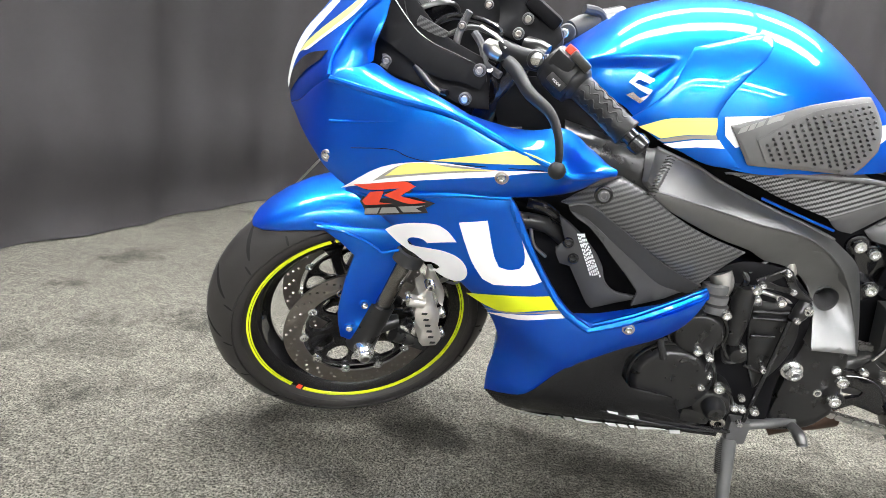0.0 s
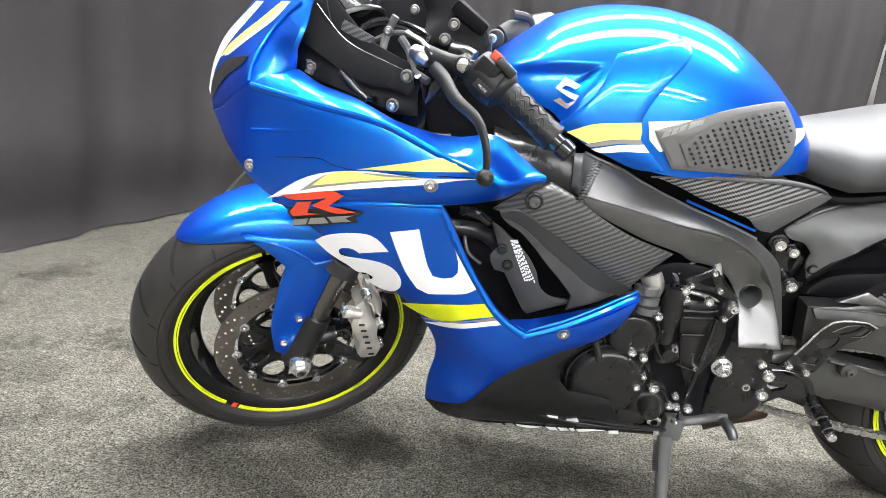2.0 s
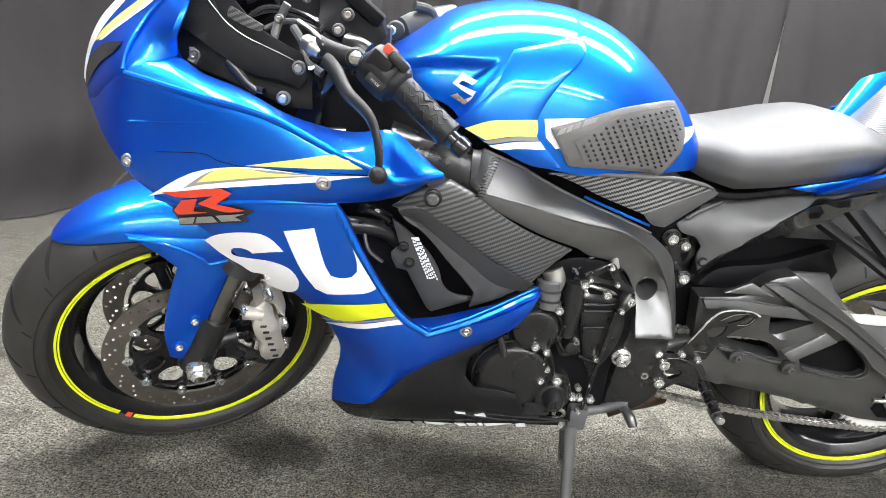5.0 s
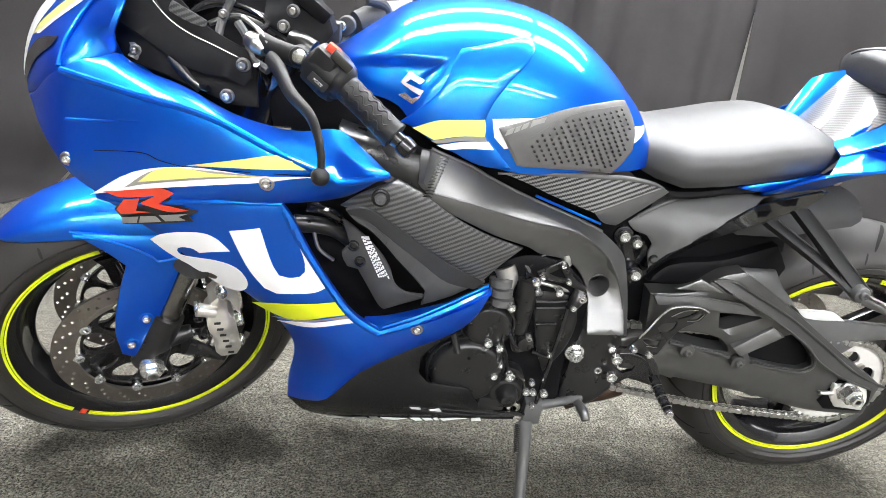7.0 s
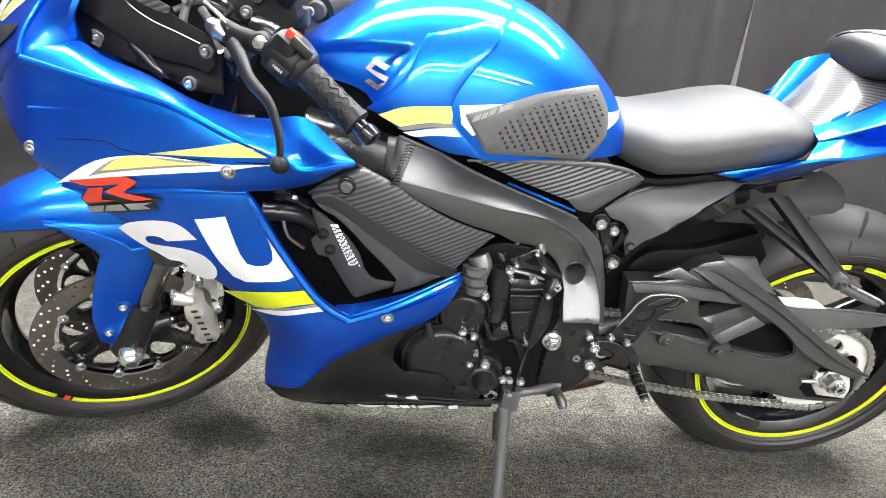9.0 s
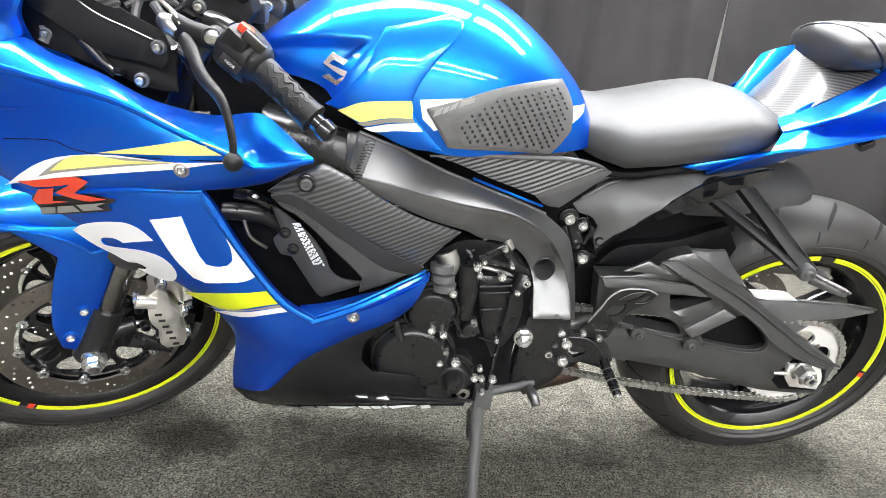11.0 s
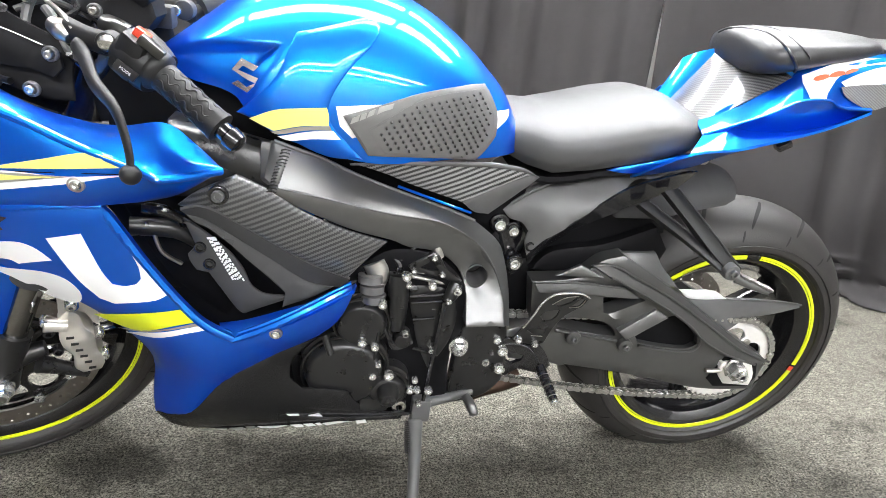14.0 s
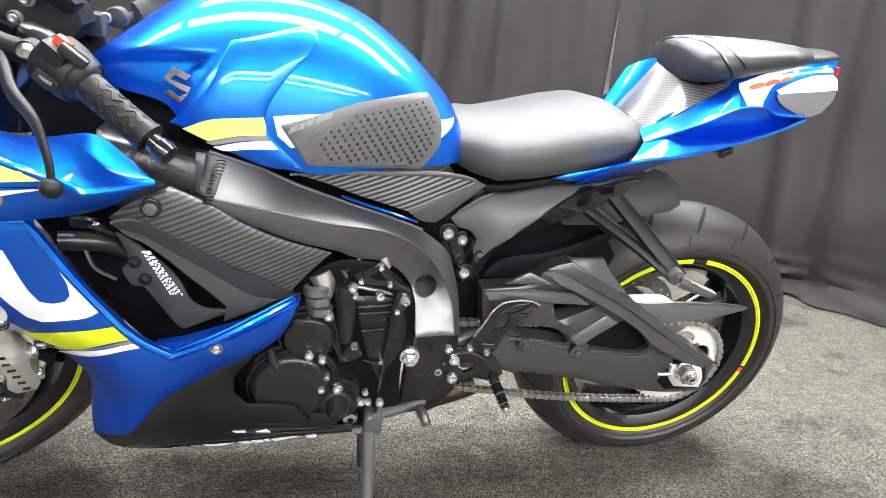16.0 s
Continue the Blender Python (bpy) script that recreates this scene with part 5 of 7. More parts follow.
graphic("yellow_stripe", s_front, [(0.001, 0.9185), (-0.0357, 0.892), (-0.0673, 0.8714), (-0.1041, 0.8445), (-0.1208, 0.826), (-0.1034, 0.8351), (-0.0726, 0.8553), (-0.0405, 0.8771), (-0.0121, 0.8971), (0.0123, 0.9194)], PALE, "pale yellow nose stripe", 0.0024)
for at in ((0.245, -0.289, 0.716), (-0.026, -0.229, 0.699), (0.459, -0.257, 0.487)):
    part("screw_cup", disc(0.0098, 0.005, (at[0], at[1] - 0.0015, at[2]), 0.002, 24, hole=0.0065), STEEL, bike, "steel screw washer")
    bolt("fairing_screw", (at[0], at[1] - 0.0005, at[2]), 0.0064, bike, tall=0.004)
bolt("cover_screw", (0.388, -0.238, 0.689), 0.009, bike, PLASTIC)
part("screw_cup", disc(0.013, 0.006, (0.388, -0.239, 0.689), 0.002, 24, hole=0.009), GLOSSB, bike)
for at in ((-0.0812, -0.11, 0.3432), (-0.0501, -0.11, 0.3985)):
    bolt("fender_screw", at, 0.0075, bike, m=STEER)
    part("screw_cup", disc(0.011, 0.005, at, 0.002, 20, hole=0.0075), BLUE, bike, m=STEER)

part("panel_seam", tube([(0.005, -0.227, 0.649), (0.051, -0.244, 0.65), (0.107, -0.257, 0.663), (0.192, -0.2675, 0.6765), (0.26, -0.2655, 0.680)], 0.0046, 8), BLUE, bike, "rolled blue seam between the fairing panels")

# ---- tank graphics, pad and badge ----
COVER = [(0.568, 0.91), (0.58, 0.908), (0.585, 0.903), (0.583, 0.893), (0.575, 0.88), (0.553, 0.857), (0.533, 0.829), (0.523, 0.804), (0.526, 0.783), (0.544, 0.762), (0.57, 0.736), (0.523, 0.738), (0.474, 0.758), (0.433, 0.778), (0.406, 0.785), (0.428, 0.805), (0.457, 0.836), (0.471, 0.869), (0.48, 0.887), (0.527, 0.899)]
cover, _ = panel("tank_front_cover", [(p[0], 0, p[1]) for p in COVER], BLUE, bike, surf=tank_y, lift=0.005, edge=0.004, depth=0.005, label="blue front tank cover with a curved edge", cell=0.014)
on_cover = lambda x, z: tank_y(x, z) - 0.006
graphic("yellow_stripe", on_cover, [(0.423, 0.781), (0.455, 0.796), (0.489, 0.801), (0.521, 0.804), (0.524, 0.793), (0.524, 0.781), (0.488, 0.778), (0.454, 0.769)], PALE, "pale yellow tank stripe")
graphic("grey_edging", on_cover, [(0.45, 0.767), (0.488, 0.777), (0.525, 0.781), (0.528, 0.775), (0.495, 0.773), (0.46, 0.765)], SILVERV, "thin grey tank stripe")
graphic("white_stripe", on_cover, [(0.459, 0.762), (0.495, 0.771), (0.53, 0.775), (0.54, 0.764), (0.502, 0.762), (0.474, 0.758)], WHITE, "white tank stripe")
graphic("white_stripe", tank_y, [(0.532, 0.805), (0.586, 0.81), (0.646, 0.811), (0.663, 0.8), (0.587, 0.775), (0.555, 0.765), (0.538, 0.78)], WHITE, "white stripe beside the knee pad")
graphic("white_stripe", tank_y, [(0.765, 0.796), (0.795, 0.795), (0.791, 0.786), (0.77, 0.77)], WHITE, "white stripe behind the knee pad")
PADS = [(0.542, 0.794), (0.586, 0.808), (0.645, 0.825), (0.721, 0.833), (0.748, 0.832), (0.76, 0.816), (0.77, 0.793), (0.77, 0.762), (0.755, 0.741), (0.74, 0.727), (0.65, 0.738), (0.577, 0.743)]
panel("knee_pad", [(p[0], 0, p[1]) for p in PADS], PAD, bike, surf=tank_y, lift=0.008, edge=0.004, depth=0.006, label="grey rubber knee pad with studs", corner=30)
graphic("pad_face", lambda x, z: tank_y(x, z) - 0.008, [(0.578, 0.78), (0.646, 0.818), (0.726, 0.828), (0.745, 0.828), (0.755, 0.809), (0.763, 0.79), (0.762, 0.762), (0.737, 0.734), (0.65, 0.745), (0.599, 0.749)], PAD, "raised studded field", 0.0022)
for bar in ([(0.5511, 0.7855), (0.5539, 0.7935), (0.5637, 0.7981), (0.5617, 0.7903)], [(0.5633, 0.7904), (0.5654, 0.7982), (0.573, 0.8018), (0.5709, 0.794)], [(0.5725, 0.7949), (0.5753, 0.8027), (0.5838, 0.807), (0.5817, 0.7993)], [(0.5858, 0.7995), (0.5884, 0.8094), (0.6081, 0.814), (0.6058, 0.8071), (0.5944, 0.8037)]):
    graphic("pad_mark", lambda x, z: tank_y(x, z) - 0.008, bar, SILVERV, "raised grey marking", 0.0012)
pad_loop = [(0.587, 0.78), (0.646, 0.815), (0.726, 0.825), (0.745, 0.825), (0.752, 0.81), (0.758, 0.791), (0.757, 0.763), (0.737, 0.738), (0.65, 0.749), (0.603, 0.752)]
STUD = material("stud_rubber", (0.012, 0.012, 0.012), 0.35, grain=0.1)
knob = lathe([(1e-5, -0.0044), (0.0012, -0.0043), (0.0016, -0.0034), (0.0020, 0.0)], 8)
knob_mesh = bpy.data.meshes.new("stud")
knob.to_mesh(knob_mesh)
knob.free()
knob_mesh.materials.append(STUD)
pads = [o for o in bike.children if o.name == "knee_pad"][0]
row, z = 0, min(p[1] for p in pad_loop) - 0.012
while z < max(p[1] for p in pad_loop) + 0.012:
    x = min(p[0] for p in pad_loop) + (0.0054 if row % 2 else 0) + row * 0.0008
    while x < max(p[0] for p in pad_loop):
        zs = z + 0.14 * (x - 0.67)
        if in_loop(pad_loop, x, zs):
            stud = new("stud", knob_mesh)
            stud.parent = pads
            stud.location = (x, tank_y(x, zs) - 0.0104, zs)
        x += 0.0108
    z += 0.0073
    row += 1
in_recess = lambda x, z: tank_y(x, z) + 0.013
for piece in ([(0.4007, 0.8364), (0.4127, 0.8513), (0.4201, 0.8483), (0.4342, 0.8434), (0.4279, 0.8372), (0.4145, 0.8423), (0.4088, 0.8368), (0.4215, 0.833), (0.437, 0.8288), (0.4313, 0.8226), (0.4187, 0.8271)], [(0.3994, 0.8194), (0.4083, 0.8243), (0.4188, 0.8174), (0.4341, 0.8255), (0.4196, 0.8103)]):
    decal("tank_badge", piece, in_recess, BADGE, bike, "bright silver tank badge", 0.009, 30, 0.01)

# ---- cockpit ----
panel("inner_cowl", [(0.02, -0.16, 0.852), (0.027, -0.15, 0.885), (0.041, -0.135, 0.918), (0.07, -0.125, 0.931), (0.123, -0.135, 0.878), (0.169, -0.145, 0.856), (0.21, -0.15, 0.841), (0.204, -0.155, 0.818), (0.208, -0.175, 0.778), (0.176, -0.18, 0.78), (0.127, -0.175, 0.795), (0.07, -0.17, 0.812), (0.033, -0.165, 0.821)], INNER, bike, label="black inner cowl panel", lift=-0.006, edge=0.002)
panel("dash_cover", [(0.035, -0.162, 0.871), (0.04, -0.156, 0.901), (0.048, -0.148, 0.925), (0.066, -0.138, 0.929), (0.075, -0.142, 0.896), (0.091, -0.144, 0.877), (0.115, -0.147, 0.863), (0.148, -0.15, 0.851), (0.176, -0.153, 0.842), (0.197, -0.158, 0.835), (0.201, -0.165, 0.818), (0.192, -0.17, 0.807), (0.166, -0.168, 0.815), (0.138, -0.166, 0.817), (0.111, -0.166, 0.825), (0.093, -0.166, 0.836), (0.069, -0.166, 0.85), (0.051, -0.164, 0.861)], INNER, bike, label="broad satin black dash cover", depth=0.006, edge=0.002, lift=0.006)
part("dash_rib", tube([(0.056, -0.152, 0.92), (0.072, -0.152, 0.9), (0.092, -0.154, 0.879), (0.118, -0.157, 0.864), (0.15, -0.16, 0.853), (0.181, -0.164, 0.842)], 0.0012, 6), GLOSSB, bike)
part("cowl_stay", tube([(0.092, -0.165, 0.833), (0.106, -0.168, 0.819), (0.119, -0.172, 0.807), (0.134, -0.178, 0.797)], [0.004, 0.006, 0.005, 0.005], 10, flat=0.5), DARKCHROME, bike, "bare metal cowl stay")
part("air_duct_mesh", box((0.05, 0.004, 0.03), (0.106, -0.13, 0.876), 0.003, Matrix.Rotation(radians(25), 4, "Y")), CARBON, bike)
# Near-black sheet put in for the shade behind the dash.
panel("cockpit_back", [(-0.032, -0.03, 0.887), (0.109, -0.02, 0.94), (0.231, -0.02, 0.958), (0.289, -0.03, 0.882), (0.302, -0.06, 0.737), (0.197, -0.1, 0.733), (0.09, -0.1, 0.763), (-0.002, -0.08, 0.812)], INNER, bike, label="near-black sheet for the shaded space behind the dash")
# Added sheet keeps the gap behind the grip black; no airbox is modelled.
panel("grip_gap_fill", [(0.203, -0.125, 0.81), (0.27, -0.125, 0.824), (0.334, -0.13, 0.793), (0.391, -0.14, 0.755), (0.388, -0.15, 0.736), (0.298, -0.15, 0.738), (0.223, -0.14, 0.741)], INNER, bike, label="near-black sheet added to fill the gap behind the grip")
GAUGE = Matrix.Translation((0.084, -0.06, 0.907)) @ Matrix.Rotation(radians(62), 4, "X") @ Matrix.Rotation(radians(25), 4, "Z")
gauge = part("tachometer", lathe([(1e-5, -0.03), (0.03, -0.03), (0.044, -0.024), (0.052, -0.004), (0.052, 0.03), (1e-5, 0.05)], 40), GLOSSB, bike, "black round tachometer with a chrome ring", m=GAUGE)
part("bezel", lathe([(0.046, -0.025), (0.048, -0.027), (0.050, -0.024), (0.050, -0.02)], 40), DARKCHROME, gauge, "chrome ring", m=GAUGE)
for k, (pts, r, mat) in enumerate((
        ([(0.101, -0.13, 0.875), (0.127, -0.1, 0.899), (0.177, -0.1, 0.898), (0.214, -0.13, 0.885), (0.205, -0.17, 0.874)], 0.004, GLOSSB),
        ([(0.11, -0.1, 0.889), (0.141, -0.09, 0.898), (0.193, -0.1, 0.892), (0.238, -0.12, 0.879)], 0.0045, PLASTIC),
        ([(0.127, -0.1, 0.871), (0.158, -0.09, 0.884), (0.193, -0.1, 0.88), (0.247, -0.12, 0.86)], 0.004, PLASTIC),
        ([(0.144, -0.12, 0.855), (0.146, -0.11, 0.873), (0.152, -0.1, 0.892), (0.16, -0.1, 0.908)], 0.006, PLASTIC),
        ([(0.172, -0.12, 0.88), (0.186, -0.13, 0.864), (0.197, -0.14, 0.838), (0.219, -0.15, 0.826)], 0.006, PLASTIC),
        ([(0.184, -0.14, 0.891), (0.213, -0.17, 0.88), (0.227, -0.185, 0.868)], 0.0032, STEEL),
        ([(0.203, -0.15, 0.833), (0.213, -0.13, 0.806), (0.208, -0.12, 0.77), (0.2, -0.12, 0.743)], 0.005, GLOSSB),
        ([(0.149, -0.2, 0.782), (0.19, -0.21, 0.771), (0.23, -0.215, 0.765), (0.261, -0.21, 0.765)], 0.004, GLOSSB),
        ([(0.09, -0.15, 0.838), (0.108, -0.16, 0.818), (0.126, -0.17, 0.802), (0.145, -0.18, 0.8)], 0.0045, DARKCHROME),
        ([(0.031, -0.14, 0.851), (0.045, -0.15, 0.834), (0.042, -0.155, 0.823)], 0.008, PLASTIC))):
    part("cable" if k != 8 else "beam_bracket", tube(pts, r, 8), mat, bike)
for at, r in (((0.19, -0.172, 0.834), 0.011), ((0.175, -0.2, 0.797), 0.011), ((0.25, -0.14, 0.906), 0.010), ((0.239, -0.15, 0.886), 0.010), ((0.19, -0.12, 0.92), 0.008), ((0.152, -0.12, 0.888), 0.008), ((0.046, -0.158, 0.834), 0.009)):
    part("screw_cup", disc(r * 0.85, 0.006, at, 0.002, 20, hole=r * 0.6), PLASTIC, bike)
    bolt("dash_screw", (at[0], at[1] + 0.001, at[2]), r * 0.56, bike, STEEL)

# upper yoke, both clip-ons and controls
panel("top_yoke", [(0.19, -0.09, 0.955), (0.24, -0.1, 0.945), (0.293, -0.12, 0.902), (0.303, -0.13, 0.882), (0.289, -0.14, 0.862), (0.259, -0.145, 0.864), (0.232, -0.14, 0.876), (0.206, -0.13, 0.884), (0.205, -0.1, 0.912)], INNER, bike, label="black cast top yoke", depth=0.05, edge=0.006)
part("yoke_plate", box((0.06, 0.035, 0.02), (0.271, -0.11, 0.915), 0.006, Matrix.Rotation(radians(35), 4, "Y")), INNER, bike)
part("brake_reservoir", box((0.05, 0.035, 0.016), (0.247, -0.02, 0.909), 0.005, Matrix.Rotation(radians(30), 4, "Y")), material("cream_reservoir", (0.62, 0.55, 0.42), 0.4, grain=0.1), bike, "cream fluid reservoir cap")
part("fork_cap", tube([(0.254, -0.155, 0.872), (0.268, -0.165, 0.87), (0.283, -0.17, 0.864)], 0.013, 18), DARKCHROME, bike, "dark metal fork cap")
part("fork_cap", tube([(0.266, -0.14, 0.876), (0.26, -0.15, 0.853)], 0.008, 14), DARKCHROME, bike)
far_bar = part("far_clip_on", tube([(0.301, 0.05, 0.864), (0.323, 0.09, 0.872), (0.363, 0.12, 0.882)], 0.012, 16), MATT, bike, "black far-side clip-on bar")
part("throttle_box", tube([(0.319, 0.06, 0.874), (0.335, 0.07, 0.88), (0.357, 0.085, 0.885)], [0.021, 0.024, 0.024], 18, smooth=False), MATT, far_bar)
part("throttle_tube", tube([(0.36, 0.09, 0.886), (0.403, 0.13, 0.894)], 0.026, 22), DARKCHROME, far_bar, "grey throttle tube")
part("switch_clamp", tube([(0.335, 0.06, 0.914), (0.365, 0.075, 0.906), (0.374, 0.08, 0.87), (0.345, 0.075, 0.853)], 0.008, 10), MATT, far_bar)
part("bar_clamp", join(disc(0.014, 0.02, (0.31, -0.02, 0.88)), box((0.03, 0.03, 0.03), (0.291, -0.05, 0.874), 0.006)), MATT, bike)
bolt("yoke_screw", (0.305, -0.04, 0.882), 0.008, bike)

bar = new("clip_on_bar")
bar.parent = bike
tagged(bar, "black clip-on handlebar with rubber grip and switches")
part("bar_tube", tube([(0.279, -0.19, 0.855), (0.323, -0.222, 0.834), (0.354, -0.232, 0.813)], 0.013, 16, smooth=False), MATT, bar)
axis = [Vector(p) for p in [(0.322, -0.222, 0.841), (0.401, -0.256, 0.784)]]
way = (axis[1] - axis[0]).normalized()
turn = way.to_track_quat("Y", "Z").to_matrix().to_4x4()
length = (axis[1] - axis[0]).length
ribbed = [(0.0145, 0.0), (0.0235, 0.001), (0.0250, 0.005), (0.0240, 0.010), (0.0200, 0.015)]
ribbed += [(0.0170 + 0.0014 * abs(k / 20 - 1), 0.016 + (length - 0.022) * k / 40) for k in range(41)]
ribbed += [(0.0195, length - 0.006), (0.0195, length - 0.001), (0.012, length)]
part("grip", lathe(ribbed, 32), GRIP, bar, "black patterned rubber grip", m=Matrix.Translation(axis[0]) @ turn)
toward = turn.to_3x3().inverted() @ Vector((0, -0.85, 0.5))
face = math.atan2(toward.z, toward.x)
for k in range(4):
    for ph in (-1.1, -0.55, 0.0, 0.55, 1.1):
        pts = []
        for i in range(7):
            a = face + ph + 0.20 * math.sin(i / 6 * math.pi * 2)
            pts.append(Vector((0.0177 * math.cos(a), 0.02 + (length - 0.034) * (k + i / 6 * 1.05) / 4.1, 0.0177 * math.sin(a))))
        part("grip_rib", tube(pts, 0.0010, 6, sub=3), GRIP, bar, m=Matrix.Translation(axis[0]) @ turn)
part("bar_end", lathe([(1e-5, 0.030), (0.008, 0.030), (0.0125, 0.027), (0.0135, 0.020), (0.0135, 0.012), (0.011, 0.010), (0.011, 0.0)], 24), GLOSSB, bar, "gloss black bar end weight", m=Matrix.Translation(axis[1]) @ turn)
box_c = Vector((0.309, -0.212, 0.846))
body = join(tube([box_c - way * 0.026, box_c - way * 0.012, box_c + way * 0.012, box_c + way * 0.024], [0.025, 0.030, 0.031, 0.028], 22, smooth=False),
            box((0.046, 0.034, 0.052), (0, 0, 0), 0.008, Matrix.Translation(box_c + Vector((-0.004, -0.004, 0.006))) @ turn))
part("switch_box", body, GRIP, bar, "black switch housing")
part("pass_switch", box((0.018, 0.014, 0.014), (0.315, -0.226, 0.876), 0.003, Matrix.Rotation(radians(35), 4, "Y")), RED, bar, "red switch button")
part("beam_switch", box((0.03, 0.014, 0.012), (0.328, -0.238, 0.867), 0.003, Matrix.Rotation(radians(40), 4, "Y")), DARKCHROME, bar)
part("mode_plate", box((0.026, 0.003, 0.012), (0.3, -0.247, 0.84), 0.001, Matrix.Rotation(radians(38), 4, "Y")), BLACKV, bar)
txt = bpy.data.curves.new("mode_text", "FONT")
txt.body, txt.size, txt.extrude, txt.align_x, txt.align_y = "MODE", 0.0048, 0.0003, "CENTER", "CENTER"
txt.materials.append(WHITE)
mode = new("mode_text", txt)
mode.parent = bar
mode.matrix_local = Matrix.Translation(Vector((0.3, -0.247, 0.84)) + Vector((0, -0.0022, 0))) @ Matrix.Rotation(radians(38), 4, "Y") @ Matrix.Rotation(radians(90), 4, "X")
part("lever_perch", join(tube([(0.215, -0.172, 0.869), (0.238, -0.185, 0.862), (0.262, -0.196, 0.858), (0.281, -0.205, 0.856)], [0.012, 0.013, 0.014, 0.012], 14, flat=0.7), disc(0.013, 0.02, (0.27, -0.21, 0.86), 0.003)), GRIP, bar, "black clutch lever perch")
part("perch_bolt", disc(0.0095, 0.012, (0.271, -0.216, 0.861), 0.003, 20), CHROME, bar, "chrome pivot bolt")
part("adjuster", tube([(0.197, -0.165, 0.869), (0.21, -0.172, 0.864), (0.222, -0.18, 0.857)], [0.010, 0.0135, 0.008], 14), STEEL, bar, "silver cable adjuster")
lever = part("clutch_lever", tube([(0.23, -0.19, 0.853), (0.247, -0.215, 0.842), (0.267, -0.25, 0.824), (0.296, -0.285, 0.809), (0.309, -0.303, 0.79), (0.315, -0.312, 0.766), (0.315, -0.315, 0.749)], [0.010, 0.0105, 0.0088, 0.0072, 0.0060, 0.0054, 0.0048], 14, flat=0.6), GRIP, bar, "matt black clutch lever with ball end")
ball = bmesh.new()
bmesh.ops.create_uvsphere(ball, u_segments=20, v_segments=14, radius=0.0115)
part("ball_end", ball, GRIP, lever, m=Matrix.Translation((0.315, -0.316, 0.743)))

part("screen_stay", tube([(-0.254, 0.02, 0.481), (-0.197, 0.02, 0.541), (-0.13, 0, 0.612)], 0.0022, 8), STEEL, bike, "thin steel stay under the nose")

# ---- front brake ----
caliper, _ = panel("brake_caliper", [(0.0514, -0.136, 0.4281), (0.0671, -0.136, 0.4418), (0.0789, -0.134, 0.4228), (0.0814, -0.137, 0.4009), (0.0927, -0.138, 0.3766), (0.0923, -0.136, 0.3419), (0.0998, -0.138, 0.3137), (0.0911, -0.135, 0.2883), (0.0626, -0.134, 0.2887), (0.0535, -0.137, 0.3085), (0.0568, -0.138, 0.339), (0.0459, -0.138, 0.3641), (0.045, -0.136, 0.3909), (0.0535, -0.134, 0.4036)], CALIPER, bike, inner=[(0.070, -0.148, 0.375), (0.076, -0.148, 0.325)], label="silver radial brake caliper", depth=0.05, edge=0.004, cell=0.006, m=STEER)
panel("caliper_bridge", [(0.0726, -0.118, 0.472), (0.081, -0.118, 0.4719), (0.091, -0.118, 0.4471), (0.1046, -0.118, 0.4164), (0.1034, -0.118, 0.3772), (0.0954, -0.118, 0.3877), (0.0872, -0.118, 0.4125), (0.0763, -0.118, 0.4217), (0.0707, -0.118, 0.4437)], CALIPER, caliper, depth=0.02, edge=0.003, cell=0.008, m=STEER)
part("caliper_mount", tube([(0.030, -0.134, 0.422), (0.060, -0.136, 0.412)], [0.0125, 0.0110], 18, smooth=False), CALIPER, caliper, m=STEER)
for at, r in (((0.0721, -0.142, 0.4515), 0.0085), ((0.1004, -0.134, 0.3688), 0.0075), ((0.0995, -0.136, 0.3166), 0.0080), ((0.0320, -0.142, 0.4265), 0.0065)):
    part("caliper_bolt", disc(r, 0.02, at, 0.0025, 18, hole=r * 0.42), BOLT, caliper, m=STEER)
for at in ((0.0312, -0.126, 0.3892), (0.036, -0.126, 0.3435)):
    part("fork_stud", disc(0.0085, 0.014, at, 0.002, 18, hole=0.005), GLOSSB, fork, m=STEER)
for k in range(6):
    a = Vector((0.060, -0.1475, 0.3930)).lerp(Vector((0.0790, -0.1475, 0.3120)), k / 5)
    part("caliper_mark", box((0.011, 0.0016, 0.0050), a, 0.0006, Matrix.Rotation(radians(12), 4, "Y")), DARKCHROME, caliper, "raised lettering reduced to bars", m=STEER)
part("fork_arm", tube([(0.0044, -0.118, 0.3217), (0.0338, -0.118, 0.2997), (0.0689, -0.118, 0.2743)], [0.017, 0.013, 0.011], 12), ENGINE, fork, m=STEER)
part("brake_hose", tube([(0.0766, -0.11, 0.4384), (0.0995, -0.1, 0.4309), (0.123, -0.09, 0.4333), (0.1468, -0.08, 0.4557)], 0.0045, 8), STEEL, bike, "braided brake hose", m=STEER)
part("speed_wire", tube([(0.0814, -0.08, 0.4421), (0.1146, -0.09, 0.4201), (0.1414, -0.08, 0.4054), (0.1729, -0.05, 0.4068)], 0.003, 8), PLASTIC, bike, m=STEER)
part("banjo_bolt", disc(0.009, 0.02, (0.0738, -0.13, 0.4411), 0.003, 16), material("blue_anodised", (0.02, 0.12, 0.5), 0.3, 0.9), bike, m=STEER)

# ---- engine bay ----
# Added near-black sheets paint the shade seen through gaps in the bodywork.
panel("fairing_gap_fill", [(0.212, -0.15, 0.64), (0.29, -0.16, 0.648), (0.358, -0.16, 0.645), (0.471, -0.15, 0.573), (0.595, -0.14, 0.514), (0.61, -0.14, 0.421), (0.492, -0.15, 0.393), (0.373, -0.16, 0.39), (0.293, -0.16, 0.497)], INNER, bike, label="near-black sheet added to block the gap behind the fairing", depth=0.02)
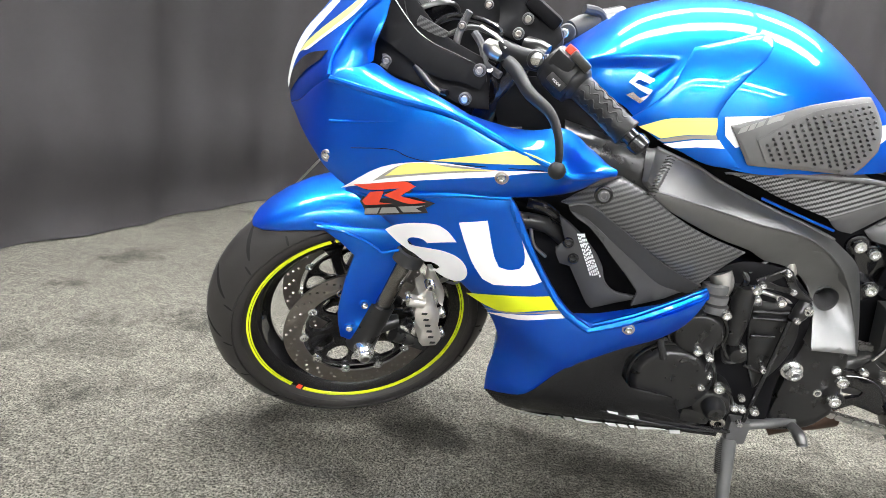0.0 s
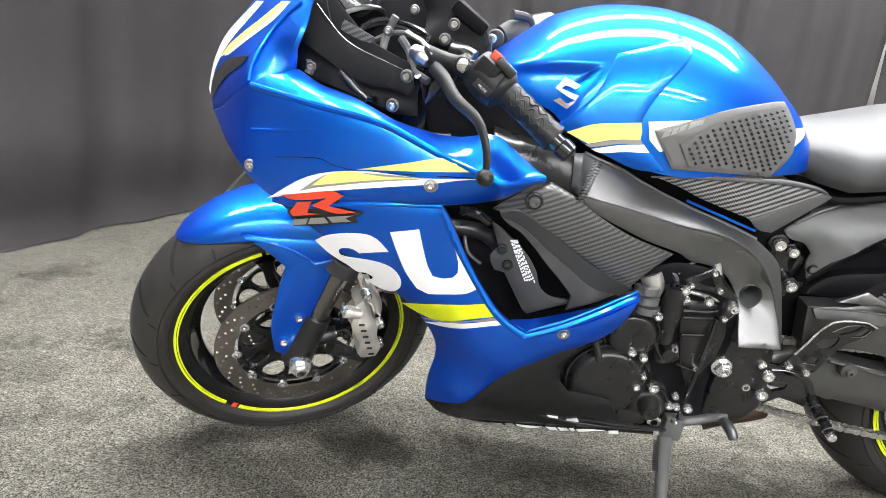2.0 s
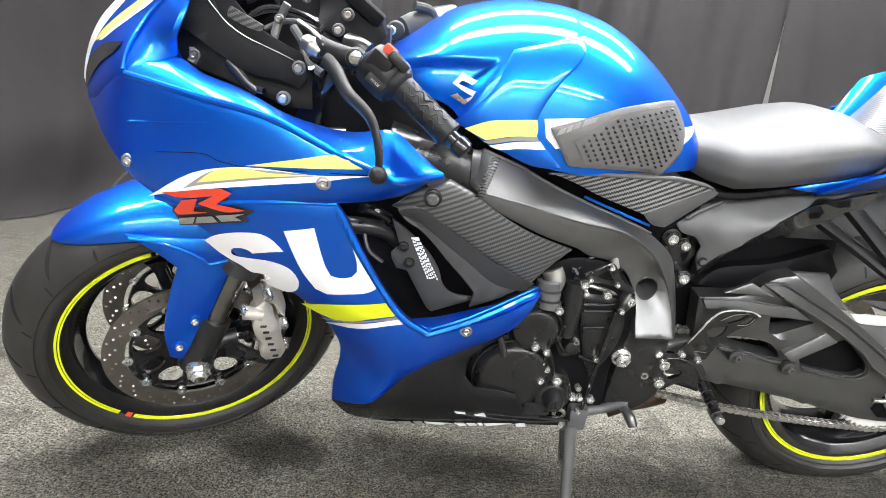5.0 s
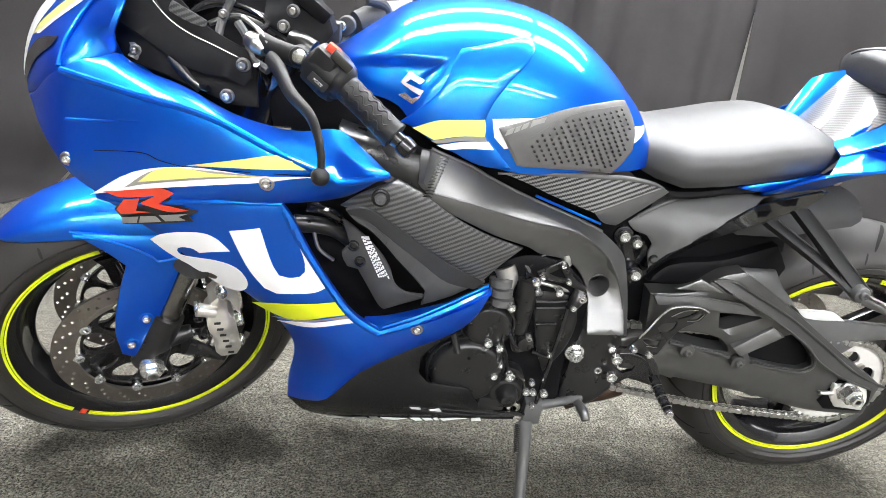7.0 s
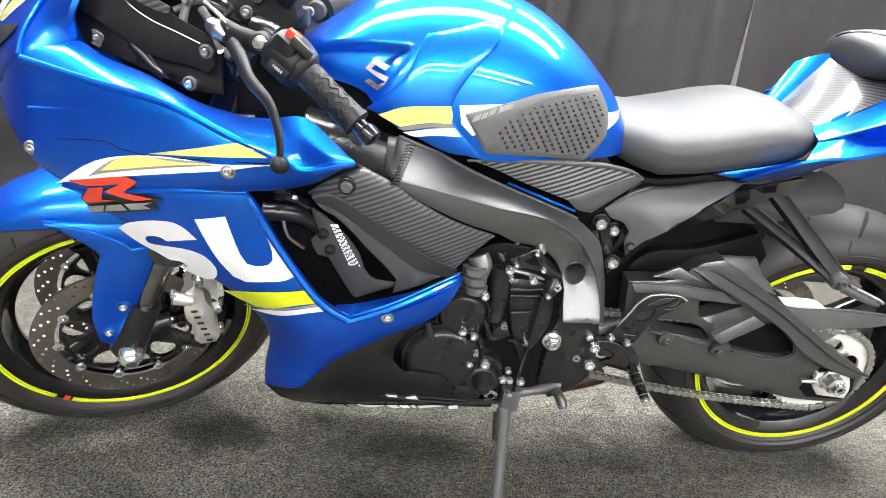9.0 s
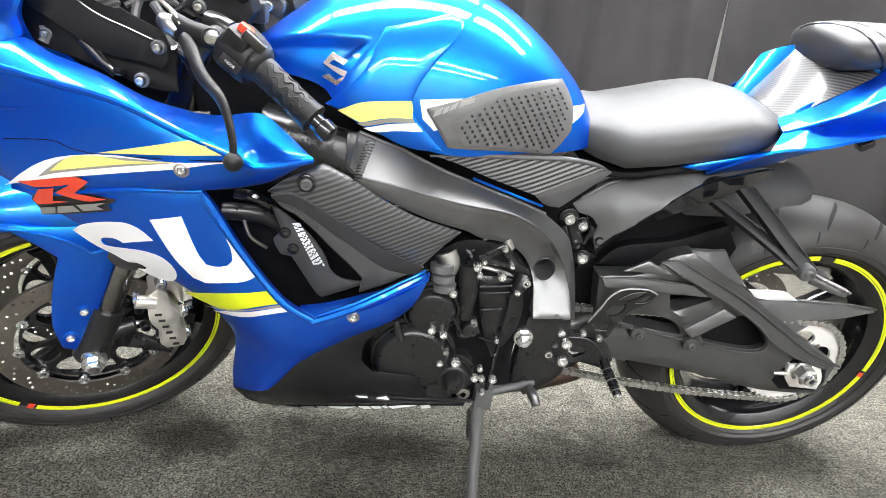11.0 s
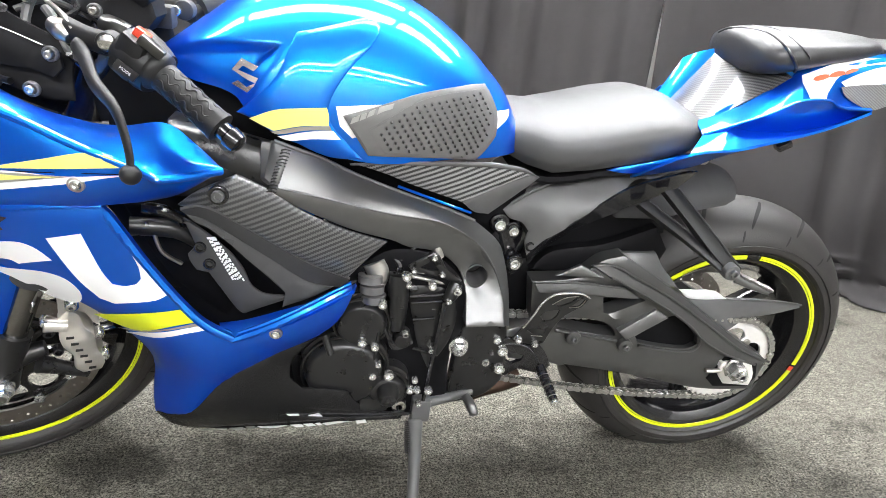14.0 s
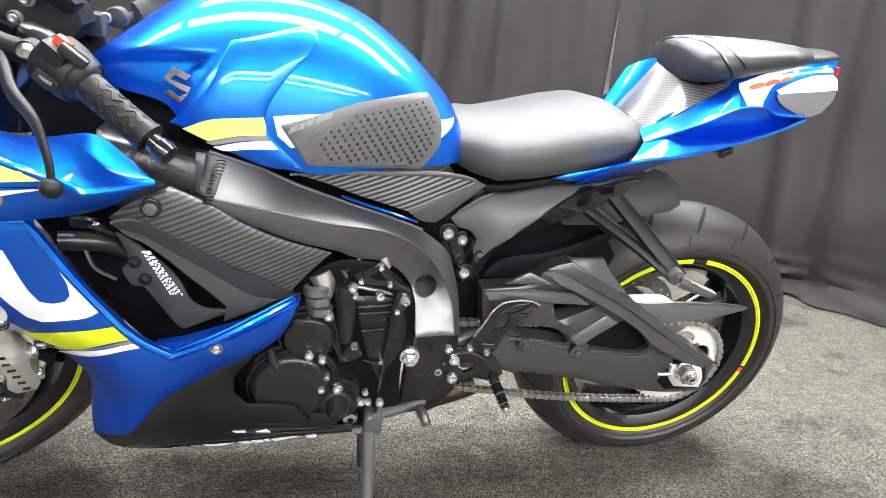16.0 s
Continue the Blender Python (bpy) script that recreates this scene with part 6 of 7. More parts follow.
panel("belly_gap_fill", [(0.431, -0.135, 0.419), (0.549, -0.135, 0.446), (0.592, -0.135, 0.376), (0.581, -0.135, 0.237), (0.466, -0.135, 0.236), (0.421, -0.135, 0.308)], INNER, bike, label="near-black sheet added to fill the gap behind the belly pan", depth=0.05)
# Added dark blocker for the gap beside the round engine covers.
panel("case_gap_fill", [(0.466, -0.155, 0.379), (0.583, -0.15, 0.428), (0.666, -0.15, 0.384), (0.693, -0.15, 0.245), (0.598, -0.15, 0.23), (0.484, -0.155, 0.244)], ENGINE, bike, depth=0.05)
panel("radiator", [(0.241, -0.17, 0.637), (0.343, -0.17, 0.629), (0.435, -0.16, 0.564), (0.51, -0.15, 0.489), (0.506, -0.15, 0.443), (0.371, -0.17, 0.444), (0.295, -0.18, 0.53)], INNER, bike, label="dark radiator shroud", depth=0.2, lift=-0.01)
part("radiator_hose", tube([(0.263, -0.2, 0.621), (0.303, -0.19, 0.616), (0.328, -0.18, 0.604), (0.363, -0.17, 0.573)], 0.013, 12), ENGINE, bike, "black radiator hose")
part("radiator_cap", tube([(0.283, -0.2, 0.65), (0.308, -0.2, 0.647), (0.328, -0.19, 0.632)], 0.008, 10), GLOSSB, bike)
part("fan_guard", tube([(0.293, -0.2, 0.61), (0.301, -0.2, 0.582), (0.322, -0.19, 0.559)], 0.003, 8), STEEL, bike)
CASES = (((0.561, -0.185, 0.358), 0.069, "generator_cover"), ((0.584, -0.178, 0.453), 0.043, "starter_cover"), ((0.634, -0.185, 0.32), 0.034, "gear_cover"))
for c, r, name in CASES:
    prof = [(1e-5, -0.0145), (r * 0.55, -0.0142), (r * 0.80, -0.0135), (r * 0.85, -0.0122), (r * 0.90, -0.0085), (r * 0.945, -0.0035), (r * 0.975, 0.003), (r, 0.010), (r + 0.006, 0.012), (r + 0.006, 0.05)]
    part(name, lathe(prof, 56), ENGINE, bike, "black round engine cover", m=Matrix.Translation(c))
# Metal rings added to stand for the highlight on the covers' shoulders.
for c, r, name in CASES:
    rim = [Vector(c) + Vector(((r + 0.002) * math.cos(a), -0.001, (r + 0.002) * math.sin(a))) for a in (2 * math.pi * k / 40 for k in range(41))]
    part("cover_glint_ring", tube(rim, 0.0022, 6, smooth=False), DARKCHROME, bike)
part("case_rib", tube([(0.526, -0.19, 0.437), (0.537, -0.2, 0.405)], 0.006, 8), ENGINE, bike)
part("dome_boss", lathe([(1e-5, -0.03), (0.012, -0.028), (0.018, -0.02), (0.02, 0.0)], 24), ENGINE, bike, m=Matrix.Translation((0.635, -0.195, 0.325)))
part("side_case", box((0.05, 0.06, 0.03), (0.613, -0.17, 0.295), 0.008), ENGINE, bike)
panel("head_cover", [(0.654, -0.165, 0.515), (0.728, -0.16, 0.513), (0.739, -0.158, 0.505), (0.745, -0.158, 0.442), (0.735, -0.158, 0.393), (0.706, -0.16, 0.342), (0.683, -0.165, 0.396), (0.665, -0.165, 0.466)], ENGINE, bike, label="black ribbed engine cover", depth=0.05, edge=0.006)
for pts in ([(0.66, -0.169, 0.5), (0.693, -0.168, 0.502), (0.725, -0.164, 0.505)], [(0.662, -0.169, 0.488), (0.695, -0.168, 0.49), (0.727, -0.164, 0.491)], [(0.668, -0.169, 0.455), (0.704, -0.168, 0.458)], [(0.673, -0.168, 0.395), (0.694, -0.166, 0.387), (0.707, -0.165, 0.382)]):
    part("case_ridge", tube(pts, 0.0028, 8), GLOSSB, bike)
part("actuator", tube([(0.639, -0.165, 0.541), (0.641, -0.168, 0.489), (0.641, -0.168, 0.438)], [0.016, 0.017, 0.014], 16), ENGINE, bike, "black throttle actuator")
part("oil_pipe", tube([(0.619, -0.17, 0.489), (0.632, -0.175, 0.425), (0.642, -0.178, 0.404), (0.671, -0.17, 0.411)], 0.005, 8), ENGINE, bike)
part("breather_boss", disc(0.014, 0.03, (0.653, -0.19, 0.423), 0.004, 20), ENGINE, bike)
part("thermostat", tube([(0.599, -0.15, 0.553), (0.607, -0.155, 0.533), (0.602, -0.16, 0.509)], [0.020, 0.018, 0.013], 18), ALLOY, bike, "bright cast alloy water outlet")
for k in range(3):
    c = Vector((0.594, -0.168, 0.532)).lerp(Vector((0.601, -0.172, 0.498)), k / 2)
    part("hose_ring", lathe([(0.010, -0.008), (0.0195, -0.006), (0.0195, 0.006), (0.010, 0.008)], 22), PLASTIC, bike, m=Matrix.Translation(c) @ Matrix.Rotation(radians(80), 4, "X"))
part("linkage", join(tube([(0.657, -0.16, 0.534), (0.686, -0.16, 0.528), (0.716, -0.155, 0.518)], 0.004, 8), tube([(0.673, -0.14, 0.539), (0.696, -0.15, 0.536), (0.701, -0.155, 0.526)], 0.003, 8), tube([(0.7, -0.13, 0.557), (0.71, -0.14, 0.544)], 0.008, 10)), STEEL, bike, "steel throttle linkage")
bracket = part("throttle_bracket", sheet(smooth_loop([(0.652, 0, 0.553), (0.690, 0, 0.578), (0.700, 0, 0.574), (0.716, 0, 0.548), (0.742, 0, 0.530), (0.738, 0, 0.521), (0.700, 0, 0.536), (0.660, 0, 0.541)], 3), lambda x, z: -0.164, 0.006, 0.002, 0.02, 0, [[(p[0], p[2]) for p in smooth_loop([(0.672, 0, 0.551), (0.690, 0, 0.564), (0.704, 0, 0.545), (0.688, 0, 0.546)], 3)]]), ENGINE, bike, "black throttle bracket")
part("bracket_spring", tube([(0.696, -0.152, 0.584), (0.703, -0.154, 0.566)], 0.0070, 14, smooth=False), ALLOY, bracket, "bright return spring")
for at in ((0.662, -0.166, 0.547), (0.692, -0.166, 0.572), (0.708, -0.166, 0.542)):
    bolt("bracket_screw", at, 0.0055, bracket, BOLT, tall=0.006)
part("vacuum_hose", tube([(0.640, -0.155, 0.560), (0.662, -0.150, 0.580), (0.690, -0.148, 0.590), (0.720, -0.145, 0.582)], 0.005, 8), GLOSSB, bike, "thin black vacuum hose")
part("vacuum_hose", tube([(0.622, -0.150, 0.570), (0.640, -0.158, 0.548), (0.630, -0.165, 0.520)], 0.006, 8), GLOSSB, bike, "thin black vacuum hose")
part("engine_wire", tube([(0.617, -0.176, 0.470), (0.622, -0.186, 0.445), (0.640, -0.186, 0.416), (0.655, -0.184, 0.424)], 0.0028, 8), GLOSSB, bike)
part("engine_wire", tube([(0.612, -0.188, 0.452), (0.610, -0.194, 0.418), (0.604, -0.196, 0.372)], 0.0028, 8), GLOSSB, bike)
part("shift_rod", tube([(0.717, -0.17, 0.4924), (0.7142, -0.17, 0.4394), (0.7036, -0.17, 0.2795)], 0.0038, 10), GLOSSB, bike, "thin black shift rod")
part("shift_arm", tube([(0.734, -0.16, 0.522), (0.728, -0.168, 0.507), (0.72, -0.17, 0.493)], [0.011, 0.012, 0.008], 12), ENGINE, bike)
for at, r in (((0.649, -0.18, 0.545), 0.0085), ((0.654, -0.18, 0.53), 0.006), ((0.693, -0.172, 0.525), 0.0085), ((0.735, -0.172, 0.516), 0.0085), ((0.722, -0.176, 0.499), 0.006), ((0.657, -0.182, 0.436), 0.0065),
              ((0.614, -0.19, 0.499), 0.0085), ((0.586, -0.196, 0.429), 0.0085), ((0.607, -0.194, 0.419), 0.008), ((0.615, -0.194, 0.383), 0.006), ((0.607, -0.196, 0.36), 0.0075), ((0.496, -0.2, 0.325), 0.0075), ((0.633, -0.203, 0.367), 0.010),
              ((0.674, -0.185, 0.32), 0.0085), ((0.687, -0.185, 0.319), 0.007), ((0.707, -0.185, 0.318), 0.0085), ((0.681, -0.183, 0.34), 0.0065), ((0.693, -0.18, 0.283), 0.006), ((0.706, -0.165, 0.391), 0.006)):
    bolt("case_bolt", at, r, bike, BOLT, tall=0.008)
part("drain_plug", join(disc(0.0135, 0.01, (0.659, -0.185, 0.276), 0.003, 20, hole=0.006)), CHROME, bike, "bright drain plug")
part("sump_rail", tube([(0.474, -0.205, 0.31), (0.514, -0.2, 0.294), (0.573, -0.195, 0.284), (0.594, -0.19, 0.271), (0.677, -0.185, 0.263)], 0.004, 8), GLOSSB, bike)
part("sump_rail", tube([(0.457, -0.2, 0.276), (0.535, -0.195, 0.263), (0.615, -0.19, 0.26), (0.682, -0.185, 0.264)], 0.0025, 8), GLOSSB, bike)
panel("belly_inner", [(0.47, -0.19, 0.321), (0.593, -0.18, 0.291), (0.616, -0.175, 0.257), (0.535, -0.18, 0.254), (0.456, -0.19, 0.267)], GLOSSB, bike)
for mark in ([(0.3184, 0.2318), (0.3662, 0.2314), (0.3651, 0.2247), (0.3208, 0.2246)], [(0.3697, 0.2341), (0.3918, 0.2378), (0.3969, 0.2285), (0.3825, 0.2231)], [(0.3971, 0.2399), (0.4118, 0.2415), (0.417, 0.2326), (0.4025, 0.2289)], [(0.4168, 0.2406), (0.4364, 0.2391), (0.4669, 0.2384), (0.4455, 0.2301), (0.4226, 0.2328)], [(0.4715, 0.2398), (0.4896, 0.241), (0.4956, 0.2307), (0.483, 0.2286)], [(0.4934, 0.2405), (0.5098, 0.2412), (0.5154, 0.2326), (0.5013, 0.23)], [(0.5141, 0.2416), (0.5221, 0.2432), (0.5263, 0.2334), (0.5199, 0.2323)], [(0.5264, 0.2405), (0.5525, 0.2447), (0.5774, 0.2458), (0.5342, 0.2311)], [(0.5842, 0.2467), (0.6008, 0.2508), (0.6043, 0.239), (0.5874, 0.2355)], [(0.4665, 0.2821), (0.4867, 0.2796), (0.4886, 0.2709), (0.4715, 0.2748)], [(0.5025, 0.2729), (0.5206, 0.2789), (0.5277, 0.2645), (0.5116, 0.2645)]):
    decal("belly_mark", mark, s_belly, SILVERV if mark[0][0] < 0.40 else WHITE, belly, "pale fragment of the lower fairing graphic", 0.0018, 30)

part("tank_pinstripe", tube([(0.6265, -0.1506, 0.6822), (0.6675, -0.1452, 0.6669), (0.7055, -0.1404, 0.6529), (0.7467, -0.1354, 0.6385)], 0.0022, 6), BLUE, bike, "thin blue line under the tank trim")

# ---- frame fittings, stand and pegs ----
part("weld_seam", tube([(0.471, -0.212, 0.747), (0.466, -0.22, 0.73), (0.46, -0.225, 0.71), (0.453, -0.225, 0.693)], 0.0036, 10, flat=0.6), FRAME, bike, "rough weld bead")
for k in range(14):
    c = Vector((0.471, -0.217, 0.749)).lerp(Vector((0.453, -0.23, 0.695)), k / 13)
    part("weld_ripple", tube([c + Vector((-0.006, 0.0025, -0.001)), c + Vector((0, -0.0002, 0.0015)), c + Vector((0.006, 0.0025, -0.001))], 0.0010, 6, sub=3), ENGINE, bike)
nut = join(lathe([(0.006, -0.018), (0.011, -0.018), (0.0145, -0.015), (0.0145, -0.003)], 6), lathe([(0.006, -0.0035), (0.0175, -0.0035), (0.018, 0.004)], 28))
part("pivot_nut", join(nut, lathe([(0.005, -0.012), (0.0075, -0.021), (0.0095, -0.020), (0.0095, 0)], 20)), BOLT, bike, "big bright pivot nut", m=Matrix.Translation((0.757, -0.15, 0.388)))
for at, r in (((0.808, -0.1, 0.605), 0.018), ((0.836, -0.095, 0.591), 0.016), ((0.844, -0.11, 0.535), 0.016)):
    part("mount_boss", disc(r, 0.02, at, 0.004), GLOSSB, bike)
panel("mount_bracket", [(0.793, -0.095, 0.618), (0.819, -0.09, 0.618), (0.854, -0.09, 0.595), (0.869, -0.09, 0.569), (0.86, -0.09, 0.546), (0.864, -0.1, 0.517), (0.845, -0.1, 0.504), (0.826, -0.1, 0.549)], GLOSSB, bike, depth=0.012)
for at, r in (((0.806, -0.106, 0.607), 0.011), ((0.833, -0.102, 0.595), 0.010), ((0.841, -0.116, 0.539), 0.011), ((0.83, -0.135, 0.392), 0.009), ((0.864, -0.15, 0.405), 0.0075), ((0.839, -0.15, 0.379), 0.0115), ((0.816, -0.135, 0.342), 0.009), ((0.84, -0.15, 0.338), 0.0115), ((0.895, -0.152, 0.397), 0.007)):
    bolt("frame_bolt", at, r, bike, BOLT, tall=0.008)
panel("peg_hanger", [(0.8268, -0.134, 0.381), (0.8524, -0.134, 0.3924), (0.9042, -0.134, 0.3871), (0.9287, -0.134, 0.3619), (0.9452, -0.134, 0.3301), (0.9299, -0.134, 0.3088), (0.9105, -0.134, 0.3151), (0.8822, -0.134, 0.3222), (0.861, -0.134, 0.3063), (0.829, -0.134, 0.312), (0.8154, -0.134, 0.3385)], GLOSSB, bike, label="black rearset plate with a window", depth=0.008, edge=0.002, cell=0.012, holes=[hole([(0.8538, -0.134, 0.3534), (0.8681, -0.134, 0.358), (0.889, -0.134, 0.3522), (0.8869, -0.134, 0.3414), (0.869, -0.134, 0.3326), (0.8564, -0.134, 0.3402)])])
heel, _ = panel("heel_guard", [(0.855, -0.148, 0.401), (0.87, -0.149, 0.426), (0.882, -0.15, 0.453), (0.894, -0.151, 0.479), (0.908, -0.152, 0.496), (0.929, -0.152, 0.503), (0.96, -0.152, 0.502), (0.978, -0.152, 0.494), (0.97, -0.152, 0.478), (0.942, -0.152, 0.457), (0.927, -0.151, 0.434), (0.915, -0.15, 0.397), (0.901, -0.149, 0.388), (0.872, -0.148, 0.395)], ENGINE, bike, label="black heel guard with bright edges", depth=0.004, edge=0.0015, cell=0.012,
      holes=[hole([(0.913, -0.15, 0.479), (0.934, -0.15, 0.494), (0.958, -0.15, 0.497), (0.95, -0.15, 0.486), (0.928, -0.15, 0.475)]), hole([(0.945, -0.15, 0.474), (0.963, -0.15, 0.492), (0.972, -0.15, 0.49), (0.963, -0.15, 0.476)]), hole([(0.8958, -0.15, 0.4534), (0.9038, -0.15, 0.4635), (0.9294, -0.15, 0.4696), (0.9267, -0.15, 0.455), (0.9187, -0.15, 0.4449), (0.9048, -0.15, 0.4417)]), hole([(0.8778, -0.15, 0.4219), (0.883, -0.15, 0.4271), (0.9112, -0.15, 0.4235), (0.9097, -0.15, 0.4122), (0.8929, -0.15, 0.4114)])])
part("guard_edge", tube([(0.869, -0.15, 0.428), (0.882, -0.151, 0.455), (0.893, -0.152, 0.481), (0.907, -0.153, 0.498), (0.928, -0.153, 0.504), (0.959, -0.153, 0.504), (0.977, -0.153, 0.496)], 0.0020, 8), BOLT, heel, "worn bright edge")
for k, pts in enumerate(([(0.912, -0.152, 0.48), (0.933, -0.152, 0.494), (0.957, -0.152, 0.498)], [(0.944, -0.152, 0.474), (0.962, -0.152, 0.477), (0.971, -0.152, 0.49)], [(0.886, -0.152, 0.413), (0.907, -0.152, 0.412)])):
    part("guard_edge", tube(pts, 0.0008, 6), STEEL, heel)
part("peg_tip", disc(0.0075, 0.010, (0.9222, -0.238, 0.330), 0.002, 16), BOLT, bike, "bright peg end bolt")
part("shift_lever", tube([(0.841, -0.152, 0.393), (0.864, -0.155, 0.396), (0.884, -0.158, 0.39), (0.898, -0.163, 0.376), (0.91, -0.17, 0.352)], [0.0025, 0.0022, 0.0022, 0.0025, 0.004], 10), GLOSSB, bike, "black gear shift lever")
peg = part("footpeg", tube([(0.908, -0.17, 0.359), (0.916, -0.2, 0.343), (0.921, -0.23, 0.333)], [0.009, 0.009, 0.008], 14), GLOSSB, bike, "knurled black footpeg")
for k in range(9):
    c = Vector((0.909, -0.174, 0.355)).lerp(Vector((0.92, -0.223, 0.335)), k / 8)
    part("peg_ridge", lathe([(0.0075, -0.0014), (0.0102, 0), (0.0075, 0.0014)], 14), STEEL if k % 3 == 2 else GLOSSB, peg, m=Matrix.Translation(c) @ (Vector((0.92, -0.223, 0.335)) - Vector((0.909, -0.174, 0.355))).to_track_quat("Y", "Z").to_matrix().to_4x4())
stand = part("side_stand", tube([(0.696, -0.16, 0.228), (0.697, -0.20, 0.15), (0.694, -0.262, 0.052)], [0.014, 0.0115, 0.0105], 14), PLASTIC, bike, "dark steel side stand touching the carpet")
part("stand_foot", box((0.05, 0.03, 0.008), (0.694, -0.268, 0.0555), 0.003, None), FRAME, stand)
part("stand_bracket", join(box((0.035, 0.03, 0.05), (0.703, -0.155, 0.25), 0.006), tube([(0.717, -0.155, 0.261), (0.755, -0.15, 0.268), (0.799, -0.14, 0.275)], [0.010, 0.009, 0.008], 12)), PLASTIC, stand)
for k in range(16):
    a, b = Vector((0.681, -0.165, 0.22)), Vector((0.683, -0.19, 0.172))
    c = a.lerp(b, k / 15)
    part("spring_coil", lathe([(0.0048, -0.0012), (0.0062, 0), (0.0048, 0.0012)], 12), DARKCHROME, stand, m=Matrix.Translation(c) @ Matrix.Rotation(radians(80), 4, "X"))
part("stand_tang", tube([(0.781, -0.17, 0.287), (0.788, -0.19, 0.286), (0.793, -0.2, 0.272)], 0.0085, 12), FRAME, stand)
for k in range(6):
    c = Vector((0.782, -0.174, 0.287)).lerp(Vector((0.792, -0.198, 0.275)), k / 5)
    part("tang_coil", lathe([(0.008, -0.0018), (0.0105, 0), (0.008, 0.0018)], 12), FRAME, stand, m=Matrix.Translation(c) @ Matrix.Rotation(radians(65), 4, "X"))
part("exhaust_pipe", tube([(0.81, -0.03, 0.17), (0.847, -0.03, 0.19), (0.888, -0.03, 0.204), (0.927, -0.02, 0.211)], 0.024, 16), EXHAUST, bike, "heat-stained exhaust pipe")

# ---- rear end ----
# Near-black block stands in for the shaded space round linkage and shock.
panel("shock_gap_fill", [(0.838, -0.07, 0.498), (0.886, -0.07, 0.525), (0.975, -0.07, 0.518), (1.055, -0.07, 0.474), (1.067, -0.07, 0.395), (0.917, -0.07, 0.388), (0.85, -0.07, 0.385)], INNER, bike, label="near-black block painting the shaded linkage and shock area", depth=0.14)
panel("hugger", [(0.883, -0.09, 0.512), (0.917, -0.09, 0.549), (1.008, -0.09, 0.567), (1.106, -0.085, 0.605), (1.138, -0.085, 0.561), (1.126, -0.088, 0.526), (1.169, -0.09, 0.467), (1.087, -0.09, 0.488), (1.011, -0.09, 0.52), (0.948, -0.09, 0.51)], INNER, bike, label="black plastic hugger over the rear tyre", depth=0.02)
panel("inner_fender", [(0.88, -0.06, 0.494), (0.888, -0.06, 0.577), (0.971, -0.06, 0.628), (1.068, -0.06, 0.657), (1.125, -0.06, 0.651), (1.138, -0.06, 0.583), (1.058, -0.06, 0.554), (0.955, -0.06, 0.523)], INNER, bike, label="black inner mudguard", depth=0.1)
def mud_ring(x, w, zb, zt):
    return tank_ring(x, w, zb, zt, 2.2, 24)
part("rear_mudguard", loft([mud_ring(*t) for t in ((0.99, 0.02, 0.628, 0.640), (1.03, 0.065, 0.612, 0.66), (1.10, 0.088, 0.625, 0.69), (1.17, 0.086, 0.645, 0.702), (1.225, 0.080, 0.655, 0.705), (1.248, 0.068, 0.662, 0.700), (1.258, 0.045, 0.670, 0.692))]), MATT, bike, "black rear mudguard under the tail")
for lower, upper in (([(1.026, -0.135, 0.669), (1.102, -0.172, 0.627), (1.161, -0.202, 0.59), (1.178, -0.208, 0.577)], [(1.049, -0.128, 0.672), (1.119, -0.164, 0.633), (1.172, -0.194, 0.603), (1.191, -0.202, 0.592)]),
                     ([(1.064, -0.135, 0.695), (1.103, -0.164, 0.657), (1.14, -0.19, 0.62), (1.175, -0.206, 0.589)], [(1.092, -0.128, 0.698), (1.128, -0.156, 0.663), (1.166, -0.184, 0.625), (1.201, -0.202, 0.592)])):
    part("peg_bracket", ribbon(lower, upper, 24, 4, 0.0015, 0.012), GRIP, bike, "black passenger peg bracket", sharp=60)
    part("bracket_edge", tube(upper, 0.0022, 8), GRIP, bike)
part("bracket_web", ribbon([(1.152, -0.196, 0.595), (1.17, -0.204, 0.583)], [(1.144, -0.188, 0.62), (1.179, -0.2, 0.594)], 6, 3, 0.0, 0.008), GRIP, bike)
part("bracket_boss", disc(0.014, 0.018, (1.18, -0.215, 0.589), 0.004, 24), PLASTIC, bike)
bolt("bracket_bolt", (1.179, -0.216, 0.59), 0.008, bike, FRAME)
peg2 = part("pillion_peg", tube([(1.2, -0.2, 0.575), (1.223, -0.215, 0.569), (1.247, -0.23, 0.565)], [0.010, 0.008, 0.005], 10, flat=0.6), FRAME, bike, "knurled pillion footpeg")
for k in range(10):
    c = Vector((1.204, -0.205, 0.576)).lerp(Vector((1.244, -0.23, 0.566)), k / 9)
    part("peg_ridge", box((0.004, 0.016, 0.004), c + Vector((0, 0, 0.006)), 0.001), STEEL, peg2)
panel("guard_plate", [(1.17, -0.112, 0.494), (1.242, -0.11, 0.493), (1.277, -0.108, 0.475), (1.194, -0.112, 0.477)], WHITE, bike, label="bright white plate on the chain guard", depth=0.004, edge=0.001, lift=0.003)
part("swingarm_brace", ribbon([(1.015, -0.136, 0.529), (1.062, -0.139, 0.509), (1.139, -0.142, 0.47), (1.196, -0.144, 0.435), (1.232, -0.145, 0.404), (1.293, -0.145, 0.371), (1.366, -0.144, 0.346)], [(0.979, -0.128, 0.547), (1.015, -0.128, 0.55), (1.073, -0.131, 0.524), (1.152, -0.134, 0.485), (1.24, -0.136, 0.431), (1.331, -0.138, 0.375), (1.405, -0.138, 0.348)], 50, 6, 0.0008, 0.01), ARM, bike, "raised diagonal brace of the swingarm", sharp=60)
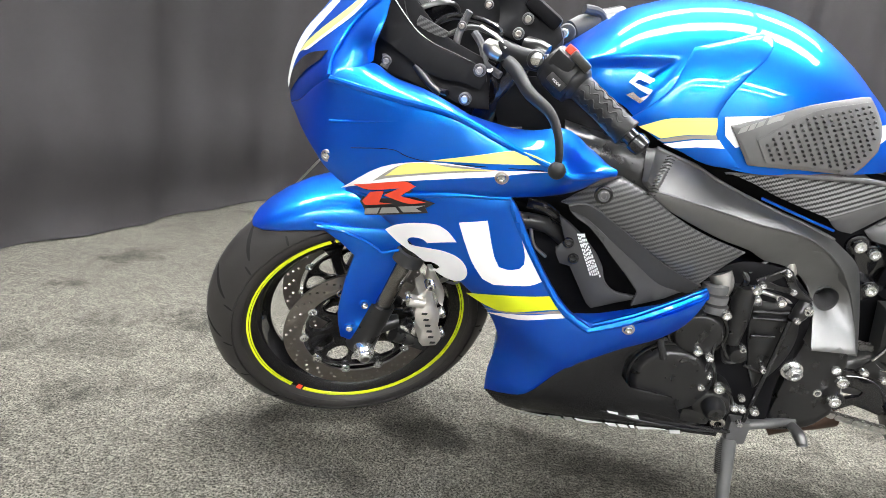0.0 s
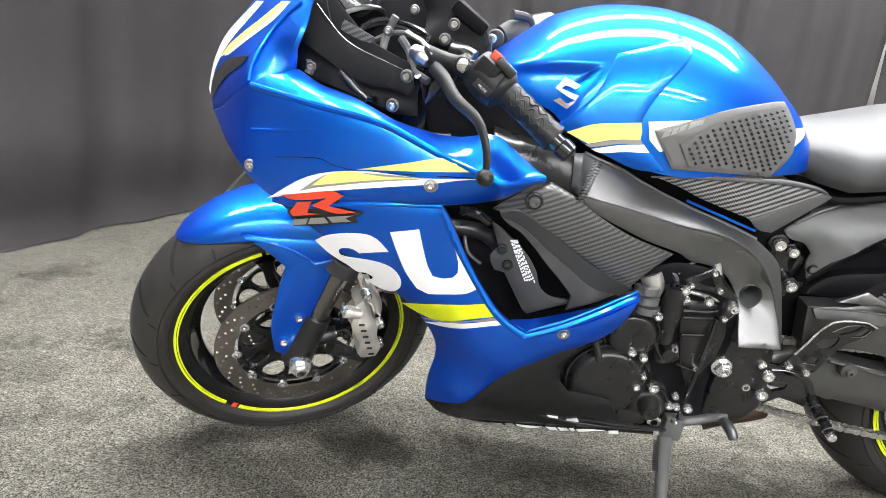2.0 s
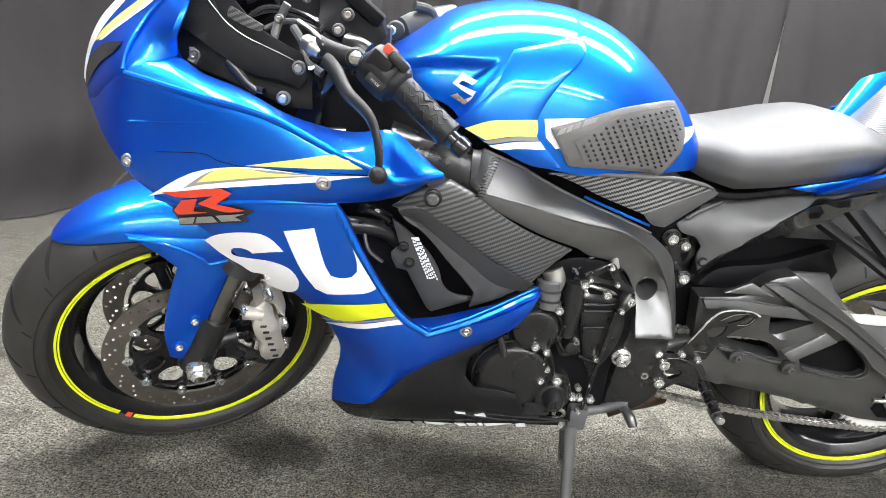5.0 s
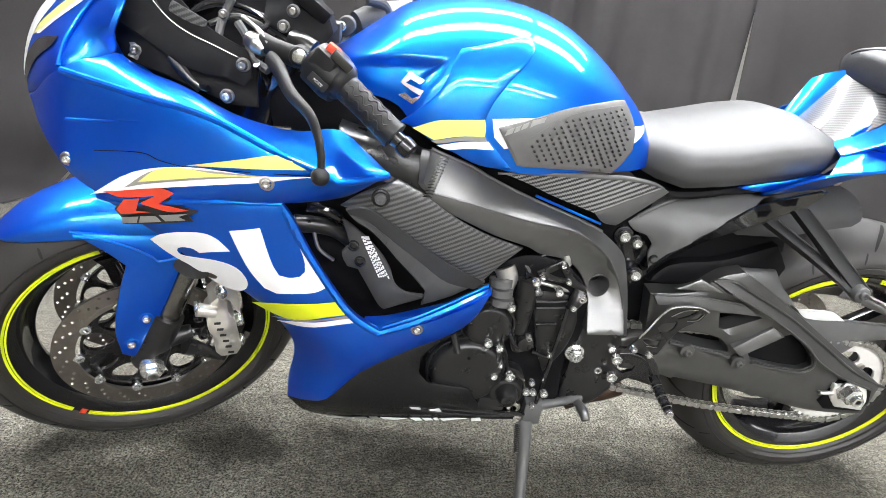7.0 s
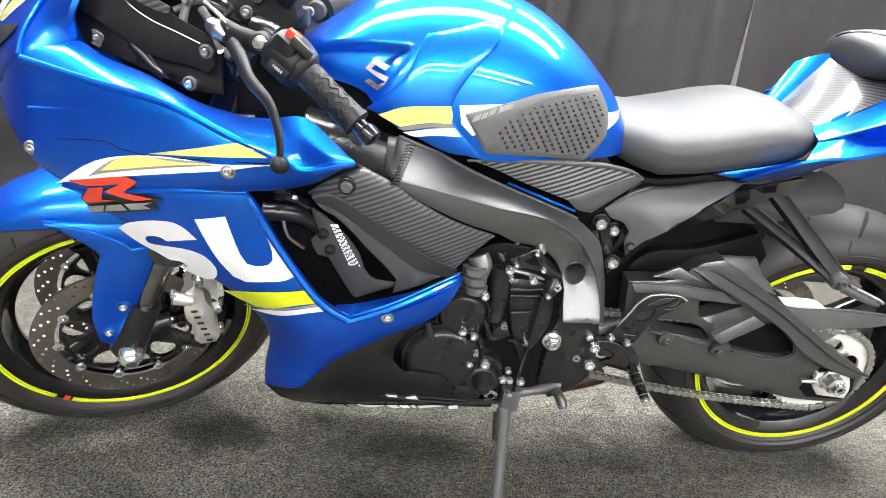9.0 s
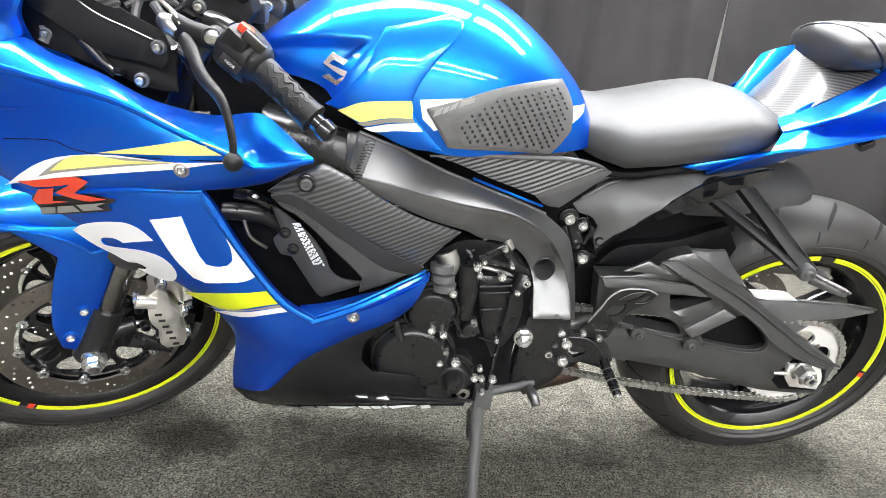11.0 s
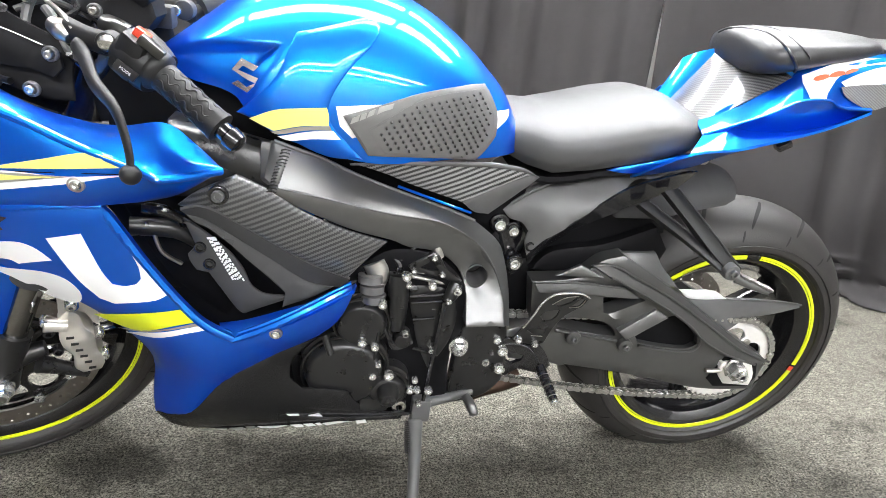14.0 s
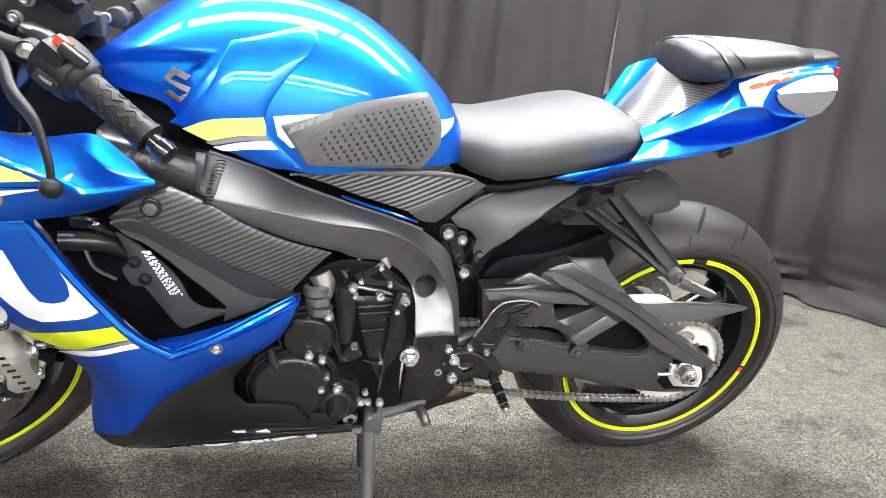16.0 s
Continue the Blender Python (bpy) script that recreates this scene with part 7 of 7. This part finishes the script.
part("brace_edge", tube([(0.979, -0.130, 0.547), (1.015, -0.131, 0.550), (1.073, -0.134, 0.524), (1.152, -0.137, 0.485), (1.24, -0.139, 0.431), (1.331, -0.141, 0.375), (1.400, -0.141, 0.349)], 0.0026, 8), ARM, bike, "rounded upper edge of the brace")
part("brace_edge", tube([(1.015, -0.139, 0.529), (1.062, -0.142, 0.509), (1.139, -0.145, 0.470), (1.196, -0.147, 0.435), (1.232, -0.148, 0.404), (1.293, -0.148, 0.371), (1.366, -0.147, 0.346)], 0.0022, 8), ARM, bike, "rounded lower edge of the brace")
part("guard_rim", tube([(1.190, -0.102, 0.471), (1.284, -0.102, 0.470), (1.392, -0.099, 0.465), (1.464, -0.092, 0.454)], 0.0022, 8), ARM, bike, "rounded top edge of the chain guard")
part("beam_edge", tube([(0.881, -0.132, 0.511), (0.957, -0.133, 0.514), (1.011, -0.134, 0.510), (1.048, -0.135, 0.507)], 0.0020, 8), ARM, bike)
part("swingarm_beam", ribbon([(0.889, -0.136, 0.494), (0.959, -0.138, 0.495), (1.024, -0.138, 0.49), (1.082, -0.138, 0.487)], [(0.88, -0.13, 0.51), (0.957, -0.131, 0.513), (1.011, -0.132, 0.509), (1.05, -0.133, 0.506)], 30, 4, 0.0005, 0.008), ARM, bike, "upper slanting beam of the swingarm", sharp=60)
panel("gusset_plate", [(0.916, -0.128, 0.524), (0.957, -0.128, 0.547), (1.004, -0.13, 0.525), (0.955, -0.13, 0.525)], FRAME, bike, depth=0.006, edge=0.002, lift=0.002)
part("window_lip", tube([(1.109, -0.136, 0.382), (1.161, -0.137, 0.373), (1.211, -0.138, 0.37), (1.232, -0.138, 0.381), (1.23, -0.138, 0.402), (1.204, -0.137, 0.43)], 0.003, 8), ARM, bike)
part("slot_lip", tube([(0.938, -0.134, 0.412), (0.981, -0.135, 0.406), (1.027, -0.135, 0.397), (1.063, -0.135, 0.391)], 0.003, 8), ARM, bike)
panel("inner_strut", [(1.059, -0.138, 0.415), (1.123, -0.134, 0.463), (1.15, -0.136, 0.447), (1.102, -0.14, 0.416), (1.076, -0.142, 0.4)], ALLOYD, bike, label="dull grey cast strut", depth=0.012, edge=0.002, lift=0.003)
# Added near-black sheet keeps the swingarm window dark; the bike has no such plate.
panel("arm_window_fill", [(1.083, -0.112, 0.439), (1.181, -0.112, 0.461), (1.281, -0.112, 0.383), (1.283, -0.112, 0.323), (1.123, -0.112, 0.337)], INNER, bike, depth=0.004, edge=0.001)
panel("hugger_flank", [(1.015, -0.112, 0.555), (1.035, -0.108, 0.563), (1.105, -0.106, 0.565), (1.126, -0.108, 0.537), (1.144, -0.112, 0.52), (1.163, -0.118, 0.5), (1.1, -0.124, 0.516), (1.052, -0.124, 0.538)], PLASTIC, bike, label="grey-black flank of the hugger", depth=0.008, edge=0.003)
for at, r in (((1.081, -0.142, 0.382), 0.009), ((0.974, -0.142, 0.399), 0.009)):
    part("guard_tab", disc(r * 1.6, 0.012, at, 0.003, 20), ARM, bike)
    bolt("guard_bolt", at, r * 0.8, bike, ALLOYD)
AXLE = (1.324, -0.141, 0.336)
panel("axle_block", [(1.299, -0.138, 0.318), (1.297, -0.138, 0.345), (1.313, -0.138, 0.348), (1.363, -0.138, 0.346), (1.379, -0.138, 0.312), (1.378, -0.138, 0.288), (1.319, -0.138, 0.293)], SPROCKET, bike, label="silver chain adjuster block", depth=0.014, edge=0.002, lift=0.004)
panel("axle_slot", [(1.284, -0.136, 0.299), (1.305, -0.136, 0.354), (1.381, -0.136, 0.342), (1.393, -0.136, 0.304), (1.382, -0.136, 0.28), (1.304, -0.136, 0.281)], INNER, bike, depth=0.006, edge=0.002)
part("adjuster_bolt", tube([(1.268, -0.142, 0.327), (1.298, -0.142, 0.327)], 0.0045, 10), STEEL, bike)
part("axle_nut", join(lathe([(0.006, -0.028), (0.015, -0.028), (0.019, -0.024), (0.019, -0.006), (0.023, -0.004), (0.023, 0.0)], 6), lathe([(0.006, -0.036), (0.011, -0.036), (0.012, -0.03), (0.012, 0.0)], 20)), BOLT, bike, "bright rear axle nut", m=Matrix.Translation(AXLE))
part("axle_core", disc(0.0065, 0.01, (AXLE[0], AXLE[1] - 0.033, AXLE[2]), 0.001, 16), BLACKV, bike)
HUBR = Vector((AXLE[0] + 0.014, -0.098, AXLE[2] - 0.014))
teeth = []
n = 43
for k in range(n * 4):
    a = 2 * math.pi * k / (n * 4)
    r = 0.0965 + (0.004 if k % 4 in (1, 2) else -0.002)
    teeth.append((HUBR.x + r * math.cos(a), 0, HUBR.z + r * math.sin(a)))
cuts = []
for k in range(5):
    a = 2 * math.pi * (k + 0.25) / 5
    cuts.append([(HUBR.x + 0.062 * math.cos(a + 0.42 * math.cos(q)) + 0.016 * math.sin(q) * math.cos(a), HUBR.z + 0.062 * math.sin(a + 0.42 * math.cos(q)) + 0.016 * math.sin(q) * math.sin(a)) for q in (2 * math.pi * i / 16 for i in range(16))])
part("rear_sprocket", sheet(teeth, lambda x, z: HUBR.y, 0.006, 0.0, 0.5, 0, cuts), SPROCKET, bike, "silver rear sprocket with round windows")
for k in range(5):
    a = 2 * math.pi * (k + 0.75) / 5
    bolt("sprocket_bolt", (HUBR.x + 0.055 * math.cos(a), HUBR.y, HUBR.z + 0.055 * math.sin(a)), 0.008, bike, STEEL, socket=False)

# chain: bent along its two runs and round the sprocket
r2 = 0.100
low0 = Vector((0.823, -0.098, 0.281))
top0, top1 = Vector((0.846, -0.098, 0.423)), HUBR + Vector((-0.012, 0, r2))
path = [top0.lerp(top1, k / 20) for k in range(20)]
path += [HUBR + r2 * Vector((math.sin(a), 0, math.cos(a))) for a in (radians(-8 + 198 * k / 26) for k in range(27))]
last = path[-1]
path += [last.lerp(low0, k / 24) + Vector((0, 0, -0.012 * math.sin(math.pi * k / 24))) for k in range(1, 25)]
P = [Vector((p.x, -0.098, p.z)) for p in path]
step, walked, spots = 0.0159, 0.0, []
target = 0.0
for a, b in zip(P, P[1:]):
    d = (b - a).length
    while target <= walked + d:
        spots.append(a.lerp(b, (target - walked) / d))
        target += step
    walked += d
def link_bm(out):
    y = 0.0058 if out else 0.0042
    bms = []
    for s in (-1, 1):
        plate = []
        for k in range(20):
            q = 2 * math.pi * k / 20
            plate.append((step / 2 * (1 if math.cos(q) > 0 else -1) * min(1, abs(math.cos(q)) * 1.6) + 0.0070 * math.cos(q), 0, 0.0100 * math.sin(q) * (0.40 + 0.60 * abs(math.cos(q)))))
        yy = s * y - (0.0009)
        bms.append(sheet(plate, lambda x, z: yy, 0.0018, 0.0, 0.1))
    for s in (-1, 1):
        bms.append(lathe([(1e-5, -y - 0.003 if out else -y), (0.0026, -y - 0.003 if out else -y), (0.0032, -y), (0.0048, -y + 0.002), (0.0048, y), (0.003, y + 0.002)], 10))
        bmesh.ops.translate(bms[-1], vec=(s * step / 2, 0, 0), verts=bms[-1].verts)
    return join(*bms)
chain = new("drive_chain")
chain.parent = bike
tagged(chain, "oiled steel drive chain")
link_mesh = []
for out in (True, False):
    me = bpy.data.meshes.new("chain_link")
    lb = link_bm(out)
    lb.to_mesh(me)
    lb.free()
    me.materials.append(CHAIN if out else CHAIND)
    link_mesh.append(me)
for k, (a, b) in enumerate(zip(spots, spots[1:])):
    link = new("chain_link", link_mesh[k % 2])
    link.parent = chain
    d = b - a
    link.matrix_local = Matrix.Translation((a + b) / 2) @ Matrix.Rotation(-math.atan2(d.z, d.x), 4, "Y")
rr = REAR
part("rear_brake_disc", rotor(0.108, 0.075, 0.075, 0.005, 18, 72), DISC, rear_wheel, "drilled rear brake disc", m=rr)
part("rear_caliper", box((0.09, 0.045, 0.06), (0.06, 0.09, 0.13), 0.014), STEEL, bike, "rear brake caliper", m=rr)

# ---- tail ----
def patch(c, n=10, crown=0.012):
    """A bowed quad: c holds four corners in order."""
    c = [Vector(p) for p in c]
    bm = bmesh.new()
    grid = []
    nrm = (c[1] - c[0]).cross(c[3] - c[0]).normalized()
    for i in range(n + 1):
        u = i / n
        grid.append([bm.verts.new(c[0].lerp(c[1], u).lerp(c[3].lerp(c[2], u), v) + nrm * crown * 4 * v * (1 - v)) for v in (j / n for j in range(n + 1))])
    for i in range(n):
        for j in range(n):
            bm.faces.new((grid[i][j], grid[i + 1][j], grid[i + 1][j + 1], grid[i][j + 1]))
    if bm.faces:
        bm.normal_update()
        if sum(f.normal.z for f in bm.faces) < 0:
            bmesh.ops.reverse_faces(bm, faces=bm.faces)
    bmesh.ops.solidify(bm, geom=list(bm.faces), thickness=0.004)
    return bm
part("tail_hump", patch([(1.113, -0.1, 0.802), (1.262, -0.078, 0.884), (1.197, 0.045, 0.905), (1.119, 0.03, 0.808)]), CARBON2, bike, "bright carbon-look tail hump")
part("tail_facet", ribbon([(1.084, -0.1560, 0.799), (1.1306, -0.1481, 0.813), (1.1659, -0.1419, 0.8238), (1.1964, -0.1364, 0.8336), (1.2262, -0.1312, 0.8464), (1.2543, -0.1262, 0.8583)], [(1.098, -0.104, 0.806), (1.1587, -0.0942, 0.8269), (1.1934, -0.089, 0.8424), (1.2311, -0.0833, 0.8656), (1.2588, -0.0792, 0.8847), (1.2745, -0.0768, 0.893)], 40, 6, 0.0012), BLUE, bike, "bright upper facet of the tail", sharp=60)
part("tail_facet", ribbon([(1.1524, -0.1283, 0.806), (1.1805, -0.1233, 0.8027), (1.2352, -0.1136, 0.8018), (1.2836, -0.105, 0.8055), (1.3196, -0.0986, 0.8111), (1.3558, -0.0922, 0.8178), (1.3907, -0.086, 0.8286), (1.4312, -0.0788, 0.8428)], [(1.1391, -0.1466, 0.8114), (1.1659, -0.1419, 0.8238), (1.1964, -0.1364, 0.8336), (1.2262, -0.1312, 0.8464), (1.2571, -0.1257, 0.8575), (1.3097, -0.1163, 0.8593), (1.3435, -0.1103, 0.8492), (1.4116, -0.0983, 0.8474)], 40, 6, 0.0), BLUE, bike, "deep blue hollow facet of the tail", sharp=60)
part("tail_facet", ribbon([(1.048, -0.1952, 0.7787), (1.0783, -0.1943, 0.7821), (1.1327, -0.1829, 0.7888), (1.2031, -0.1614, 0.7992), (1.2786, -0.138, 0.8103), (1.3418, -0.1194, 0.8246), (1.3798, -0.1086, 0.8351), (1.4109, -0.101, 0.8461)], [(1.084, -0.1555, 0.7985), (1.1341, -0.1440, 0.8090), (1.1805, -0.1233, 0.8027), (1.2352, -0.1136, 0.8018), (1.2958, -0.1028, 0.8067), (1.3558, -0.0922, 0.8178), (1.3907, -0.086, 0.8286), (1.4312, -0.0788, 0.8428)], 40, 6, 0.0008), BLUE, bike, "bright lower facet of the tail", sharp=60)
part("tail_facet", ribbon([(1.00, -0.128, 0.716), (1.09, -0.128, 0.738), (1.1449, -0.118, 0.755), (1.2125, -0.105, 0.772), (1.2837, -0.092, 0.790), (1.3436, -0.084, 0.808), (1.4109, -0.080, 0.836)], [(1.00, -0.140, 0.722), (1.048, -0.1952, 0.7787), (1.1327, -0.1829, 0.7888), (1.2031, -0.1614, 0.7992), (1.2786, -0.138, 0.8103), (1.3418, -0.1194, 0.8246), (1.4109, -0.101, 0.8461)], 40, 6, 0.0), BLUE, bike, "dark blue underside of the tail", sharp=60)
part("tail_crease", tube([(1.086, -0.1560, 0.7995), (1.1306, -0.1485, 0.8133), (1.1659, -0.1423, 0.8241), (1.1964, -0.1368, 0.8339), (1.2262, -0.1316, 0.8467), (1.2571, -0.1262, 0.8580), (1.3097, -0.1168, 0.8598), (1.3435, -0.1107, 0.8497), (1.4116, -0.0987, 0.8478)], 0.0024, 8), BLUE, bike, "bright crease of the tail")
part("tail_side_far", patch([(1.122, 0.03, 0.808), (1.197, 0.045, 0.905), (1.15, 0.075, 0.878), (1.107, 0.06, 0.808)], crown=0.004), BLUE, bike, "blue far side of the tail")
graphic("white_tail_graphic", s_tail, [(1.275, 0.887), (1.357, 0.918), (1.458, 0.931), (1.465, 0.923), (1.405, 0.914), (1.346, 0.893), (1.322, 0.867), (1.32, 0.856), (1.291, 0.856), (1.283, 0.871)], WHITE, "white tail graphic")
graphic("blue_tail_flash", s_tail, [(1.357, 0.911), (1.425, 0.928), (1.467, 0.937), (1.466, 0.932), (1.404, 0.917)], BLUE, "blue tail flash", 0.0036)
for blob in ([(1.2948, 0.8849), (1.2992, 0.8894), (1.3126, 0.8941), (1.3222, 0.895), (1.3219, 0.8909), (1.3109, 0.8866), (1.2996, 0.8838)], [(1.3219, 0.8917), (1.3289, 0.8973), (1.3429, 0.9017), (1.3538, 0.9016), (1.354, 0.8973), (1.3405, 0.8939), (1.3275, 0.8913)], [(1.3539, 0.8982), (1.361, 0.9038), (1.373, 0.9073), (1.3815, 0.9071), (1.3794, 0.9043), (1.3687, 0.9009), (1.359, 0.8977)]):
    graphic("orange_emblem", s_tail, blob, ORANGE, "orange-red tail emblem", 0.0050)
graphic("white_tail_graphic", s_tail, [(1.349, 0.885), (1.383, 0.899), (1.427, 0.914), (1.462, 0.919), (1.473, 0.913), (1.483, 0.894), (1.424, 0.886), (1.361, 0.878)], WHITE, "white rear tail panel", 0.0030)
graphic("grey_tail_panel", s_tail, [(1.35, 0.878), (1.412, 0.885), (1.481, 0.892), (1.482, 0.876), (1.465, 0.853), (1.436, 0.844), (1.391, 0.854), (1.361, 0.866)], GREYWEAVE, "grey woven tail panel", 0.0034)
part("tail_light", box((0.008, 0.014, 0.016), (1.473, -0.058, 0.924), 0.003), REDLENS, bike, "red tail light")
part("plate_hook", box((0.026, 0.02, 0.013), (1.316, -0.05, 0.764), 0.004, Matrix.Rotation(radians(-30), 4, "Y")), GLOSSB, bike, "small black under-tail hook")
part("tail_fastener", disc(0.009, 0.01, (1.122, -0.128, 0.75), 0.003, 20), STEEL, bike)
panel("tail_under", [(0.976, -0.128, 0.72), (1.077, -0.128, 0.739), (1.129, -0.122, 0.748), (1.103, -0.12, 0.732), (1.026, -0.12, 0.713)], BLUE, bike)
panel("under_seat", [(0.808, -0.1, 0.705), (0.87, -0.12, 0.699), (0.967, -0.13, 0.722), (1.104, -0.12, 0.747), (1.109, -0.12, 0.732), (0.97, -0.13, 0.712), (0.863, -0.12, 0.687)], INNER, bike, depth=0.1)

# ---- far side: the same bodywork mirrored ----
for name in ("nose_cowl", "cowl_shoulder", "side_cowl", "side_fairing", "belly_pan", "carbon_scoop_cover", "frame_spar", "spar_top", "pivot_plate", "tank_side_trim", "subframe_cover", "tail_cowl", "swingarm", "tank_front_cover", "inner_cowl", "fairing_lip"):
    src = bpy.data.objects.get(name)
    bm = bmesh.new()
    bm.from_mesh(src.data)
    bmesh.ops.scale(bm, vec=(1, -1, 1), verts=bm.verts)
    bmesh.ops.reverse_faces(bm, faces=bm.faces)
    part(name, bm, src.data.materials[0], bike)
